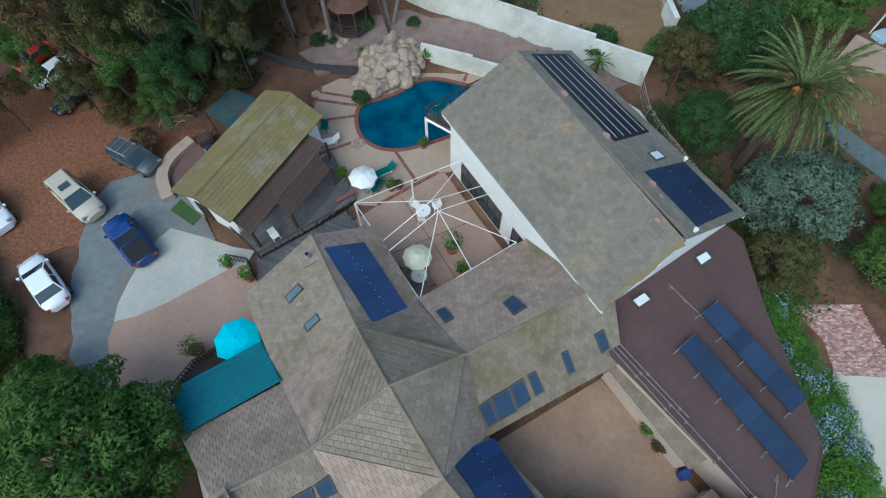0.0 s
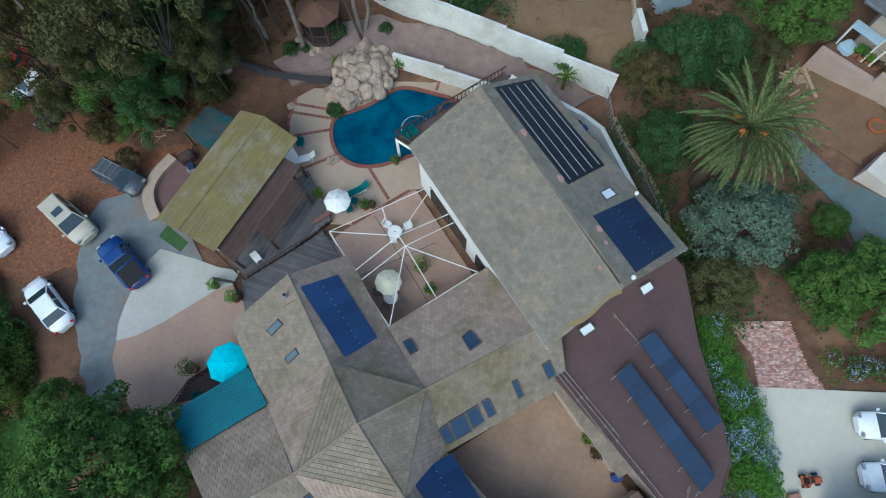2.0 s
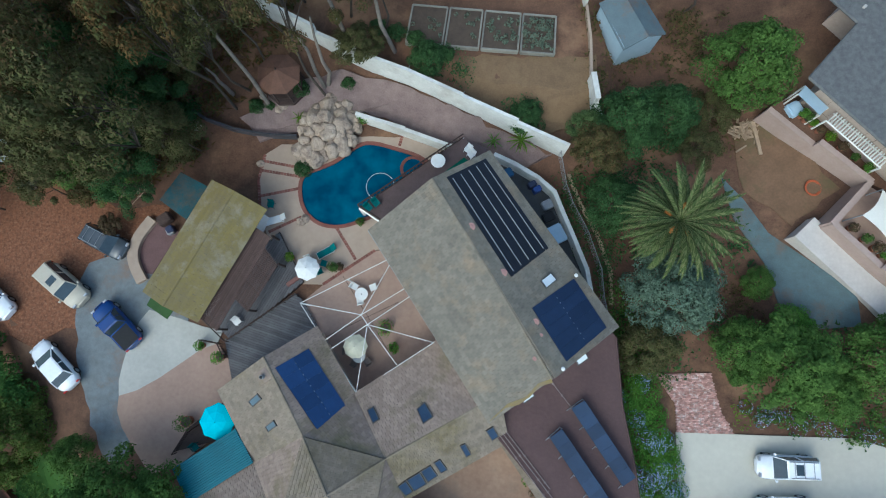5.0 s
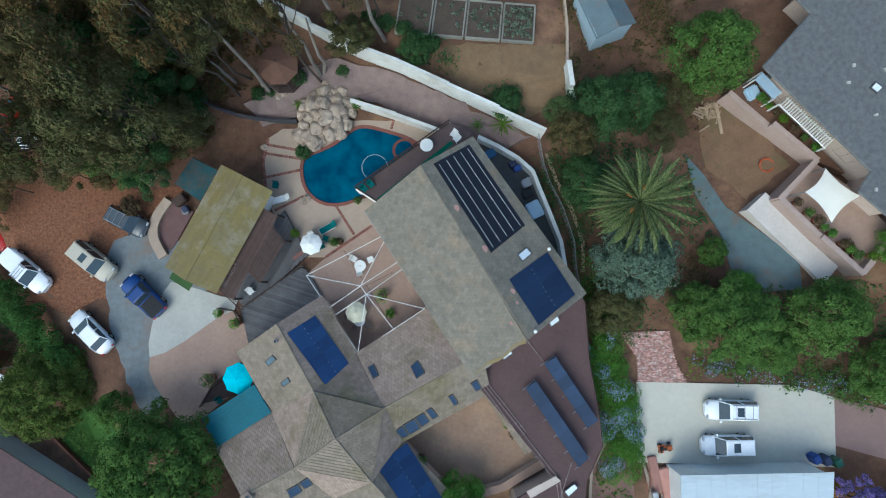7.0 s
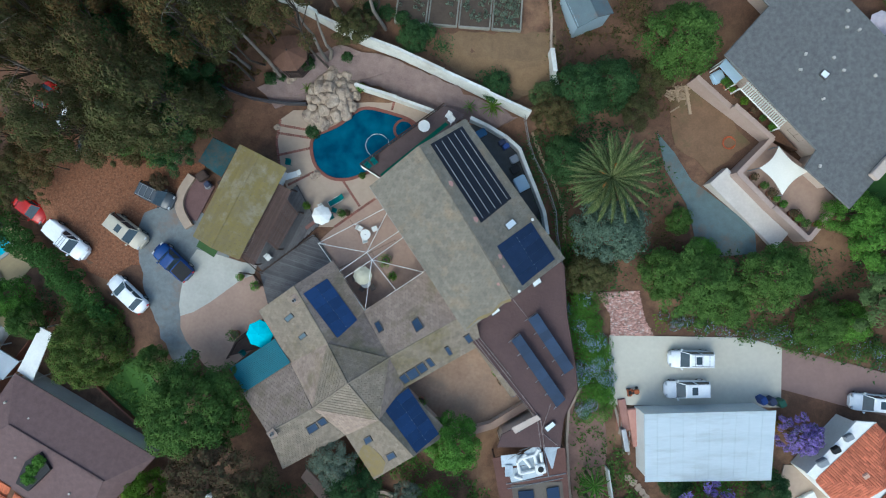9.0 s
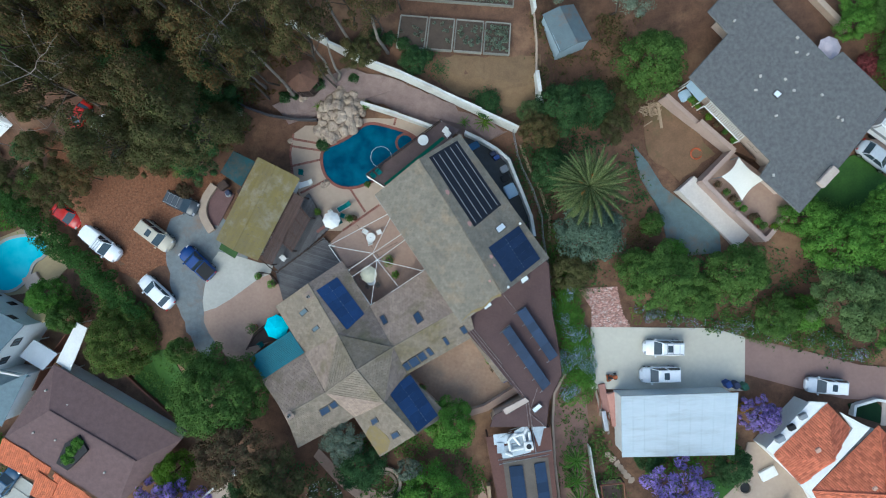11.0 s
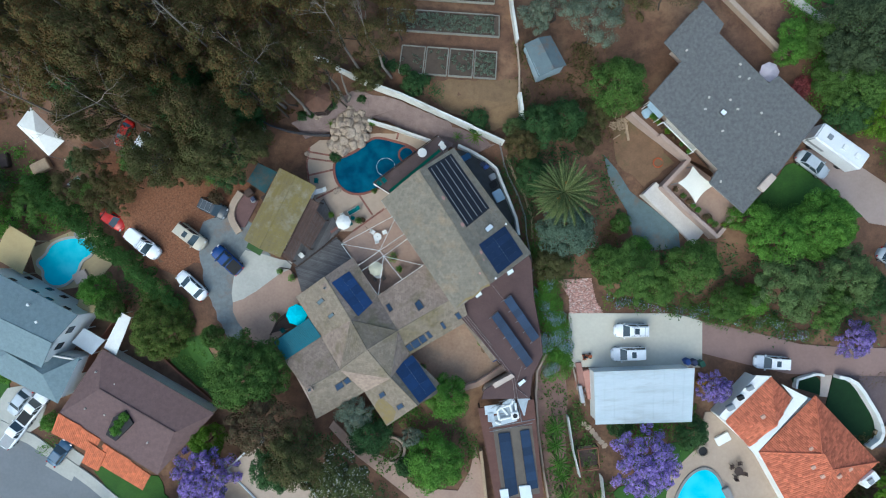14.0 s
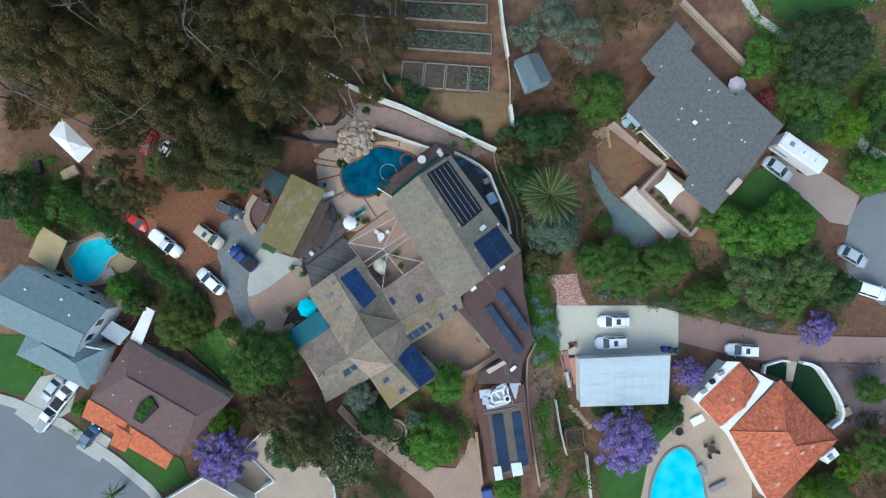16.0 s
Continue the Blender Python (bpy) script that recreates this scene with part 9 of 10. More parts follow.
hedge("lime_shrub", [(29.14, 10.15), (29.95, 9.26)], 1.6, 1.1, L_LIME, "bright lime green shrub", 60, category="shrub")
hedge("boundary_hedge", [(-50.67, 29.72), (-47.81, 27.37), (-43.52, 23.69), (-40.66, 21.34), (-37.80, 18.99), (-35.32, 16.50), (-32.25, 14.37), (-29.84, 10.97)], 3.2, 3.3, L_HEDGE, "long dark green boundary hedge", 170, size=0.26)
hedge("boundary_hedge", [(-54.85, 28.55), (-49.63, 29.16), (-45.96, 24.64)], 2.2, 1.6, L_MID, "green shrubs along a fence", 55)
hedge("wall_shrubs", [(4.45, 40.06), (7.68, 38.67)], 1.8, 1.3, L_DARK, "dark shrub against the white wall", 60, category="shrub")
hedge("wall_shrubs", [(10.84, 35.19), (13.74, 34.46)], 2.2, 1.5, L_DARK, "dark green shrub below the wall", 60, category="shrub")
hedge("under_trees", [(19.05, 20.42), (19.59, 14.45), (23.32, 12.57)], 3.0, 1.2, L_MID, "green scrub below the trees", 50, category="shrub")
hedge("under_trees", [(16.13, 29.90), (17.99, 24.71), (18.62, 20.44)], 3.0, 1.0, L_DARK, "dark green scrub along the fence", 50, category="shrub")
hedge("under_trees", [(29.21, 19.91), (30.73, 16.44), (34.10, 15.84)], 2.0, 0.9, L_EUC, "dry scrub beside the gravel path", 50, category="shrub")
hedge("under_trees", [(38.87, 9.24), (44.70, 6.82), (53.13, 5.11)], 2.4, 1.3, L_MID, "green shrubs above the road", 50, category="shrub")
hedge("house_shrubs", [(56.71, 42.45), (56.80, 35.82), (59.18, 33.64)], 2.6, 1.5, L_GREEN, "green shrubs behind a house", 50, category="shrub")
hedge("house_shrubs", [(49.43, 21.29), (59.99, 16.62)], 2.0, 1.2, L_MID, "green shrubs on a lawn edge", 50, category="shrub")
hedge("street_hedge", [(-49.69, -5.97), (-51.11, -8.50)], 1.4, 1.3, L_GREEN, "clipped green hedge beside a drive", 60)
hedge("back_hedge", [(62.10, -2.99), (72.34, -2.67)], 1.2, 0.5, L_DRY, "dry low planting along a road", 40, category="shrub")
hedge("south_shrubs", [(-4.78, -14.84), (-1.57, -18.40)], 4.0, 1.8, L_DARK, "dark shrubs beside the entrance drive", 55, category="shrub")
hedge("court_shrubs", [(-1.77, -5.66), (2.12, -4.17), (4.17, -5.54)], 1.6, 0.8, L_GREEN, "low green planting below the eaves", 50, category="shrub")
hedge("fence_shrubs", [(-38.54, 14.79), (-37.71, 10.89)], 1.6, 1.8, L_DARK, "green shrubs along a back fence", 55, category="shrub")


def scrub(name, outline, per_metre, height, mat, label, size=0.3, seed=1):
    """Low tufts of weeds and ground cover scattered unevenly over an outline."""
    rnd = random.Random(seed)
    x0, x1 = min(q[0] for q in outline), max(q[0] for q in outline)
    y0, y1 = min(q[1] for q in outline), max(q[1] for q in outline)
    bm = bmesh.new()
    for _ in range(int((x1 - x0) * (y1 - y0) * per_metre)):
        x, y = rnd.uniform(x0, x1), rnd.uniform(y0, y1)
        hit = False
        for i in range(len(outline)):
            (ax, ay), (bx, by) = outline[i - 1], outline[i]
            if (ay > y) != (by > y) and x < (bx - ax) * (y - ay) / (by - ay) + ax:
                hit = not hit
        if not hit or noise.noise(Vector((x * 0.35, y * 0.35, seed))) + rnd.uniform(-0.35, 0.35) < -0.1:
            continue
        base = Vector((x, y, ground_z(x, y)))
        r = rnd.uniform(0.15, 0.5)
        for _ in range(9):
            p = base + Vector((rnd.gauss(0, r), rnd.gauss(0, r), rnd.uniform(0.02, height)))
            d = Vector((rnd.gauss(0, 1), rnd.gauss(0, 1), rnd.uniform(-0.2, 0.9))).normalized()
            sliver(bm, p, d, Vector((rnd.gauss(0, 0.5), rnd.gauss(0, 0.5), 1)), size * rnd.uniform(0.6, 1.4), rnd)
    tagged(part(name, bm, mat), label, "ground cover", kind="stuff")


scrub("weeds", [(17.14, 33.24), (29.68, 29.22), (31.84, 21.48), (30.69, 15.59), (25.44, 12.46), (20.31, 11.87), (18.20, 20.46)], 2.6, 0.4, L_DARK, "low green weeds below the palm", seed=1)
scrub("weeds", [(17.70, 44.23), (30.44, 44.45), (31.50, 31.67), (17.95, 32.35)], 3.5, 0.4, L_EUC, "dry olive weeds around a shed", seed=2)
scrub("weeds", [(29.04, 16.52), (49.48, 17.19), (66.25, 12.10), (67.49, 2.68), (55.55, 2.44), (42.14, 6.52), (28.66, 8.90)], 2.2, 0.4, L_DARK, "low green scrub above the road", seed=3)
scrub("weeds", [(55.24, 47.48), (75.63, 49.87), (75.31, 22.70), (68.48, 22.61), (63.74, 30.07), (58.77, 32.87)], 4.4, 0.6, L_GREEN, "green undergrowth beside a lawn", seed=4)
scrub("weeds", [(61.72, -10.63), (72.85, -9.50), (72.10, -24.78), (57.64, -24.02)], 4.8, 0.5, L_EUC, "dusty weeds and seedlings in a yard", seed=5)
scrub("weeds", [(-5.91, -3.75), (4.27, -3.43), (10.83, -8.01), (10.57, -13.09), (3.68, -15.27), (-4.65, -12.30)], 3.5, 0.4, L_MID, "low garden planting south of the house", seed=6)
scrub("weeds", [(-22.89, -4.58), (-9.47, -6.96), (-4.78, -14.84), (3.38, -21.20), (-6.77, -20.67), (-20.61, -9.78)], 4.8, 0.6, L_DARK, "dark undergrowth below the entrance trees", seed=7)
scrub("leaf_scatter", [(-56.85, 58.04), (-1.24, 55.32), (-10.53, 38.85), (-18.56, 30.78), (-24.55, 29.38), (-30.06, 37.27), (-40.89, 40.35), (-57.84, 38.65)], 5.0, 0.25, L_EUC2, "dry brush and fallen bark in the wood", 0.45, seed=8)
scrub("weeds", [(-58.01, 35.28), (-52.13, 34.99), (-41.75, 23.47), (-53.61, 22.38), (-58.66, 22.63)], 4.8, 0.7, L_GREEN, "green undergrowth along a back fence", seed=9)
scrub("weeds", [(-39.52, 17.44), (-31.31, 12.79), (-27.43, 5.82), (-23.60, -2.00), (-26.18, -2.71), (-34.18, 6.17)], 4.4, 0.5, L_MID, "green undergrowth behind the hedge", seed=10)
scrub("weeds", [(19.72, 0.02), (23.87, -1.89), (29.04, -17.44), (27.13, -21.59), (20.35, -21.23)], 4.0, 0.4, L_MID, "green weeds on a bank", seed=11)
scrub("weeds", [(29.67, -4.73), (41.55, -5.34), (39.55, -11.19), (35.40, -9.27), (29.38, -10.66)], 4.8, 0.6, L_GREEN, "green shrubby planting behind a garage", seed=12)
scrub("weeds", [(51.55, 50.20), (55.41, 50.86), (59.19, 41.34), (57.41, 39.73)], 4.4, 0.4, L_GREEN, "green border behind a grey-roofed house", seed=13)

wc = (-37.78, -3.74)
for dx, dy in ((0.0, 0.0), (0.7, 0.9), (-0.6, -0.9)):
    plant("bush", (wc[0] + dx, wc[1] + dy), 0.8, 0.7, L_GREEN, "green shrub growing in a light well", "well_shrub", "shrub", "light well shrubs", z=0.75)


# ---------------------------------------------------------------- garden furniture and loose things
bed_leaves()


def umbrella(xy, z, r, h, mat, label, sides=8):
    g = thing("garden_umbrella", label, "umbrella", (xy[0], xy[1], z))
    bm = bmesh.new()
    tube(bm, (0, 0, 0), (0, 0, h + 0.1), 0.03, n=8)
    part("pole", bm, GREYMETAL, g)
    bm = bmesh.new()
    tube(bm, (0, 0, 0), (0, 0, 0.1), 0.28, 0.25, 14)
    part("base", bm, GREYMETAL, g)
    for i in range(sides):
        a0, a1 = 2 * math.pi * i / sides, 2 * math.pi * (i + 1) / sides
        bm = bmesh.new()
        top = Vector((0, 0, h))
        m0 = Vector((r * 0.55 * math.cos(a0), r * 0.55 * math.sin(a0), h - 0.2))
        m1 = Vector((r * 0.55 * math.cos(a1), r * 0.55 * math.sin(a1), h - 0.2))
        e0 = Vector((r * math.cos(a0), r * math.sin(a0), h - 0.5))
        e1 = Vector((r * math.cos(a1), r * math.sin(a1), h - 0.5))
        em = (e0 + e1) / 2 * 0.97 + Vector((0, 0, (h - 0.5) * 0.03 + 0.03))
        v = [bm.verts.new(p) for p in (top, m0, m1, e0, em, e1)]
        for f in ((0, 1, 2), (1, 3, 4), (1, 4, 2), (2, 4, 5)):
            bm.faces.new([v[k] for k in f])
        lo = [bm.verts.new(p.co - Vector((0, 0, 0.015))) for p in v]
        for f in ((2, 1, 0), (4, 3, 1), (2, 4, 1), (5, 4, 2)):
            bm.faces.new([lo[k] for k in f])
        part("canopy_panel", bm, mat, g)
        bm = bmesh.new()
        tube(bm, top - Vector((0, 0, 0.05)), e0 - Vector((0, 0, 0.02)), 0.012, n=4)
        part("rib", bm, GREYMETAL, g)
    bm = bmesh.new()
    tube(bm, (0, 0, h - 0.02), (0, 0, h + 0.12), 0.05, 0.02, 8)
    part("finial", bm, mat, g)


def round_table(xy, z, r, mat, label, hole=True):
    g = thing("garden_table", label, "table", (xy[0], xy[1], z))
    bm = bmesh.new()
    tube(bm, (0, 0, 0.70), (0, 0, 0.74), r, r * 0.97, 24)
    part("tabletop", bm, mat, g)
    for i in range(4):
        a = math.pi / 4 + i * math.pi / 2
        bm = bmesh.new()
        tube(bm, (r * 0.7 * math.cos(a), r * 0.7 * math.sin(a), 0), (r * 0.5 * math.cos(a), r * 0.5 * math.sin(a), 0.7), 0.03, n=6)
        part("leg", bm, mat, g)
    if hole:
        bm = bmesh.new()
        tube(bm, (0, 0, 0.742), (0, 0, 0.746), 0.05, n=10)
        part("umbrella_hole", bm, BLACK, g)


def chair_proto(mat, label, group):
    g = thing("garden_chair", label, "chair", group=group)
    bm = boxes((-0.26, 0.26, -0.25, 0.25, 0.40, 0.44))
    bmesh.ops.bevel(bm, geom=bm.edges[:], offset=0.015, segments=1, affect="EDGES")
    part("seat", bm, mat, g)
    bm = bmesh.new()
    box(bm, -0.26, 0.26, -0.03, 0.03, 0, 0.48, pose(0, 0.25, 0.43, -14))
    part("backrest", bm, mat, g)
    for x in (-0.23, 0.23):
        for y in (-0.22, 0.22):
            bm = bmesh.new()
            tube(bm, (x * 1.1, y * 1.1, 0), (x, y, 0.42), 0.022, n=6)
            part("leg", bm, mat, g)
        part("armrest", boxes((x - 0.035, x + 0.035, -0.22, 0.26, 0.62, 0.65)), mat, g)
    return g


def lounger(xy, z, turn, mat, label):
    g = thing("sun_lounger", label, "lounger", (xy[0], xy[1], z), turn, "sun loungers")
    part("frame", boxes((-0.95, 0.6, -0.32, -0.28, 0.26, 0.32), (-0.95, 0.6, 0.28, 0.32, 0.26, 0.32), (-0.95, -0.9, -0.28, 0.28, 0.26, 0.32), (0.55, 0.6, -0.28, 0.28, 0.26, 0.32)), WHITE, g)
    part("seat", boxes((-0.9, 0.35, -0.28, 0.28, 0.321, 0.36)), mat, g)
    bm = bmesh.new()
    box(bm, 0, 0.68, -0.28, 0.28, 0, 0.04, pose(0.35, 0, 0.33, 0, -38))
    part("backrest", bm, mat, g)
    for x in (-0.85, 0.45):
        for y in (-0.3, 0.3):
            part("leg", boxes((x - 0.025, x + 0.025, y - 0.025, y + 0.025, 0, 0.26)), WHITE, g)


CLAY = material("terracotta_pot", (0.34, 0.14, 0.08), (0.26, 0.10, 0.06), 2, 0.85)


def potted(xy, z, r, leafmat, label, tall=0.5):
    rnd = random.Random(int(xy[0] * 31 + xy[1] * 17))
    g = thing("potted_plant", label, "potted plant", (xy[0], xy[1], z), group="potted plants")
    bm = bmesh.new()
    tube(bm, (0, 0, 0), (0, 0, 0.38 * r / 0.4), r * 0.5, r * 0.68, 12)
    part("pot", bm, CLAY, g)
    bm = bmesh.new()
    tube(bm, (0, 0, 0.38 * r / 0.4), (0, 0, 0.39 * r / 0.4), r * 0.6, n=12)
    part("soil", bm, BEDSOIL, g)
    bm = bmesh.new()
    for _ in range(170):
        d = Vector((rnd.gauss(0, 1), rnd.gauss(0, 1), rnd.uniform(-0.2, 1.3))).normalized()
        leaf_quad(bm, Vector((0, 0, 0.4 * r / 0.4 + tall * 0.6)) + Vector((d.x * r, d.y * r, d.z * tall)) * rnd.uniform(0.5, 1.1), d, 0.2, rnd)
    part("foliage", bm, leafmat, g)


umbrella((-6.05, 22.01), 0.12, 1.05, 2.3, WHITE, "open white garden umbrella by the pool")
umbrella((-2.00, 15.59), 0.11, 1.0, 2.3, CANVAS, "open cream green garden umbrella in the courtyard", 10)
umbrella((-12.84, 9.95), 0.2, 1.45, 2.3, TURQ, "open turquoise garden umbrella on the porch")
umbrella((-43.07, 12.25), ground_z(*(-43.07, 12.25)), 1.4, 2.3, material("tan_canvas", (0.45, 0.35, 0.17)), "open tan umbrella beside a pool")
umbrella((49.67, 38.38), ground_z(*(49.67, 38.38)), 1.3, 2.4, material("pale_pink_canvas", (0.7, 0.6, 0.62)), "open pale pink garden umbrella behind a house")
round_table((-1.73, 19.88), 0.11, 0.55, WHITE, "round white garden table in the courtyard")
round_table((-1.91, 14.77), 0.11, 0.55, WHITE, "round white table below a cream umbrella")
round_table((-5.81, 22.25), 0.12, 0.5, WHITE, "round white table below a white umbrella")
round_table((4.96, 30.50), 2.8, 0.6, WHITE, "round white table on the balcony", False)
wp = chair_proto(WHITE, "white moulded plastic garden chair", "white garden chairs")
wp.matrix_basis = pose(*p3((-2.33, 20.55), 0.11), 0, 0, 60)
for xy, z, turn in (((-0.81, 20.44), 0.11, -70), ((-1.86, 19.35), 0.11, 190), ((-12.02, 17.79), 0.6, 40), ((7.45, 31.49), 2.8, -40), ((7.69, 31.06), 2.8, -50), ((-6.33, 22.91), 0.12, 20)):
    copy_thing(wp, pose(*p3(xy, z), 0, 0, turn))
bp = chair_proto(material("grey_brown_wicker", (0.22, 0.18, 0.16), (0.15, 0.12, 0.10), 3, 0.85), "grey-brown wicker courtyard chair", "wicker chairs")
bp.matrix_basis = pose(*p3((-2.85, 15.16), 0.11), 0, 0, 90)
for xy, turn in (((-2.25, 14.28), 150), ((-1.23, 14.32), 210)):
    copy_thing(bp, pose(*p3(xy, 0.11), 0, 0, turn))
gp = chair_proto(TEALCLOTH, "teal sling garden chair with white frame", "teal garden chairs")
gp.matrix_basis = pose(*p3((-5.38, 21.95), 0.12), 0, 0, 200)
for xy, z, turn in (((-5.04, 22.60), 0.12, 250), ((-9.72, 27.83), 0.12, -10), ((-15.16, 7.73), 0.2, 40), ((-0.17, 27.11), 2.8, 40), ((-0.79, 26.72), 2.8, 45)):
    copy_thing(gp, pose(*p3(xy, z), 0, 0, turn))
lounger((-4.76, 23.65), 0.12, 28, TEALCLOTH, "teal sun lounger beside a white umbrella")
lounger((-9.21, 26.55), 0.12, 15, WHITE, "white sun lounger beside the pool house")
for xy, z, r, mt, tall, lb in (
        ((-7.82, 23.14), 0.12, 0.45, L_LIME, 0.6, "yellow-green potted shrub by the deck"),
        ((-4.17, 22.19), 0.12, 0.5, L_MID, 0.4, "low potted shrub on the pool deck"),
        ((-3.60, 22.26), 0.12, 0.35, L_DRY, 0.3, "reddish potted plant on the pool deck"),
        ((0.31, 17.03), 0.11, 0.75, L_GREEN, 1.0, "large leafy potted tree in the courtyard"),
        ((0.98, 15.39), 0.11, 0.5, L_GREEN, 0.4, "leafy potted plant in the courtyard"),
        ((-1.62, 35.31), 0.12, 0.5, L_GREEN, 0.7, "potted palm beside the white pool wall"),
        ((-1.85, 26.13), 0.12, 0.4, L_MID, 0.4, "potted shrub below the balcony"),
        ((-15.16, 15.87), 0.1, 0.45, L_GREEN, 0.5, "round green shrub beside the steps"),
        ((-13.51, 14.87), 0.1, 0.55, L_GREEN, 0.7, "bushy green shrub beside the wall"),
        ((-15.96, 9.78), 0.1, 0.7, L_MID, 0.8, "straggly green shrub beside the porch"),
        ((10.53, 8.44), 0.07, 0.4, L_DRY, 0.3, "dry potted plant along the court wall"),
        ((11.27, 7.23), 0.07, 0.45, L_DRY, 0.3, "brown potted plant along the court wall"),
        ((11.61, 4.93), 0.07, 0.5, L_GREEN, 0.4, "green potted plant along the court wall"),
        ((12.13, 3.99), 0.07, 0.5, L_DRY, 0.3, "reddish potted plant along the court wall"),
        ((3.50, 1.99), 0.07, 0.7, L_GREEN, 0.9, "leafy shrub against the court wall"),
        ((43.74, 19.19), 3.3, 0.5, L_LIME, 0.4, "lime green potted plant on a terrace"),
        ((41.61, 20.35), 3.3, 0.5, L_DRY, 0.3, "reddish potted plant on a terrace")):
    potted(xy, z, r, mt, lb, tall)
rnd = random.Random(33)
for line, z in (([(36.9, 24.2), (39.8, 21.2), (42.5, 18.5)], 3.3), ([(43.4, 18.6), (46.0, 21.3)], 3.3), ([(39.5, 28.6), (36.2, 31.9), (34.6, 33.6)], 3.1)):
    for a, b in zip(line, line[1:]):
        for k in range(4):
            q = along(a, b, (k + rnd.uniform(0.1, 0.8)) / 4)
            potted((q[0] + 0.35, q[1] + 0.35), z, rnd.uniform(0.28, 0.5), (L_GREEN, L_MID, L_DRY, L_LIME)[rnd.randrange(4)], "leafy potted plant along a terrace wall", rnd.uniform(0.25, 0.5))
for xy, r in (((-11.04, 36.56), 0.8), ((-9.78, 36.65), 0.5), ((-2.86, 38.39), 0.7), ((-6.92, 37.73), 0.9), ((-7.06, 31.00), 0.9)):
    plant("bush", xy, r, r * 1.1, L_DARK, "rounded dark green garden shrub", "garden_shrub", "shrub", "gravel garden shrubs")
for xy in ((3.18, 41.45), (4.21, 40.53), (5.70, 39.92), (-0.01, 42.57), (1.54, 42.09)):
    plant("bush", xy, 0.9, 1.0, L_DARK, "dark green shrub against the white wall", "garden_shrub", "shrub", "wall shrubs")
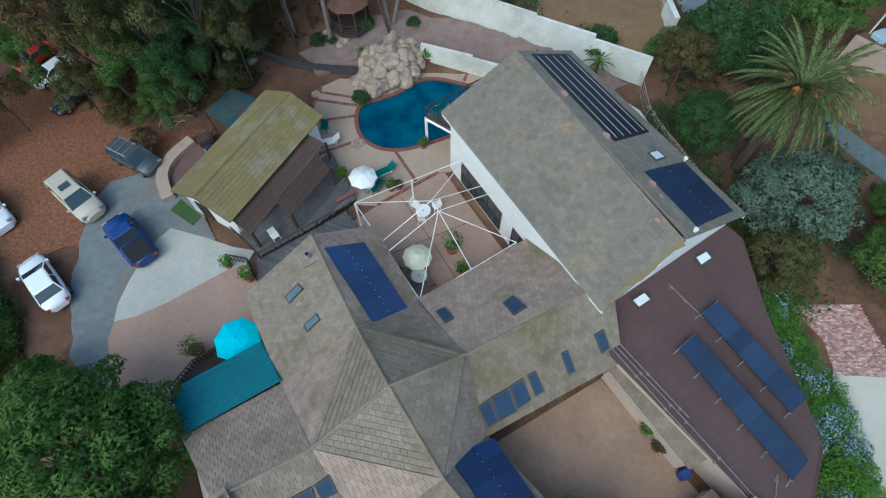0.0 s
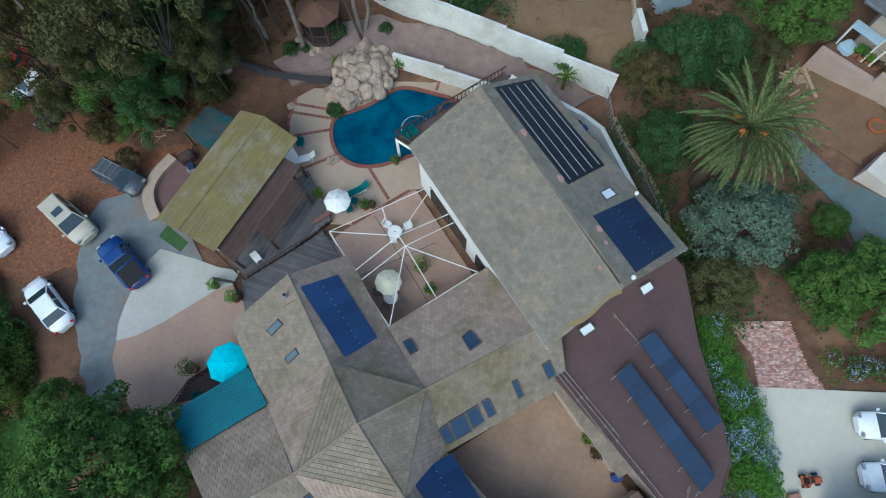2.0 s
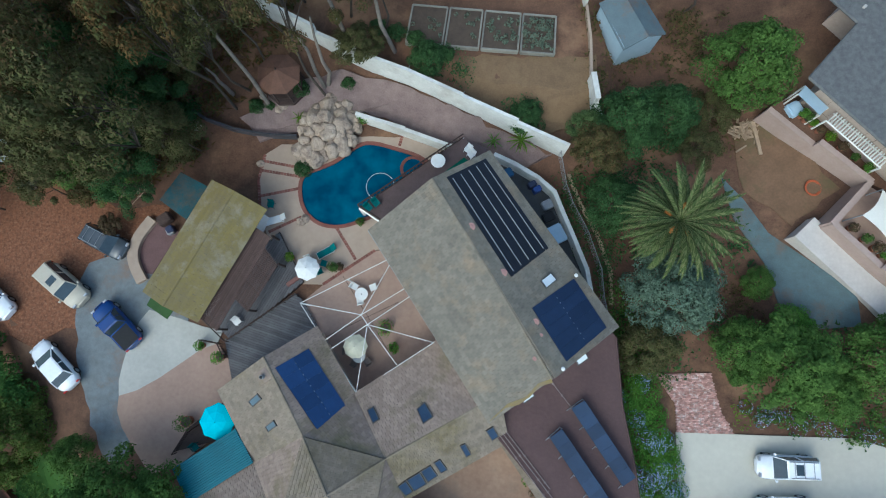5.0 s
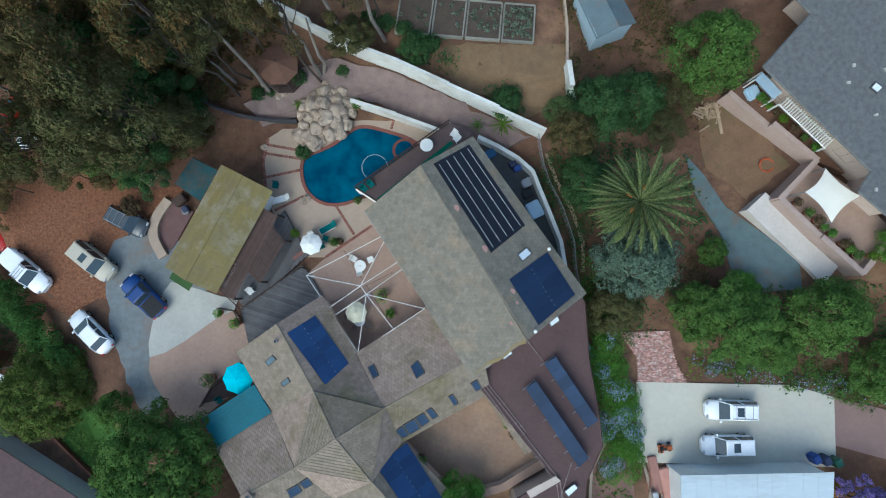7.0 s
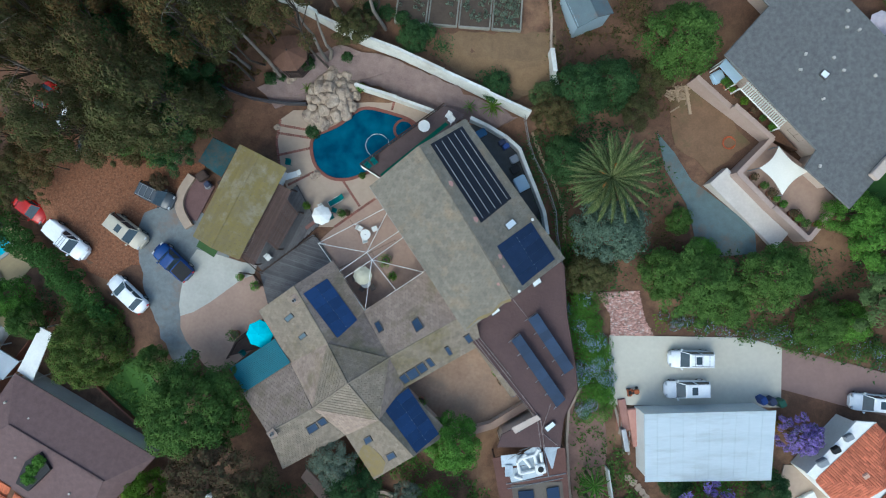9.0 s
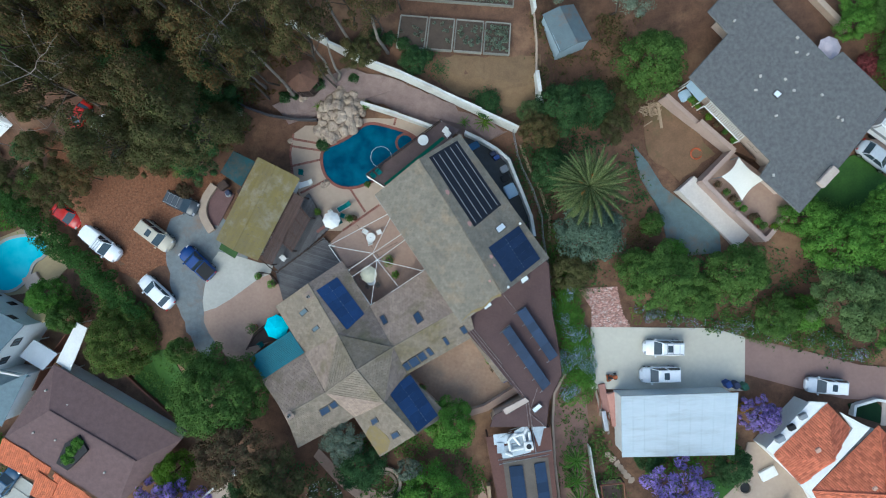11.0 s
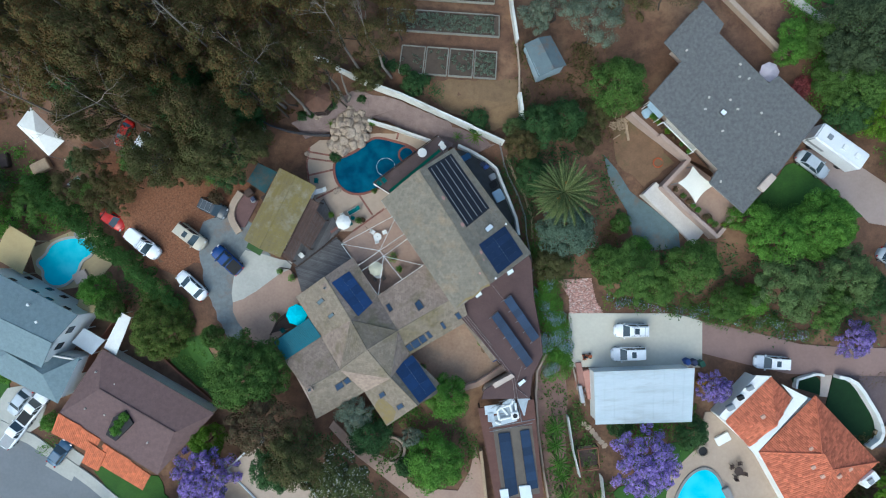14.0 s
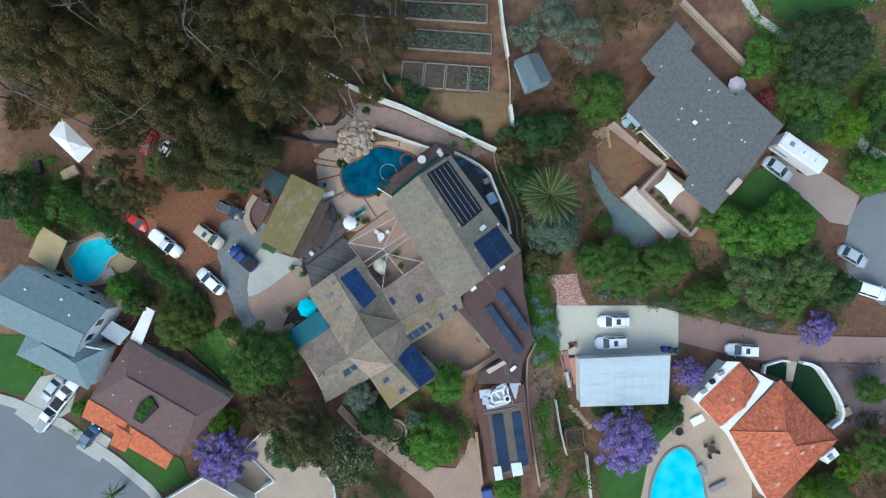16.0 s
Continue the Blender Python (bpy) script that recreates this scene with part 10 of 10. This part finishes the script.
for xy, z, d, c, lb in (
        ((39.48, 0.97), 0.1, (0.7, 0.8, 1.1), paint("blue_plastic", (0.02, 0.06, 0.25), 0.5), "blue wheeled rubbish bin on a driveway"),
        ((40.41, 0.83), 0.1, (0.7, 0.8, 1.1), paint("navy_plastic", (0.02, 0.03, 0.08), 0.5), "dark blue wheeled rubbish bin"),
        ((41.42, 0.61), 0.1, (0.7, 0.8, 1.1), paint("green_plastic", (0.02, 0.10, 0.06), 0.5), "green wheeled rubbish bin"),
        ((13.29, 2.48), 0.1, (0.6, 0.5, 0.8), paint("blue_plastic", (0.02, 0.06, 0.25)), "blue plastic bin in the court corner"),
        ((13.04, 29.12), 0.1, (0.7, 0.5, 0.9), paint("navy_plastic", (0.02, 0.03, 0.08)), "dark blue bin in the service yard"),
        ((13.45, 28.68), 0.1, (0.7, 0.5, 0.9), paint("blue_plastic", (0.02, 0.06, 0.25)), "blue bin in the service yard"),
        ((14.30, 27.33), 0.1, (0.9, 0.8, 0.7), GREYMETAL, "grey metal appliance in the service yard"),
        ((14.38, 26.25), 0.1, (1.0, 0.8, 0.6), BLACK, "dark pump housing in the service yard"),
        ((14.97, 24.71), 0.1, (1.3, 1.6, 0.8), material("pale_blue_metal", (0.4, 0.52, 0.62)), "pale blue tank lid in the service yard"),
        ((10.68, 30.13), 0.1, (1.6, 0.8, 0.5), paint("blue_tarp", (0.02, 0.10, 0.22), 0.6), "blue tarpaulin heap in the service yard"),
        ((25.05, -0.25), 0.0, (0.8, 3.4, 0.4), PALEBRICK, "stack of old bricks"),
        ((26.26, -1.58), 0.0, (1.3, 4.0, 0.5), PALEBRICK, "heap of salvaged red bricks"),
        ((24.93, -2.79), 0.0, (0.5, 2.4, 0.9), CHROME, "upturned pale metal dinghy"),
        ((-16.82, 25.90), 0.0, (0.9, 0.7, 0.8), DARKWOOD, "dark wooden crate behind the pool house"),
        ((-18.47, 25.68), 0.0, (0.6, 0.6, 0.6), GREYMETAL, "grey drum behind the pool house"),
        ((-28.49, 9.91), 0.0, (1.2, 0.6, 0.6), BLACK, "dark metal trailer box on earth"),
        ((41.3, -1.9), 0.1, (1.2, 0.8, 1.0), material("mustard_bin", (0.42, 0.22, 0.03)), "mustard yellow bin behind the garage"),
        ((43.6, -4.6), 3.26, (1.0, 0.7, 0.6), GREYMETAL, "grey air conditioner on a flat roof"),
        ((45.0, -3.4), 3.26, (0.8, 0.6, 0.5), BLACK, "dark air conditioner on a flat roof"),
        ((46.3, -2.2), 3.26, (0.9, 0.6, 0.5), GREYMETAL, "grey vent box on a flat roof"),
        ((44.04, -9.89), 0.15, (2.0, 1.2, 0.4), WHITE, "white cushioned day bed on a patio"),
        ((46.61, -19.88), 0.15, (2.6, 0.9, 0.5), material("grey_cushion", (0.28, 0.27, 0.26)), "grey outdoor sofa on a patio"),
        ((44.35, -17.38), 0.15, (0.9, 1.8, 0.5), material("grey_cushion", (0.28, 0.27, 0.26)), "grey outdoor sofa end on a patio"),
        ((66.01, -10.00), 0.1, (2.2, 1.3, 0.4), PALEWOOD, "pale timber sand box in a gravel yard"),
        ((12.13, -19.28), 0.1, (1.6, 2.0, 1.2), paint("blue_plastic", (0.02, 0.06, 0.25)), "blue covered cart beside a canopy"),
        ((-49.47, 32.19), -3.2, (2.6, 1.6, 0.9), PALEWOOD, "pale timber crate stack by a tent"),
        ((-54.60, 33.31), -3.2, (1.2, 2.0, 0.8), DARKWOOD, "dark timber box by a fence"),
        ((-44.35, 22.39), -3.1, (1.6, 1.0, 0.6), material("grey_cushion", (0.28, 0.27, 0.26)), "grey slab bench beside a pool"),
        ((-44.68, 16.29), -3.1, (2.0, 1.5, 0.4), CREAM, "pale stone step beside a pool"),
        ((34.65, 34.36), 2.0, (1.2, 1.2, 1.6), material("pale_blue_metal", (0.4, 0.52, 0.62)), "pale blue water tank beside a wall")):
    small_box("yard_item", lb, "yard item", xy, z, d, c, 25 if d[1] < 2 else 8)
tractor = thing("garden_tractor", "small orange ride-on garden tractor on a driveway", "tractor", p3((26.0, 2.2), 0.1), 8)
tractor.matrix_basis = tractor.matrix_basis @ Matrix.Scale(0.75, 4)
ORANGE = material("orange_machine", (0.45, 0.13, 0.04), (0.3, 0.08, 0.03), 1, 0.5)
bm = boxes((0.1, 0.85, -0.27, 0.27, 0.35, 0.85))
bmesh.ops.bevel(bm, geom=bm.edges[:], offset=0.07, segments=2, affect="EDGES")
part("bonnet", bm, ORANGE, tractor)
part("footplate", boxes((-0.75, 0.1, -0.35, 0.35, 0.3, 0.42)), ORANGE, tractor)
part("mudguard", boxes((-0.8, -0.2, -0.5, -0.3, 0.45, 0.62), (-0.8, -0.2, 0.3, 0.5, 0.45, 0.62)), ORANGE, tractor)
part("seat", boxes((-0.6, -0.2, -0.22, 0.22, 0.55, 0.65), (-0.68, -0.58, -0.22, 0.22, 0.65, 0.95)), BLACK, tractor, "black moulded seat")
for x, r in ((-0.5, 0.32), (0.65, 0.22)):
    for y in (-0.42, 0.42):
        bm = bmesh.new()
        tube(bm, (x, y - 0.1, r), (x, y + 0.1, r), r, n=14)
        part("wheel", bm, BLACK, tractor)
bm = bmesh.new()
tube(bm, (0.05, 0, 0.6), (-0.1, 0, 0.95), 0.03, n=6)
tube(bm, (-0.1, 0, 0.95), (-0.11, 0, 0.98), 0.18, n=12)
part("steering_wheel", bm, BLACK, tractor)
seat = thing("stone_ring_seat", "half-round stone ring seat in a garden", "stone seat", p3((-1.23, -9.30), 0.06))
for rr, h in ((1.75, 0.45), (1.15, 0.25)):
    for i in range(15):
        a = math.radians(-95 + 14 * i)
        part("stone", boxes((-0.22, 0.22, -0.17, 0.17, 0, h)), PATIO, seat, m=pose(rr * math.cos(a), rr * math.sin(a), 0, 0, 0, math.degrees(a) + 90))
pit = thing("fire_pit", "round stone fire pit on a patio", "fire pit", p3((41.24, -11.44), 0.12))
bm = bmesh.new()
for i in range(14):
    a = 2 * math.pi * i / 14
    box(bm, -0.2, 0.2, -0.12, 0.12, 0, 0.4, pose(0.75 * math.cos(a), 0.75 * math.sin(a), 0, 0, 0, math.degrees(a) + 90))
part("stone_ring", bm, STONE, pit)
bm = bmesh.new()
tube(bm, (0, 0, 0.02), (0, 0, 0.2), 0.62, n=18)
part("ash_bed", bm, BLACK, pit)
round_table((45.78, -14.23), 0.14, 0.6, DARKWOOD, "dark round patio table")
dc = chair_proto(DARKWOOD, "dark brown patio chair", "patio chairs")
dc.matrix_basis = pose(*p3((45.04, -13.68), 0.14), 0, 0, 90)
for xy, turn in (((46.52, -14.69), -90), ((45.48, -15.15), 180), ((46.08, -13.31), 0)):
    copy_thing(dc, pose(*p3(xy, 0.14), 0, 0, turn))
# stumps and stones
rnd = random.Random(21)
for xy, s in (((-6.84, 26.61), 0.4), ((-10.90, 31.73), 0.35), ((-7.14, 26.33), 0.4), ((-4.56, 37.32), 0.4), ((-8.58, 36.72), 0.5), ((-9.06, 36.29), 0.35), ((-10.39, 37.43), 0.3), ((-16.71, 35.27), 0.5)):
    bm = bmesh.new()
    bmesh.ops.create_icosphere(bm, subdivisions=3, radius=s)
    off = Vector((rnd.uniform(0, 50), rnd.uniform(0, 50), 0))
    for v in bm.verts:
        v.co *= 1 + 0.3 * noise.noise(v.co.normalized() * 1.7 + off)
        v.co.z = max(-s * 0.35, v.co.z * 0.8)
    o = new("garden_stone", mesh_of("garden_stone", bm, STONE))
    o.matrix_basis = pose(xy[0], xy[1], ground_z(*xy) + s * 0.35, 0, 0, rnd.uniform(0, 360))
    tagged(o, "rough tan stone lying in the garden", "stone", "garden stones")
for a, b, z in (((26.05, 36.39), (26.82, 35.36), 2.3), ((32.52, 34.26), (32.86, 31.29), 2.4), ((32.07, 33.46), (33.27, 32.75), 2.3)):
    g = thing("timber_board", "long pale timber board on the ground", "board", p3(a, ground_z(*a) + 0.03))
    bm = bmesh.new()
    d = Vector((b[0] - a[0], b[1] - a[1], 0))
    box(bm, 0, d.length, -0.15, 0.15, 0, 0.12, pose(0, 0, 0, 0, 0, math.degrees(math.atan2(d.y, d.x))))
    part("board", bm, PALEWOOD, g)


# worn bricks of the garden path, laid in loose courses
PATHBRICK = material("worn_path_brick", (0.50, 0.30, 0.25), (0.33, 0.17, 0.14), 2.5, 0.9, fine=0.4, third=(0.62, 0.56, 0.50), spots=3.0, island=0.42)
outline = [(22.57, 12.86), (27.16, 12.88), (27.68, 9.80), (28.61, 7.97), (24.04, 8.21), (24.06, 10.41)]
rnd = random.Random(9)
bm = bmesh.new()
ux, uy = min(q[0] for q in outline), min(q[1] for q in outline)
for r in range(60):
    for c in range(40):
        x, y = ux + 0.23 * c + (0.11 if r % 2 else 0), uy + 0.115 * r
        if in_poly((x, y), outline) and rnd.random() > 0.03:
            z = ground_z(x, y) + 0.08 + rnd.uniform(0, 0.015)
            box(bm, -0.107, 0.107, -0.05, 0.05, 0, 0.02, pose(x, y, z, rnd.uniform(-2, 2), rnd.uniform(-2, 2), rnd.uniform(-4, 4)))
tagged(part("path_bricks", bm, PATHBRICK), "worn pink and white bricks of a garden path", "bricks", kind="stuff")


def pile(name, label, category, xy, count, length, radius, spread, mat, seed):
    """Logs, boards or bricks thrown on a heap, each its own part."""
    rnd = random.Random(seed)
    g = thing(name, label, category, p3(xy, ground_z(*xy)))
    for k in range(count):
        bm = bmesh.new()
        box(bm, -length / 2, length / 2, -radius, radius, -radius, radius, pose(0, 0, 0, rnd.uniform(0, 40)))
        part(category if category != "wood pile" else "log", bm, mat, g, m=pose(rnd.gauss(0, spread), rnd.gauss(0, spread), radius + 0.3 * rnd.random() * (1 if k > count // 2 else 0), 0, rnd.uniform(-8, 8), rnd.uniform(0, 180)))


pile("wood_pile", "untidy pile of split firewood and branches", "wood pile", (31.94, 33.84), 34, 1.1, 0.07, 0.7, PALEWOOD, 1)
pile("wood_pile", "stacked dark firewood among the gums", "wood pile", (-30.55, 37.21), 30, 0.5, 0.09, 0.8, DARKWOOD, 2)
pile("wood_pile", "heap of dry branches beside the pool house", "wood pile", (-21.77, 29.99), 22, 0.9, 0.035, 0.5, PALEWOOD, 3)
pile("wood_pile", "scattered pale branches below the gums", "wood pile", (-22.25, 30.25), 26, 1.4, 0.03, 0.9, PALEWOOD, 4)
ring = thing("hose_ring", "coiled orange garden hose on bare earth", "hose", p3((36.34, 27.99), ground_z(*(36.34, 27.99)) + 0.13))
bm = bmesh.new()
for k in range(3):
    for i in range(24):
        a, b = 2 * math.pi * i / 24, 2 * math.pi * (i + 1) / 24
        rr = 0.55 + 0.06 * k
        tube(bm, (rr * math.cos(a), rr * math.sin(a), 0.02 * k), (rr * math.cos(b), rr * math.sin(b), 0.02 * k), 0.03, n=5)
part("coil", bm, material("orange_hose", (0.45, 0.11, 0.04), (0.35, 0.08, 0.03), 3, 0.6), ring)
for xy, z, d, mt, lb in (
        ((-45.22, 39.17), -3.2, (3.2, 2.2, 0.6), material("rusty_red_tarp", (0.34, 0.09, 0.05), (0.22, 0.06, 0.035), 1, 0.8), "crumpled rusty red tarpaulin heap under gums"),
        ((-42.34, 37.90), -3.2, (0.9, 0.7, 0.8), paint("blue_plastic", (0.02, 0.06, 0.25)), "blue plastic barrel beside a tent"),
        ((-46.40, 41.57), -3.2, (1.4, 1.0, 0.5), material("rusty_red_tarp", (0.34, 0.09, 0.05)), "red tarpaulin scrap under gums"),
        ((-45.50, 33.72), -3.2, (2.0, 1.6, 0.4), CREAM, "pale plastic sheeting beside a tent"),
        ((-44.56, 30.03), -3.2, (3.0, 0.9, 0.5), GREYMETAL, "grey boat hull beside a hedge"),
        ((-18.43, 25.83), 0.06, (0.6, 0.6, 0.7), paint("navy_plastic", (0.02, 0.03, 0.08)), "dark blue barbecue cover on a patio"),
        ((-18.95, 26.74), 0.06, (1.2, 0.9, 0.8), DARKWOOD, "dark timber bench on a side patio"),
        ((-7.45, 21.18), 0.36, (1.5, 0.35, 0.45), material("faded_red_bench", (0.24, 0.12, 0.10)), "faded red timber bench on the deck")):
    small_box("yard_item", lb, "yard item", xy, z, d, mt, 35)
